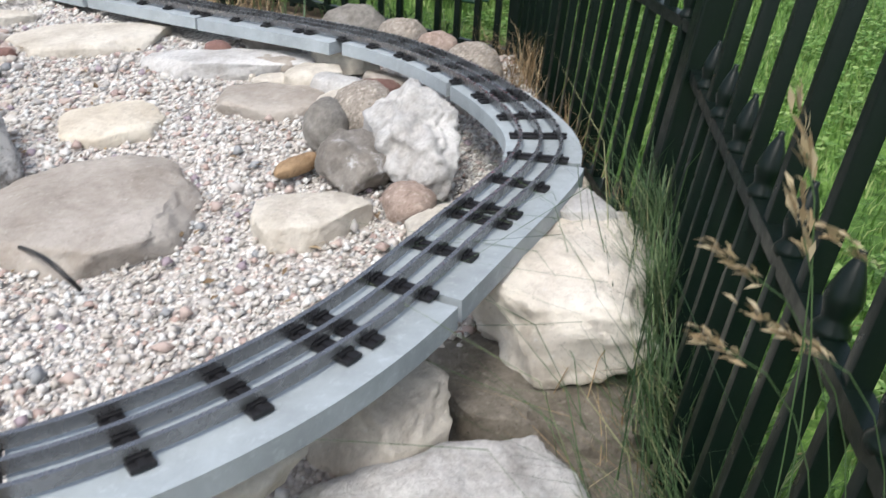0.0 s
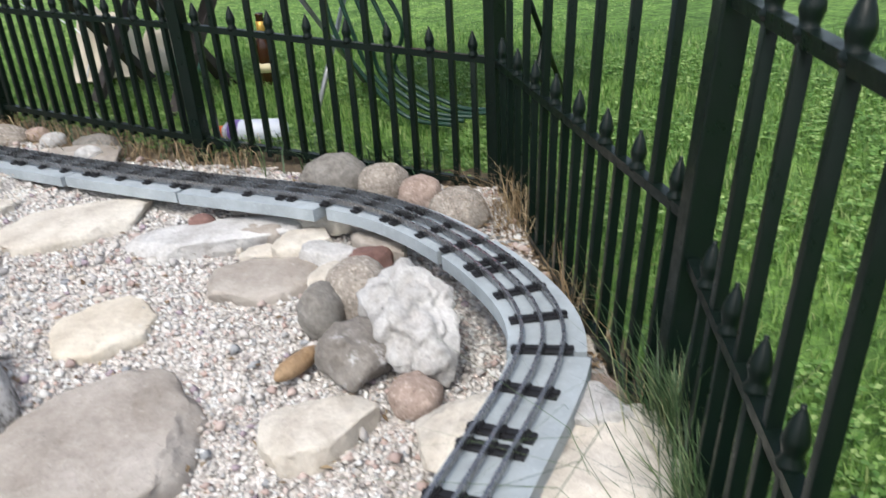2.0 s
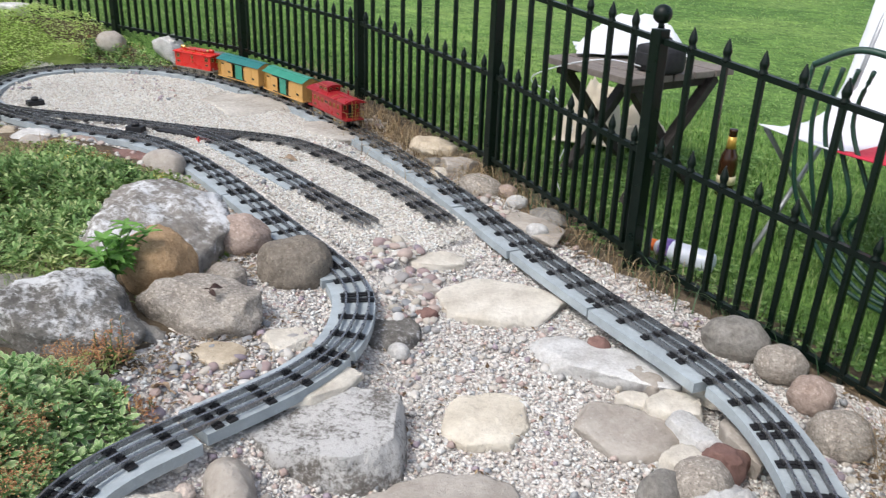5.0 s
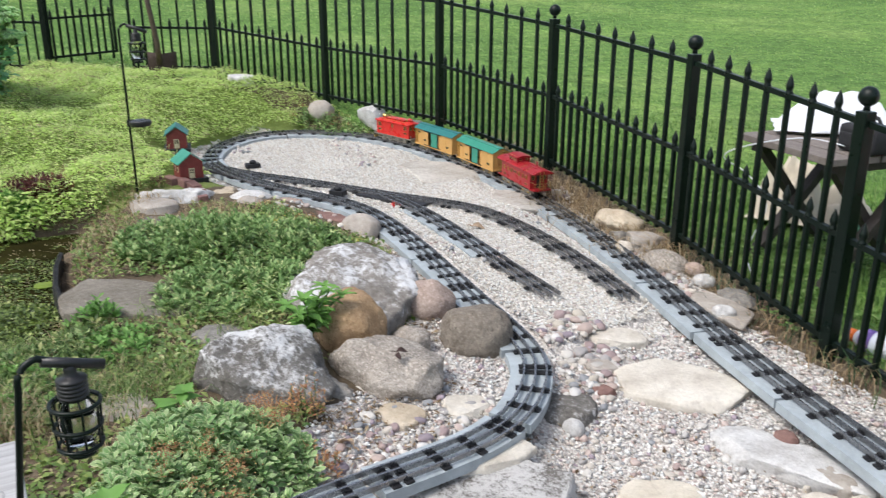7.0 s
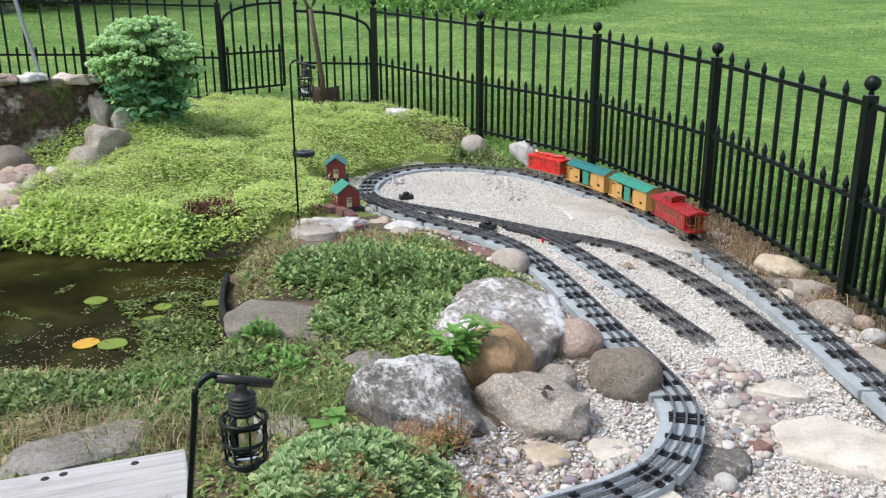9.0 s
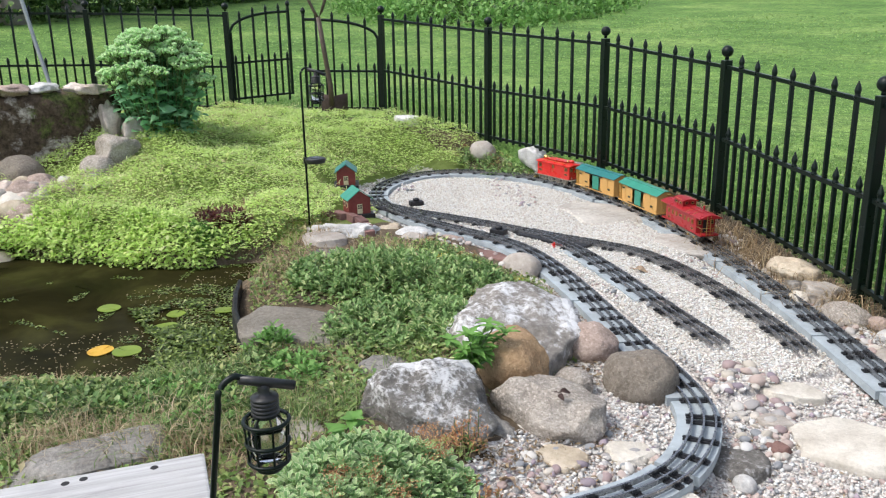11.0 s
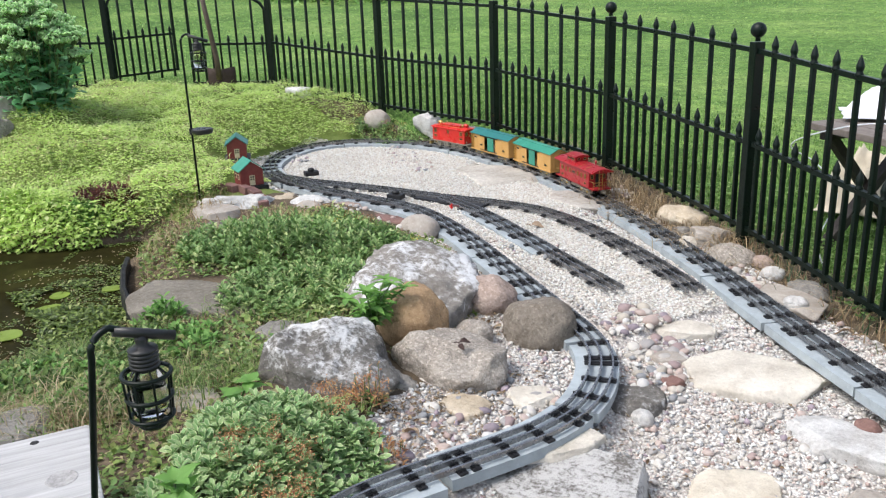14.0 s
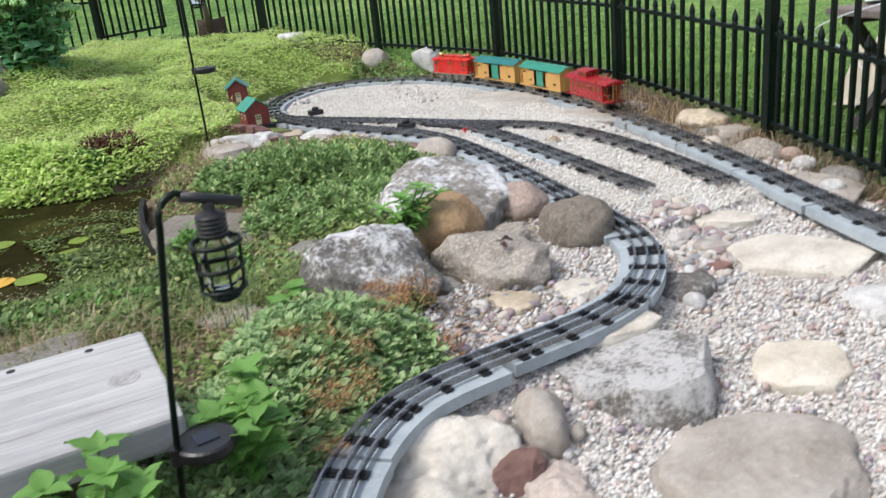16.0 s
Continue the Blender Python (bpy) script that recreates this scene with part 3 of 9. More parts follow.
def build_track(name, label, path, ss, closed, bed_cuts, tie_step, z=0.0, bed_width=0.104, skip_bed=(), shift=lambda s: 0.0):
    root = empty(name, Matrix(), label, "railway track", "garden railway tracks")
    total = ss[-1]
    cuts = list(bed_cuts)
    rng = random.Random(len(path))
    for a, b in zip(cuts, cuts[1:]):
        sel = path[(ss >= a) & (ss <= b - 0.004)]
        if len(sel) < 3 or any(lo <= (a + b) / 2 <= hi for lo, hi in skip_bed):
            continue
        j = rng.uniform(-0.003, 0.003) + shift((a + b) / 2)
        v, f = strip(sel, (-bed_width / 2 + j, bed_width / 2 + j), z - 0.024, z + rng.uniform(-0.0015, 0.0005), False)
        obj_from("track_board", v, f, M_BED, root)
    for y in (-GAUGE / 2, 0.0, GAUGE / 2):
        v, f = strip(path, (y - 0.0024, y + 0.0024), z + 0.010, z + RAIL_TOP, closed)
        bulb = obj_from("rail", v, f, M_RAIL, root)
        w, g = strip(path, (y - 0.0011, y + 0.0011), z + 0.004, z + 0.0105, closed)
        obj_from("rail_web", w, g, M_RAIL, bulb)
    s, k = 0.0, 0
    while s < total - 0.01:
        x, y, a = at_path(path, ss, s, closed)
        o = new("tie", TIE)
        o.parent = root
        o.matrix_world = pose(x, y, z + 0.0005, 0, 0, math.degrees(a) + rng.uniform(-1.5, 1.5))
        k += 1
        s += tie_step if k % 4 else 0.03
    return root


L_MAIN = main_s[-1]


def board_shift(s):
    """The boards lie off the rails' middle, by turns to either side."""
    marks = [nearest_s(x, y) for x, y in ((-0.3, 1.8), (-2.5, 2.25), (-0.92, 1.14), (-0.75, 0.40))]
    return (-0.006, 0.010, -0.011, 0.010, -0.012)[sum(s > m for m in marks)]


def nearest_s(x, y):
    return float(main_s[np.argmin((main_path[:, 0] - x) ** 2 + (main_path[:, 1] - y) ** 2)])


build_track("main_track", "three-rail toy train track on grey painted boards", main_path, main_s, True, np.linspace(0, L_MAIN, 30), 0.088, shift=board_shift)
build_track("siding_track", "three-rail siding ending in the white gravel", side_a, side_a_s, False, [0], 0.10, -0.003)
build_track("siding_track", "short three-rail siding on grey boards and gravel", side_b, side_b_s, False, [0.2, 0.55, 0.86], 0.10, -0.004)

# ---- the fence ----
def post_thing(x, y, mid, turn, lean=(0.0, 0.0), more=0.0):
    way = Vector((lean[0], lean[1], 1.0))
    m = Matrix.Translation((x, y, mid)) @ Vector((0, 0, 1)).rotation_difference(way).to_matrix().to_4x4() @ pose(0, 0, 0, 0, 0, turn)
    root = empty("fence_post", m, "black metal fence post with a ball cap", "fence post", "posts of the garden fence")
    bm = bmesh.new()
    add_box(bm, (-0.0175, -0.0175, -0.42), (0.0175, 0.0175, 0.322 + more), 0.003)
    part("post", bm, M_FENCE, root)
    bm = bmesh.new()
    add_cyl(bm, (0, 0, 0.324 + more), (0, 0, 0.340 + more), 0.009, 0.007)
    add_ball(bm, (0, 0, 0.358 + more), 0.0245, 3)
    part("ball_cap", bm, M_FENCE, root, smooth=True)
    return root


def picket_mesh(name, low, high):
    """A square bar with a turned spear head: collar, neck, bulb and point."""
    bm = bmesh.new()
    add_box(bm, (-0.0068, -0.0068, low), (0.0068, 0.0068, high - 0.048), 0.0012)
    flat = len(bm.faces)
    add_lathe(bm, (0, 0, high - 0.050), [(0.0085, 0), (0.0118, 0.004), (0.0118, 0.008), (0.0082, 0.013), (0.0092, 0.018), (0.0112, 0.025), (0.0108, 0.030), (0.0078, 0.041), (0.0042, 0.050), (0.0026, 0.053), (0.0026, 0.057)], 12)
    bm.faces.ensure_lookup_table()
    for f in bm.faces[flat:]:
        f.smooth = True
    me = bpy.data.meshes.new(name)
    bm.to_mesh(me)
    bm.free()
    me.materials.append(M_FENCE)
    return me


TALL = {k: picket_mesh("picket", -0.305, 0.345 + 0.01 * k) for k in range(7)}
SHORT = picket_mesh("picket", -0.305, 0.052)


def arch_height(w):
    """How high a gate leaf's top rail stands over the middle one, from the hinge (0) to the free end (1)."""
    return 0.21 + 0.135 * math.sqrt(max(0.0, 1 - (1 - w) ** 2.6))


GATE = {k: picket_mesh("picket", -0.265, arch_height(k / 10) + 0.055) for k in (2, 4, 6, 8)}


def fence_panel(a, b, name="picket_fence", label="black metal fence panel with spear-topped pickets", arch=0, lean_a=(0.0, 0.0), lean_b=(0.0, 0.0), first=None, pitch=None, more=(0.0, 0.0)):
    """A panel between two posts: three rails, seven tall and eight short pickets. arch: 1 or -1 for a gate leaf whose top falls to one side.
    lean_a, lean_b: how far the panel slopes out at either end; first, pitch: where the pickets stand if not spread evenly;
    more: how much higher the top rail lies at either end."""
    A, B = Vector(a), Vector(b)
    d = B - A
    flat = math.hypot(d.x, d.y)
    turn = math.degrees(math.atan2(d.y, d.x))
    root = empty(name, pose(A.x, A.y, A.z, 0, 0, turn), label, "fence" if not arch else "gate", "lengths of the garden fence" if not arch else "gate leaves")
    slope = d.z / flat
    inset = 0.019
    back = Matrix.Rotation(-radians(turn), 3, "Z")

    def way(x):
        """Which way is up the panel at x, in its own axes."""
        u = x / flat
        return back @ Vector((lean_a[0] + (lean_b[0] - lean_a[0]) * u, lean_a[1] + (lean_b[1] - lean_a[1]) * u, 1.0))

    def rail(h, name="rail", r=0.0075, more=(0.0, 0.0)):
        bm = bmesh.new()
        v = []
        for x, add in zip((inset, flat - inset), more):
            o = way(x) * (h + add)
            for yy, zz in ((-r, -r), (r, -r), (r, r), (-r, r)):
                v.append(bm.verts.new((x + o.x, yy + o.y, x * slope + o.z + zz)))
        for k in range(4):
            bm.faces.new((v[k], v[(k + 1) % 4], v[4 + (k + 1) % 4], v[4 + k]))
        part(name, bm, M_FENCE, root)
    rail(0.0)
    rail(-0.285 if not arch else -0.255)
    n = 16 if not arch else 10
    if not arch:
        rail(0.295, more=more)
    else:
        bm = bmesh.new()
        pts = []
        for k in range(17):
            u = k / 16
            x = inset + u * (flat - 2 * inset)
            w = u if arch > 0 else 1 - u
            pts.append((x, 0, x * slope + arch_height(w)))
        add_tube(bm, pts, 0.010, 8)
        part("arched_rail", bm, M_FENCE, root)
        for x in (inset + 0.008, flat - inset - 0.008):
            bm = bmesh.new()
            hung = (x < flat / 2) == (arch > 0)
            add_box(bm, (x - 0.009, -0.009, x * slope - 0.265), (x + 0.009, 0.009, x * slope + (0.215 if hung else 0.37)), 0.001)
            if not hung:
                add_lathe(bm, (x, 0, x * slope + 0.368), [(0.010, 0), (0.013, 0.005), (0.009, 0.012), (0.016, 0.026), (0.017, 0.036), (0.010, 0.050), (0.002, 0.058)], 12)
            part("gate_stile", bm, M_FENCE, root)
    for k in range(1, n):
        x = first + pitch * k if pitch else flat * k / n
        if x > flat - 0.03:
            break
        extra = more[0] + (more[1] - more[0]) * x / flat
        tall = GATE[k if arch > 0 else n - k] if arch and k % 2 == 0 else TALL[round(extra * 100)]
        o = new("picket", tall if k % 2 == 0 else SHORT)
        o.parent = root
        stand = Vector((0, 0, 1)).rotation_difference(way(x)).to_matrix().to_4x4()
        o.matrix_basis = Matrix.Translation((x, 0, x * slope)) @ stand @ Matrix.Rotation(random.uniform(-0.15, 0.15), 4, "Z")
    return root


for k, (x, y, mid) in enumerate(POSTS):
    q = POSTS[min(k + 1, len(POSTS) - 1)]
    p = POSTS[max(k - 1, 0)]
    post_thing(x, y, mid, math.degrees(math.atan2(q[1] - p[1], q[0] - p[0])), POST_LEAN.get(k, (0.0, 0.0)), POST_MORE.get(k, 0.0))
for k, (a, b) in enumerate(zip(POSTS, POSTS[1:])):
    if k == 2:
        across = math.atan2(b[1] - a[1], b[0] - a[0])
        swung = across + radians(54)
        free = (a[0] + 0.545 * math.cos(swung), a[1] + 0.545 * math.sin(swung), a[2] + 0.03)
        fence_panel((a[0], a[1], a[2] + 0.024), free, "gate_leaf", "black metal gate leaf with an arched top, standing open", 1)
        swung = across + radians(10)
        free = (b[0] - 0.56 * math.cos(swung), b[1] - 0.56 * math.sin(swung), b[2] + 0.006)
        fence_panel(free, (b[0], b[1], b[2] - 0.006), "gate_leaf", "black metal gate leaf with an arched top, nearly shut", -1)
    elif k == 10:
        # hung lower on its post, with closer pickets
        fence_panel((0.311, 1.012, 0.132), b, lean_a=POST_LEAN[10], lean_b=POST_LEAN[11], first=0.042, pitch=0.0512)
    else:
        fence_panel(a, b, lean_a=POST_LEAN.get(k, (0.0, 0.0)), lean_b=POST_LEAN.get(k + 1, (0.0, 0.0)), more=(POST_MORE.get(k, 0.0), POST_MORE.get(k + 1, 0.0)))

# ---- the train ----
def window_part(parent, x, y, z, w, h, side=1, axis="y", panes=(2, 2), name="window"):
    """A brass window frame with bars and dark panes, standing a little proud of a wall that faces y (or x)."""
    m = Matrix.Translation((x, y, z)) @ (Matrix.Rotation(0 if side > 0 else math.pi, 4, "Z") if axis == "y" else Matrix.Rotation(-math.pi / 2 if side > 0 else math.pi / 2, 4, "Z"))
    bm = bmesh.new()
    t = 0.0016
    for lo, hi in (((-w / 2, 0, -h / 2), (w / 2, 0.0022, -h / 2 + t)), ((-w / 2, 0, h / 2 - t), (w / 2, 0.0022, h / 2)), ((-w / 2, 0, -h / 2 + t), (-w / 2 + t, 0.0022, h / 2 - t)), ((w / 2 - t, 0, -h / 2 + t), (w / 2, 0.0022, h / 2 - t))):
        add_box(bm, lo, hi, 0, m)
    for k in range(1, panes[0]):
        xx = -w / 2 + w * k / panes[0]
        add_box(bm, (xx - 0.0006, 0.0003, -h / 2 + t), (xx + 0.0006, 0.0019, h / 2 - t), 0, m)
    for k in range(1, panes[1]):
        zz = -h / 2 + h * k / panes[1]
        add_box(bm, (-w / 2 + t, 0.0002, zz - 0.0006), (w / 2 - t, 0.0018, zz + 0.0006), 0, m)
    fr = part(name, bm, M_BRASS, parent, "brass window frame")
    bm = bmesh.new()
    add_box(bm, (-w / 2 + t, -0.001, -h / 2 + t), (w / 2 - t, 0.0006, h / 2 - t), 0, m)
    part("pane", bm, M_BLACK, fr, "dark window opening")
    return fr


def plate_part(parent, x, y, z, w, h, side):
    bm = bmesh.new()
    a, b = (y, y + 0.0014 * side) if side > 0 else (y - 0.0014, y)
    add_box(bm, (x - w / 2, a, z - h / 2), (x + w / 2, b, z + h / 2), 0.0004)
    o = part("number_plate", bm, M_BRASS, parent, "brass plate")
    bm = bmesh.new()
    a, b = (y, y + 0.0020) if side > 0 else (y - 0.0020, y)
    add_box(bm, (x - w / 2 + 0.002, a, z - h / 2 + 0.002), (x + w / 2 - 0.002, b, z + h / 2 - 0.002))
    part("plate_field", bm, M_BLACK, o)


def ladder_part(parent, x, y, z0, z1, axis, side, width=0.016, rungs=6):
    bm = bmesh.new()
    def put(u0, u1, n0, n1, za, zb):
        if axis == "y":
            add_box(bm, (x + u0, min(y + n0 * side, y + n1 * side), za), (x + u1, max(y + n0 * side, y + n1 * side), zb))
        else:
            add_box(bm, (min(x + n0 * side, x + n1 * side), y + u0, za), (max(x + n0 * side, x + n1 * side), y + u1, zb))
    for u in (-width / 2, width / 2 - 0.002):
        put(u, u + 0.002, 0.001, 0.005, z0, z1)
    for k in range(rungs):
        z = z0 + (z1 - z0) * (k + 0.6) / rungs
        put(-width / 2, width / 2, 0.0018, 0.0036, z - 0.0009, z + 0.0009)
    part("ladder", bm, M_BRASS, parent, "brass ladder")


def wheelset(parent, x, r=0.015):
    for s in (-1, 1):
        bm = bmesh.new()
        y = s * GAUGE / 2
        add_cyl(bm, (x, y - 0.003 * s, r), (x, y + 0.005 * s, r), r, r * 0.97, 20)
        add_cyl(bm, (x, y - 0.0045 * s, r - 0.0005), (x, y - 0.003 * s, r - 0.0005), r + 0.0025, r + 0.002, 20)
        part("wheel", bm, M_NICKEL, parent, smooth=False)


def truck(root, x):
    """A four-wheel truck: side frames with journal boxes, and its wheels."""
    bm = bmesh.new()
    for s in (-1, 1):
        y = s * 0.0375
        add_box(bm, (x - 0.036, y - 0.002, 0.019), (x + 0.036, y + 0.002, 0.026), 0.0008)
        add_box(bm, (x - 0.014, y - 0.0022, 0.009), (x + 0.014, y + 0.0022, 0.013), 0.0005)
        for dx in (-0.014, 0.012):
            add_box(bm, (x + dx, y - 0.002, 0.011), (x + dx + 0.003, y + 0.002, 0.021))
    add_box(bm, (x - 0.009, -0.038, 0.017), (x + 0.009, 0.038, 0.024), 0.001)
    add_cyl(bm, (x, 0, 0.022), (x, 0, 0.032), 0.009, seg=12)
    t = part("truck", bm, M_FRAME, root, "olive-grey truck frame")
    for dx in (-0.024, 0.024):
        wheelset(t, x + dx)
    for s in (-1, 1):
        for dx in (-0.024, 0.024):
            bm = bmesh.new()
            add_box(bm, (x + dx - 0.005, s * 0.0395 - 0.0025, 0.011), (x + dx + 0.005, s * 0.0395 + 0.0025, 0.019), 0.0012)
            part("journal_box", bm, M_BRASS, t, "brass journal box")


def coupler(root, x, s):
    bm = bmesh.new()
    add_box(bm, (min(x, x + s * 0.028), -0.004, 0.022), (max(x, x + s * 0.028), 0.004, 0.025))
    add_box(bm, (min(x + s * 0.026, x + s * 0.031), -0.004, 0.017), (max(x + s * 0.026, x + s * 0.031), 0.004, 0.030), 0.0006)
    part("coupler", bm, M_NICKEL, root)


def loft_roof(bm, sections):
    """A roof skin out of cross sections (x, list of (y, z)), closed below."""
    rings = [[bm.verts.new((x, y, z)) for y, z in sec] for x, sec in sections]
    n = len(rings[0])
    for a, b in zip(rings, rings[1:]):
        for k in range(n):
            bm.faces.new((a[k], a[(k + 1) % n], b[(k + 1) % n], b[k]))
    bm.faces.new(rings[0])
    bm.faces.new(rings[-1][::-1])
    bmesh.ops.recalc_face_normals(bm, faces=bm.faces)


def boxcar(m, roof_mat, door_mat, open_to, label):
    root = empty("boxcar", m, label, "toy boxcar", "cars of the toy train")
    L, W, z0, z1 = 0.318, 0.043, 0.031, 0.122
    d0, d1, t = -0.046, 0.046, 0.0022
    for s in (-1, 1):
        bm = bmesh.new()
        a, b = (s * W, s * (W - t)) if s < 0 else (s * (W - t), s * W)
        add_box(bm, (-L / 2, a, z0), (d0, b, z1))
        add_box(bm, (d1, a, z0), (L / 2, b, z1))
        add_box(bm, (d0, a, z1 - 0.010), (d1, b, z1))
        add_box(bm, (d0, a, z0), (d1, b, z0 + 0.005))
        part("side_wall", bm, M_OCHRE, root, "orange-ochre enamelled steel side with a door opening")
        for x in (-L / 2 + 0.001, -0.105, d0 - 0.003, d1 + 0.003, 0.105, L / 2 - 0.001):
            c, e = (s * (W + 0.0012), s * W) if s < 0 else (s * W, s * (W + 0.0012))
            rib = bmesh.new()
            add_box(rib, (x - 0.0016, c, z0 + 0.004), (x + 0.0016, e, z1 - 0.002))
            part("rib", rib, M_OCHRE, root)
    for s in (-1, 1):
        bm = bmesh.new()
        x = s * L / 2
        a, b = min(x, x - s * t), max(x, x - s * t)
        add_box(bm, (a, -W + t, z0), (b, W - t, z1))
        extrude_outline(bm, [(-W + t, z1), (W - t, z1), (0.012, z1 + 0.017), (-0.012, z1 + 0.017)], t, Matrix.Translation((x - s * t / 2, 0, 0)) @ Matrix.Rotation(math.pi / 2, 4, "Z"))
        for y in (-0.020, 0.020):
            add_box(bm, (min(x, x + s * 0.0012), y - 0.0015, z0), (max(x, x + s * 0.0012), y + 0.0015, z1))
        part("end_wall", bm, M_OCHRE, root, "orange-ochre enamelled steel end")
    bm = bmesh.new()
    add_box(bm, (-L / 2 + t, -W + t, z0), (L / 2 - t, W - t, z0 + 0.003))
    part("floor_plate", bm, M_OCHRE, root)
    bm = bmesh.new()
    for s in (-1, 1):
        a, b = sorted((s * W, s * (W + 0.004)))
        add_box(bm, (-L / 2 - 0.004, a, z0 - 0.004), (L / 2 + 0.004, b, z0 + 0.003), 0.0008)
        a, b = sorted((s * L / 2, s * (L / 2 + 0.004)))
        add_box(bm, (a, -W - 0.0035, z0 - 0.0036), (b, W + 0.0035, z0 + 0.0028), 0.0008)
    add_box(bm, (-L / 2 + 0.01, -0.010, z0 - 0.008), (L / 2 - 0.01, 0.010, z0 - 0.001))
    part("sill", bm, M_OCHRE, root)
    bm = bmesh.new()
    e = 0.0075
    prof = [(-W - e, z1 - 0.003), (-0.0125, z1 + 0.0165), (-0.012, z1 + 0.0195), (0.012, z1 + 0.0195), (0.0125, z1 + 0.0165), (W + e, z1 - 0.003), (W + e, z1 - 0.0012), (0.0135, z1 + 0.0185), (0.013, z1 + 0.0215), (-0.013, z1 + 0.0215), (-0.0135, z1 + 0.0185), (-W - e, z1 - 0.0012)]
    loft_roof(bm, [(-L / 2 - 0.006, prof), (L / 2 + 0.006, prof)])
    roof = part("roof", bm, roof_mat, root, "enamelled roof with a raised running board")
    for s in (-1, 1):
        bm = bmesh.new()
        c = open_to * 0.027 if s < 0 else -open_to * 0.01
        a, b = sorted((s * (W + 0.0016), s * (W + 0.0036)))
        add_box(bm, (c - 0.026, a, z0 + 0.004), (c + 0.026, b, z1 - 0.009), 0.0006)
        for z in (0.055, 0.078, 0.098):
            a2, b2 = sorted((s * (W + 0.0034), s * (W + 0.0046)))
            add_box(bm, (c - 0.024, a2, z - 0.0008), (c + 0.024, b2, z + 0.0008))
        a2, b2 = sorted((s * (W + 0.0034), s * (W + 0.0056)))
        add_box(bm, (c - 0.023, a2, 0.066), (c - 0.020, b2, 0.074))
        part("sliding_door", bm, door_mat, root, "green enamelled sliding door, half open")
        bm = bmesh.new()
        a, b = sorted((s * W, s * (W + 0.0052)))
        add_box(bm, (-0.062, a, z1 - 0.0095), (0.078, b, z1 - 0.0055))
        part("door_track", bm, M_BLACK, root)
        bm = bmesh.new()
        add_box(bm, (-0.062, a, z0 + 0.0034), (0.078, b, z0 + 0.0060))
        part("door_track", bm, M_BLACK, root)
        ladder_part(root, -L / 2 + 0.012 if s < 0 else L / 2 - 0.012, s * W, z0 + 0.004, z1 - 0.004, "y", s, 0.017)
        for x, z, w, h in ((-0.122, 0.100, 0.024, 0.011), (-0.072, 0.062, 0.022, 0.013), (0.118, 0.058, 0.022, 0.014)):
            plate_part(root, x * (-s), s * W, z, w, h, s)
        ladder_part(root, s * L / 2, 0.026 * s, z0 + 0.004, z1 - 0.004, "x", s, 0.017)
        bm = bmesh.new()
        x = s * (L / 2 + 0.004)
        add_cyl(bm, (x, -0.012, z0), (x, -0.012, z1 + 0.004), 0.0012, seg=6)
        add_lathe(bm, (x, -0.012, z1 + 0.004), [(0.0075, 0), (0.009, 0.001), (0.009, 0.0022), (0.0072, 0.003)], 16)
        part("brake_wheel", bm, M_BRASS, root, "brass brake wheel on its staff")
        truck(root, s * 0.098)
        coupler(root, s * (L / 2 - 0.005), s)
    return root


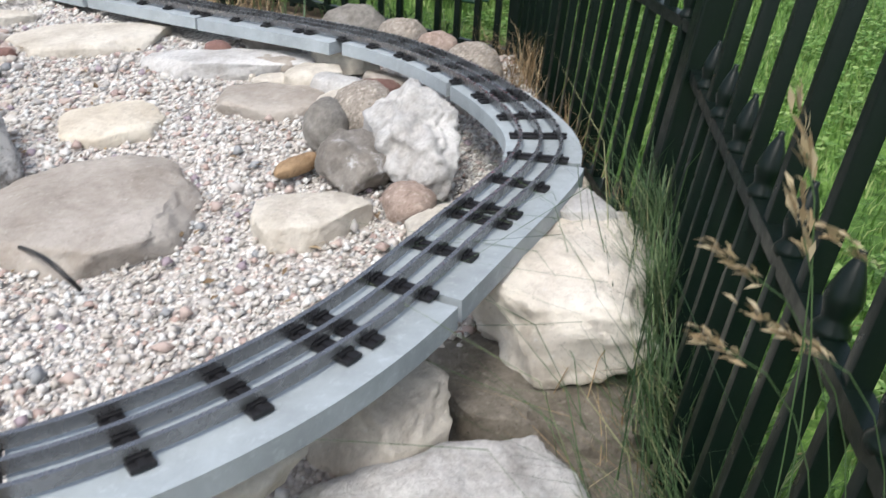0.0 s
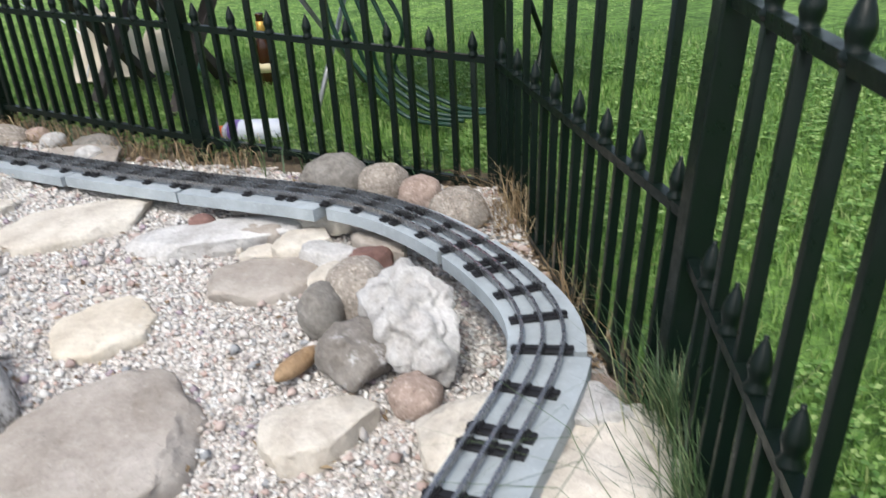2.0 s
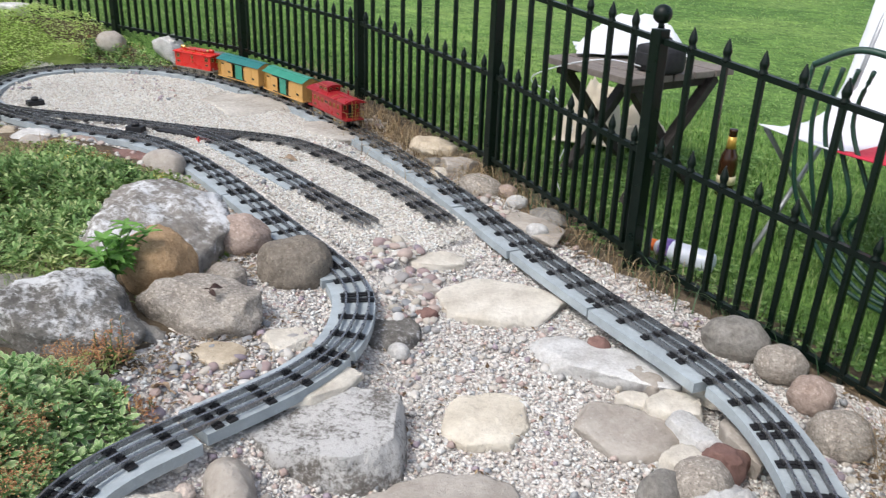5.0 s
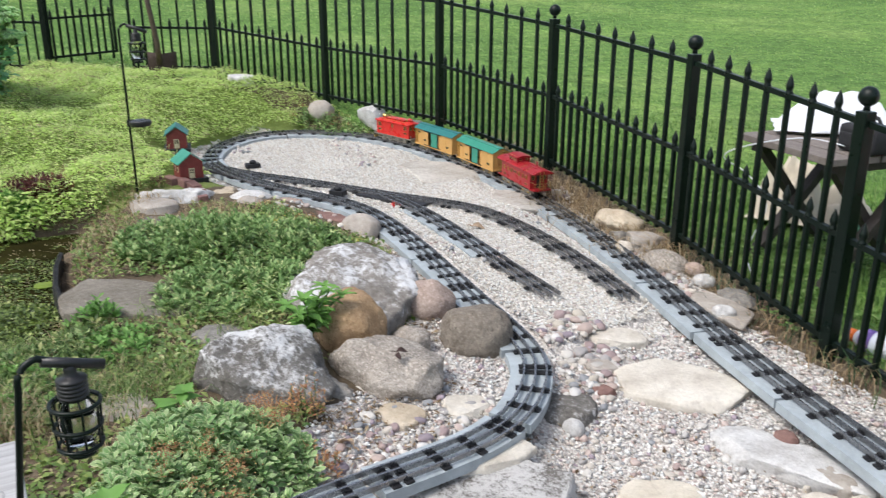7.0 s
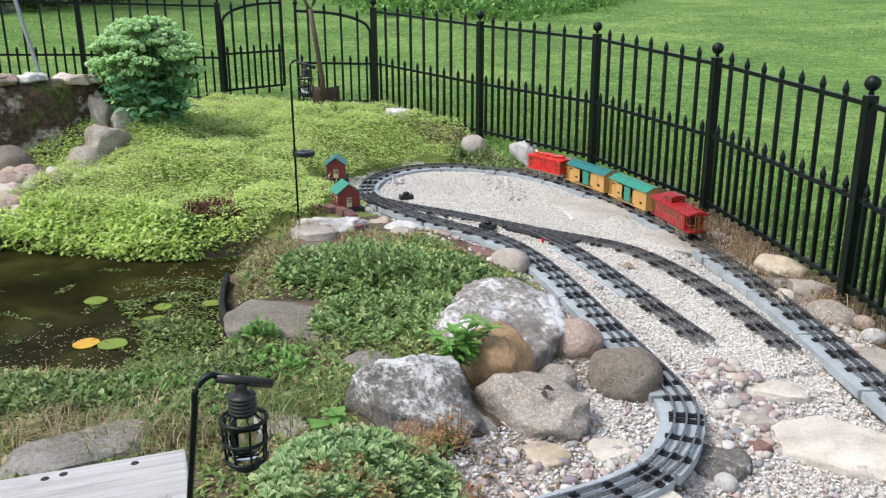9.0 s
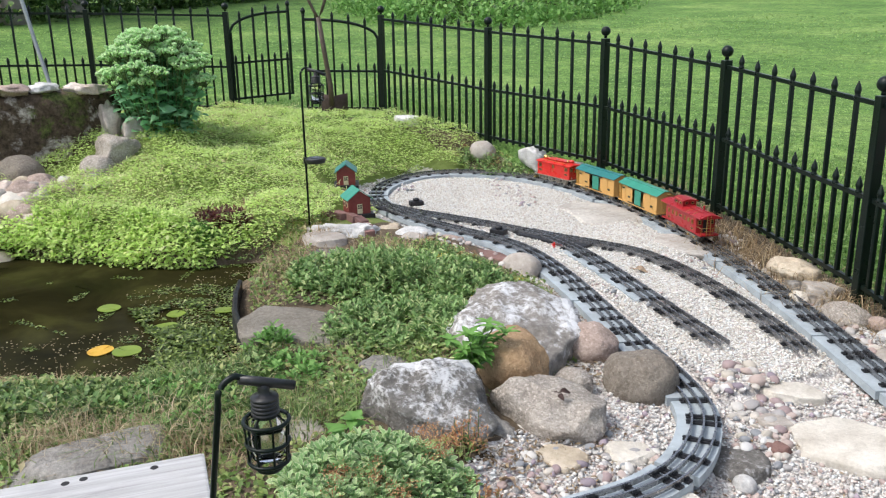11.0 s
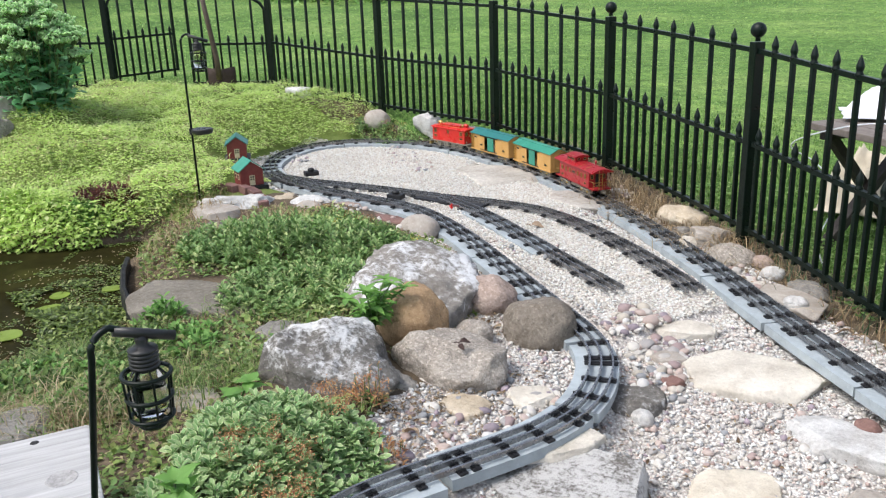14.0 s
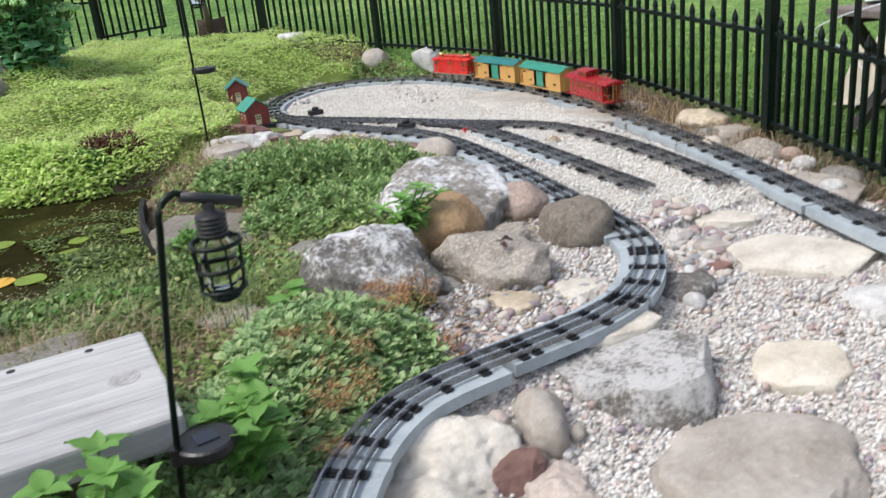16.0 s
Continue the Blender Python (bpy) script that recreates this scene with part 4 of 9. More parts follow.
def engine(m):
    root = empty("toy_locomotive", m, "bright red enamelled electric toy locomotive on grey frame", "toy locomotive", "")
    L, W, z0, z1 = 0.245, 0.041, 0.036, 0.118
    bm = bmesh.new()
    add_box(bm, (-L / 2, -W, z0), (L / 2, W, z1), 0.0015)
    for s in (-1, 1):
        a, b = sorted((s * W, s * (W + 0.001)))
        add_box(bm, (-L / 2 + 0.002, a, z0), (L / 2 - 0.002, b, z0 + 0.004))
        for x in (-0.02, 0.02):
            add_box(bm, (x - 0.0012, a, z0 + 0.004), (x + 0.0012, b, z1 - 0.002))
    part("body", bm, M_RED_E, root, "bright red steel cab")
    bm = bmesh.new()
    e = 0.006
    def sec(x, lift, drop):
        half = W + e
        pts = []
        for k in range(9):
            u = k / 8
            pts.append((-half + 2 * half * u, z1 - 0.001 + lift * (1 - (2 * u - 1) ** 2)))
        pts += [(half, z1 - 0.004), (-half, z1 - 0.004)]
        return x, pts
    loft_roof(bm, [sec(-L / 2 - 0.008, 0.006, 0), sec(-L / 2 + 0.02, 0.012, 0), sec(L / 2 - 0.02, 0.012, 0), sec(L / 2 + 0.008, 0.006, 0)])
    roof = part("roof", bm, M_RED_E, root, "bright red arched roof")
    bm = bmesh.new()
    add_box(bm, (-0.070, -0.022, z1 + 0.006), (0.070, 0.022, z1 + 0.019), 0.004)
    add_box(bm, (-0.074, -0.026, z1 + 0.016), (0.074, 0.026, z1 + 0.0185), 0.001)
    part("monitor", bm, M_RED_E, roof, "red raised roof monitor")
    for s in (-1, 1):
        x = s * 0.098
        bm = bmesh.new()
        m2 = Matrix.Rotation(math.pi / 2, 4, "Y")
        add_lathe(bm, (x - 0.011, 0, z1 + 0.020), [(0.006, 0), (0.0095, 0.003), (0.0095, 0.017), (0.0105, 0.019), (0.0105, 0.022), (0.006, 0.0225)], 16, m2)
        add_box(bm, (x - 0.004, -0.004, z1 + 0.006), (x + 0.004, 0.004, z1 + 0.013))
        part("headlight", bm, M_RED_E if s < 0 else M_BRASS, root, "round headlight", smooth=True)
        bm = bmesh.new()
        x = s * 0.083
        add_lathe(bm, (x, 0.014, z1 + 0.006), [(0.003, 0), (0.003, 0.008), (0.006, 0.010), (0.0065, 0.015), (0.003, 0.019), (0.001, 0.021)], 12)
        part("whistle", bm, M_BRASS, root, "brass whistle", smooth=True)
        bm = bmesh.new()
        for y in (-0.033, 0.033):
            add_tube(bm, [(-0.095, y, z1 + 0.0085), (-0.03, y, z1 + 0.0095), (0.03, y, z1 + 0.0095), (0.095, y, z1 + 0.0085)], 0.0010, 6)
        if s > 0:
            part("roof_rail", bm, M_BRASS, root, "brass roof handrails")
        else:
            bm.free()
    bm = bmesh.new()
    z = z1 + 0.019
    for s in (-1, 1):
        add_tube(bm, [(0.045, s * 0.012, z), (0.075, s * 0.016, z + 0.008), (0.10, s * 0.012, z + 0.003)], 0.0011, 6)
    for x, w, dz in ((0.045, 0.013, 0), (0.075, 0.020, 0.008), (0.10, 0.013, 0.003)):
        add_tube(bm, [(x, -w, z + dz), (x, 0, z + dz + 0.0008), (x, w, z + dz)], 0.0011, 6)
    part("pantograph", bm, M_BRASS, root, "folded brass pantograph")
    for s in (-1, 1):
        for x in (-0.098, 0.098):
            window_part(root, x, s * W, 0.094, 0.020, 0.022, s)
            plate_part(root, x, s * W, 0.064, 0.022, 0.012, s)
        window_part(root, 0.0, s * W, 0.096, 0.014, 0.020, s, panes=(2, 3))
        plate_part(root, 0.0, s * W, 0.070, 0.005, 0.010, s)
        for y in (-0.026, 0.026):
            window_part(root, s * L / 2, y, 0.094, 0.018, 0.020, s, "x")
        bm = bmesh.new()
        a, b = sorted((s * L / 2, s * (L / 2 + 0.0015)))
        add_box(bm, (a, -0.010, z0 + 0.002), (b, 0.010, z0 + 0.056), 0.0004)
        door = part("end_door", bm, M_RED_E, root)
        window_part(door, s * (L / 2 + 0.0015), 0, 0.084, 0.011, 0.014, s, "x", (1, 2))
    bm = bmesh.new()
    Lf = 0.145
    for s in (-1, 1):
        a, b = sorted((s * 0.040, s * 0.044))
        add_box(bm, (-Lf, a, 0.029), (Lf, b, 0.036), 0.0008)
        add_box(bm, (-0.105, a, 0.012), (0.105, b, 0.016), 0.0006)
        for k in range(9):
            x = -0.105 + 0.21 * k / 8
            add_box(bm, (x - 0.003, a, 0.016), (x + 0.003, b, 0.029))
    for s in (-1, 1):
        a, b = sorted((s * (Lf - 0.004), s * Lf))
        add_box(bm, (a, -0.044, 0.018), (b, 0.044, 0.036), 0.001)
    add_box(bm, (-Lf, -0.040, 0.031), (Lf, 0.040, 0.0355))
    part("frame", bm, M_FRAME, root, "olive-grey pierced steel underframe")
    for s in (-1, 1):
        bm = bmesh.new()
        x = s * Lf
        for k in range(9):
            y = -0.034 + 0.068 * k / 8
            add_box(bm, (min(x, x + s * 0.010), y - 0.0018, 0.004), (max(x, x + s * 0.010), y + 0.0018, 0.020))
        add_box(bm, (min(x, x + s * 0.012), -0.038, 0.003), (max(x, x + s * 0.012), 0.038, 0.0065), 0.001)
        part("pilot", bm, M_BRASS if s > 0 else M_FRAME, root, "slatted pilot")
        bm = bmesh.new()
        for y in (-0.036, 0.036):
            add_cyl(bm, (s * 0.135, y, 0.036), (s * 0.135, y, 0.050), 0.0015, 0.002, 8)
            add_ball(bm, (s * 0.135, y, 0.051), 0.003, 1)
        part("flag_post", bm, M_NICKEL, root)
        coupler(root, s * (Lf - 0.005), s)
    bm = bmesh.new()
    add_box(bm, (-0.10, -0.020, 0.010), (0.10, 0.020, 0.031), 0.001)
    mot = part("motor_block", bm, M_BLACK, root)
    for x in (-0.08, -0.03, 0.03, 0.08):
        wheelset(mot, x, 0.020 if abs(x) < 0.05 else 0.014)
    return root


def caboose(m):
    root = empty("toy_caboose", m, "dark red enamelled toy caboose with cupola and end platforms", "toy caboose", "")
    L, W, z0, z1 = 0.255, 0.042, 0.033, 0.112
    bm = bmesh.new()
    add_box(bm, (-L / 2, -W, z0), (L / 2, W, z1), 0.001)
    for s in (-1, 1):
        a, b = sorted((s * W, s * (W + 0.0012)))
        add_box(bm, (-L / 2, a, z0), (L / 2, b, z0 + 0.004))
        add_box(bm, (-L / 2, a, z1 - 0.006), (L / 2, b, z1 - 0.003))
    body = part("body", bm, M_RED_C, root, "dark red steel body")
    e = 0.007

    def arch(x, half, base, lift, th=0.003):
        pts = [(-half + 2 * half * k / 10, base + lift * (1 - (k / 5 - 1) ** 2)) for k in range(11)]
        return x, pts + [(half, base - th), (-half, base - th)]
    bm = bmesh.new()
    loft_roof(bm, [arch(-L / 2 - 0.040, W + e, z1 + 0.002, 0.014), arch(L / 2 + 0.040, W + e, z1 + 0.002, 0.014)])
    roof = part("roof", bm, M_RED_C, root, "dark red arched roof reaching over the platforms")
    bm = bmesh.new()
    cx = 0.045
    add_box(bm, (cx - 0.036, -0.030, z1 + 0.006), (cx + 0.036, 0.030, z1 + 0.036), 0.001)
    cup = part("cupola", bm, M_RED_C, root, "dark red cupola")
    bm = bmesh.new()
    loft_roof(bm, [arch(cx - 0.043, 0.037, z1 + 0.037, 0.009, 0.0025), arch(cx + 0.043, 0.037, z1 + 0.037, 0.009, 0.0025)])
    part("cupola_roof", bm, M_RED_C, cup)
    for s in (-1, 1):
        for x in (cx - 0.018, cx + 0.018):
            window_part(cup, x, s * 0.030, z1 + 0.026, 0.017, 0.011, s, panes=(1, 1))
        for y in (-0.014, 0.014):
            window_part(cup, cx + s * 0.036, y, z1 + 0.027, 0.013, 0.011, s, "x", (1, 1))
        for x in (-0.100, -0.068, -0.036, 0.034, 0.066, 0.100):
            window_part(root, x, s * W, 0.084, 0.013, 0.021, s, panes=(2, 3))
        plate_part(root, 0.0, s * W, 0.084, 0.026, 0.013, s)
        plate_part(root, 0.098, s * W, 0.052, 0.020, 0.010, s)
        plate_part(root, -0.098, s * W, 0.052, 0.020, 0.010, s)
        bm = bmesh.new()
        a, b = sorted((s * L / 2, s * (L / 2 + 0.036)))
        add_box(bm, (a, -W, z0 - 0.002), (b, W, z0 + 0.004), 0.001)
        part("platform", bm, M_RED_C, root, "dark red end platform")
        bm = bmesh.new()
        xe = s * (L / 2 + 0.034)
        for y in (-0.038, -0.013, 0.013, 0.038):
            add_cyl(bm, (xe, y, z0 + 0.003), (xe, y, z0 + 0.034), 0.0011, seg=6)
        for z in (z0 + 0.020, z0 + 0.034):
            add_tube(bm, [(xe, -0.038, z), (xe, 0, z), (xe, 0.038, z)], 0.0012, 6)
        for y in (-0.038, 0.038):
            add_tube(bm, [(xe, y, z0 + 0.034), (s * (L / 2 + 0.016), y, z0 + 0.036), (s * L / 2, y, z0 + 0.034)], 0.0011, 6)
        part("platform_rail", bm, M_BRASS, root, "brass platform railing")
        ladder_part(root, s * (L / 2 + 0.036), 0.008, z0 + 0.002, z1 + 0.012, "x", s, 0.018, 7)
        bm = bmesh.new()
        a, b = sorted((s * L / 2, s * (L / 2 + 0.001)))
        add_box(bm, (a, -0.011, z0 + 0.003), (b, 0.011, z1 - 0.012))
        part("doorway", bm, M_BLACK, root, "dark end doorway")
        for y in (-0.027, 0.027):
            window_part(root, s * L / 2, y, 0.086, 0.014, 0.020, s, "x", (1, 2))
        bm = bmesh.new()
        for y in (-0.017, 0.017):
            pts = [(cx + s * 0.006 - 0.03 * s, y * 1.9, z1 + 0.042), (cx, y * 1.9, z1 + 0.0425), (cx + 0.03 * s, y * 1.9, z1 + 0.042)]
            add_tube(bm, pts, 0.0009, 6)
        for x in (-0.05, -0.10):
            add_tube(bm, [(x, s * 0.012, z1 + 0.0165), (x, s * 0.030, z1 + 0.0125), (x, s * 0.046, z1 + 0.005)], 0.0009, 6)
        part("grab_rail", bm, M_BRASS, root, "brass roof grab rails")
        bm = bmesh.new()
        add_box(bm, (-0.12, s * 0.012 - 0.003, z1 + 0.0155), (cx - 0.044, s * 0.012 + 0.003, z1 + 0.0175))
        part("running_board", bm, M_RED_C, roof)
        truck(root, s * 0.088)
        coupler(root, s * (L / 2 + 0.028), s)
    bm = bmesh.new()
    add_box(bm, (-0.04, -0.030, 0.012), (0.04, 0.030, 0.031), 0.001)
    part("tool_box", bm, M_FRAME, root)
    bm = bmesh.new()
    add_cyl(bm, (-0.078, -0.018, z1 + 0.008), (-0.078, -0.018, z1 + 0.032), 0.0035, seg=10)
    add_cyl(bm, (-0.078, -0.018, z1 + 0.032), (-0.078, -0.018, z1 + 0.036), 0.0055, 0.002, 10)
    part("chimney", bm, M_RED_C, root)
    return root


def car_pose(s):
    """Stands a car's middle on the main track: its trucks lie on the rails."""
    a, b = at_path(main_path, main_s, s - 0.095), at_path(main_path, main_s, s + 0.095)
    return pose((a[0] + b[0]) / 2, (a[1] + b[1]) / 2, RAIL_TOP + 0.0005, 0, 0, math.degrees(math.atan2(b[1] - a[1], b[0] - a[0]))) @ Matrix.Diagonal((1.07, 1.0, 0.90, 1.0))


HEAD = nearest_s(-3.46, 3.24) - 0.075
engine(car_pose(HEAD - 0.166))
boxcar(car_pose(HEAD - 0.546), M_TEAL, M_GREEN, 1, "ochre toy boxcar with teal roof and half-open green door")
boxcar(car_pose(HEAD - 0.942), M_GREEN, M_GREEN, 0.45, "ochre toy boxcar with sea-green roof and green sliding door")
caboose(car_pose(HEAD - 1.340))

# ---- stones ----
def ico(sub):
    bm = bmesh.new()
    bmesh.ops.create_icosphere(bm, subdivisions=sub, radius=1.0)
    v = np.array([x.co[:] for x in bm.verts])
    f = np.array([[q.index for q in x.verts] for x in bm.faces])
    bm.free()
    return v, f


ICO4, ICOM, ICO3 = ico(5), ico(4), ico(3)
OCTA = (np.array([(1, 0, 0), (0, 1, 0), (-1, 0, 0), (0, -1, 0), (0, 0, 1), (0, 0, -1)], float), np.array([(0, 1, 4), (1, 2, 4), (2, 3, 4), (3, 0, 4), (1, 0, 5), (2, 1, 5), (3, 2, 5), (0, 3, 5)]))


def rock_mesh(size, kind, seed, base=None):
    """Vertices of a stone: slab, block or round, with broken facets and a rough skin."""
    v, f = base or ICO4
    rng = np.random.default_rng(seed)
    p = v.copy()
    if kind in ("slab", "oval"):
        e = 0.72 if kind == "slab" else 0.92
        p = np.sign(p) * np.abs(p) ** np.array([e, e, 0.38])
        cuts = [(a, rng.uniform(0.72 if kind == "slab" else 0.88, 0.98)) for a in rng.uniform(0, 2 * math.pi, 9)]
        normals = [(np.array([math.cos(a), math.sin(a), rng.uniform(-0.15, 0.2)]), d) for a, d in cuts]
        ph = rng.uniform(0, 6.28, 4)
        ang = np.arctan2(p[:, 1], p[:, 0])
        p[:, :2] *= (1 + 0.07 * np.sin(2 * ang + ph[0]) + 0.05 * np.sin(3 * ang + ph[1]) + 0.035 * np.sin(5 * ang + ph[2]) + 0.02 * np.sin(9 * ang + ph[3]))[:, None]
    elif kind == "table":
        # a thick slab broken along straight, nearly upright faces, with a flat top
        p = np.sign(p) * np.abs(p) ** np.array([0.55, 0.55, 0.22])
        normals = [(np.array([math.cos(a), math.sin(a), rng.uniform(-0.05, 0.35)]), rng.uniform(0.74, 0.96)) for a in np.arange(7) * 0.9 + rng.uniform(-0.25, 0.25, 7)]
        normals.append((np.array([rng.uniform(-0.12, 0.12), rng.uniform(-0.12, 0.12), 1.0]), 0.86))
    elif kind in ("block", "craggy"):
        p = np.sign(p) * np.abs(p) ** 0.72
        normals = [(rng.normal(size=3), rng.uniform(0.66, 0.95)) for _ in range(16)]
    elif kind == "lumpy":
        p = np.sign(p) * np.abs(p) ** 0.80
        normals = [(rng.normal(size=3), rng.uniform(0.72, 0.98)) for _ in range(12)]
    else:
        p = np.sign(p) * np.abs(p) ** 0.92
        normals = [(rng.normal(size=3), rng.uniform(0.84, 1.0)) for _ in range(9)]
    for n, d in normals:
        n = n / np.linalg.norm(n)
        over = np.maximum(0, p @ n - d)
        p = p - np.outer(over * (0.9 if kind != "round" else 0.6), n)
    half = np.array(size) / 2
    q = p * half
    mean = float(np.mean(half))
    off = Vector(rng.uniform(-50, 50, 3))
    rough = {"slab": 0.08, "oval": 0.07, "block": 0.13, "round": 0.065, "table": 0.07, "craggy": 0.30, "lumpy": 0.11}[kind]
    disp = np.array([noise.fractal(Vector(x) * (1.6 / mean) + off, 1.0, 2.1, 5) for x in q])
    fine = np.array([noise.fractal(Vector(x) * (7.0 / mean) + off, 0.9, 2.2, 3) for x in q])
    lens = np.linalg.norm(q, axis=1)[:, None]
    q = q + (q / np.maximum(lens, 1e-6)) * (disp * rough + fine * rough * 0.30)[:, None] * mean * np.array([1, 1, 0.55 if kind in ("slab", "oval", "table") else 1.0])
    return q, f


def rock(x, y, top, size, turn, mat, kind, seed, label, lean=(0, 0), name="rock", group="stones of the rock garden"):
    q, f = rock_mesh(size, kind, seed, ICOM if x < -2.05 or max(size) < 0.125 else ICO4)
    ob = obj_from(name, q, f, mat, smooth=True)
    ob.matrix_world = pose(x, y, top - size[2] / 2, lean[0], lean[1], turn)
    return tagged(ob, label, "rock", group)


def flag(x, y, top, w, d, t, turn, mat, seed, label, lean=(0, 0), kind="slab"):
    return rock(x, y, top, (w, d, t), turn, mat, kind, seed, label, lean, "flagstone", "flagstones in the gravel")


# flagstones lying in the yard
flag(-0.775, 1.865, -0.030, 0.34, 0.25, 0.05, 22, M_LIME, 1, "pale limestone flagstone lying in the gravel", (0, 0), "oval")
flag(-1.02, 1.965, -0.020, 0.19, 0.12, 0.04, 30, M_LIME, 2, "small pale flagstone beside the track")
flag(-0.43, 1.745, -0.045, 0.40, 0.15, 0.05, 8, M_WHITE, 3, "long cracked whitish flagstone in the gravel")
flag(-0.36, 1.865, -0.012, 0.17, 0.07, 0.045, -22, M_GREY, 4, "thin grey flagstone leaning on the track board", (20, 0))
flag(-0.20, 1.76, -0.03, 0.15, 0.09, 0.05, -25, M_LIME, 41, "pale flagstone under the track board")
flag(-0.575, 1.44, -0.078, 0.20, 0.20, 0.05, 15, M_STEP, 5, "cream limestone stepping stone in the gravel", (0, 0), "oval")
flag(-0.325, 1.545, -0.064, 0.24, 0.18, 0.06, -8, M_GREY, 6, "grey flat stone with a crack")
flag(-0.49, 1.09, -0.085, 0.34, 0.38, 0.07, 35, M_GREY, 7, "large smooth grey flagstone in the gravel")
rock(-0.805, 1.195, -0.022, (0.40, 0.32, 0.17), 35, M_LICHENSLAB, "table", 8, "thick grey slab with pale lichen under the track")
flag(-0.901, 1.256, -0.014, 0.12, 0.25, 0.03, -28, M_LIME, 9, "thin cream slab wedged under the track board", (0, 0), "oval")
flag(-0.175, 1.085, -0.085, 0.18, 0.13, 0.06, 28, M_LIME, 10, "pale flat stone beside the boulders")
rock(-0.040, 1.305, 0.026, (0.135, 0.30, 0.18), 12, M_WHITE, "craggy", 11, "rough white pitted stone standing in the gravel", (0, 8))
rock(-0.125, 1.42, -0.005, (0.115, 0.13, 0.13), 0, M_BOULDER, "round", 12, "round tan-grey boulder leaning on others")
rock(-0.185, 1.37, -0.02, (0.075, 0.11, 0.10), -15, M_DGREY, "round", 13, "dark grey boulder among others")
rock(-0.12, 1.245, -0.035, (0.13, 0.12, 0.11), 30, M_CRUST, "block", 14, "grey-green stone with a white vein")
rock(-0.11, 1.52, -0.02, (0.12, 0.11, 0.10), 50, M_RED, "block", 15, "brown stone wedged behind the boulders")
rock(-0.215, 1.245, -0.075, (0.035, 0.11, 0.03), -35, M_ORANGE, "round", 16, "long reddish-brown pebble in the gravel")
rock(-0.04, 1.14, -0.075, (0.08, 0.09, 0.06), 10, M_PINK, "round", 161, "round tan stone beside the white stone")
rock(0.03, 1.03, -0.055, (0.18, 0.17, 0.10), 10, M_LIME, "block", 162, "pale broken stone beneath the track")
# stones carrying the near curve of the track
rock(0.160, 0.850, -0.022, (0.27, 0.35, 0.15), -14, M_CREAM, "block", 17, "big cream limestone boulder beside the track")
rock(0.02, 0.545, -0.085, (0.27, 0.17, 0.15), 12, M_WHITE, "block", 18, "grey and white rock below the track")
rock(-0.05, 0.655, -0.065, (0.15, 0.13, 0.12), 35, M_LIME, "block", 19, "cream rock under the track board")
rock(-0.22, 0.55, -0.03, (0.24, 0.20, 0.11), 20, M_LIME, "block", 20, "cream limestone rock under the track")
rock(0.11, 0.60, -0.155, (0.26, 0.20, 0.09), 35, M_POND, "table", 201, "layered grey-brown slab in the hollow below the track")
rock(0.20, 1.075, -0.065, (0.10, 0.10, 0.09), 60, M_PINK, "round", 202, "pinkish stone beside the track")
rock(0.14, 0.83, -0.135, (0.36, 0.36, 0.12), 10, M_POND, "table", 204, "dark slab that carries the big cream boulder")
flag(0.165, 0.955, -0.012, 0.13, 0.10, 0.03, -20, M_WHITE, 203, "thin white stone under the track board")
rock(-0.930, 0.772, -0.020, (0.31, 0.215, 0.15), 38, M_CREAM, "block", 21, "cream limestone block beside the track")
rock(-0.835, 0.675, -0.055, (0.22, 0.16, 0.12), 35, M_CREAM, "block", 22, "cream limestone rock in front of the track")
rock(-0.800, 0.858, -0.062, (0.10, 0.13, 0.10), 30, M_RED, "block", 23, "maroon stone between cream rocks")
rock(-0.712, 0.848, -0.068, (0.18, 0.11, 0.09), -25, M_PALEPINK, "block", 24, "pale pink pitted stone in the gravel")
rock(-0.838, 0.962, -0.020, (0.160, 0.090, 0.12), -32, M_GREY, "round", 25, "egg-shaped grey boulder beside the slab", (0, 8))
for x, y, w, mat, tone in ((-0.945, 0.945, 0.034, M_WHITE, "white"), (-0.975, 0.940, 0.024, M_PALEPINK, "pale"), (-0.893, 0.905, 0.040, M_PALEPINK, "pale pink"), (-0.858, 0.912, 0.030, M_DGREY, "dark grey"), (-0.779, 0.985, 0.030, M_GREY, "grey"), (-0.765, 0.940, 0.022, M_WHITE, "white")):
    rock(x, y, h1(x, y) + w * 0.75, (w, w * 1.25, w * 0.95), 40, mat, "round", 230 + int(1000 * w), "%s river pebble beside the egg-shaped boulder" % tone, (0, 0), "pebble", "pebbles beside the boulders")
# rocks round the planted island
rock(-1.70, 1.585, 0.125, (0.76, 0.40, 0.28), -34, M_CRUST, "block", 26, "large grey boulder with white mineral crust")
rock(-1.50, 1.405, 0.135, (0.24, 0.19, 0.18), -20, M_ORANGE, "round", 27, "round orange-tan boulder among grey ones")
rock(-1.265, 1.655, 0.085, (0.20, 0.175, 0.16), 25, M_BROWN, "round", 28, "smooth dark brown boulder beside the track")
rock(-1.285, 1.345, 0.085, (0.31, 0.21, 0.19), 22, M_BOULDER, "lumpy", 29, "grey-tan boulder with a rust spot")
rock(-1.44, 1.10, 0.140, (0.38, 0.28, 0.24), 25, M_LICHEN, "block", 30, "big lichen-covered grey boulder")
rock(-1.31, 1.17, 0.04, (0.20, 0.18, 0.16), 50, M_DGREY, "block", 301, "dark grey boulder behind the shrub")
rock(-1.51, 1.71, 0.075, (0.18, 0.15, 0.13), 10, M_PINK, "round", 31, "pinkish round boulder beside the track")
rock(-1.36, 1.50, 0.045, (0.11, 0.10, 0.09), 10, M_BOULDER, "round", 32, "small grey boulder between larger ones")
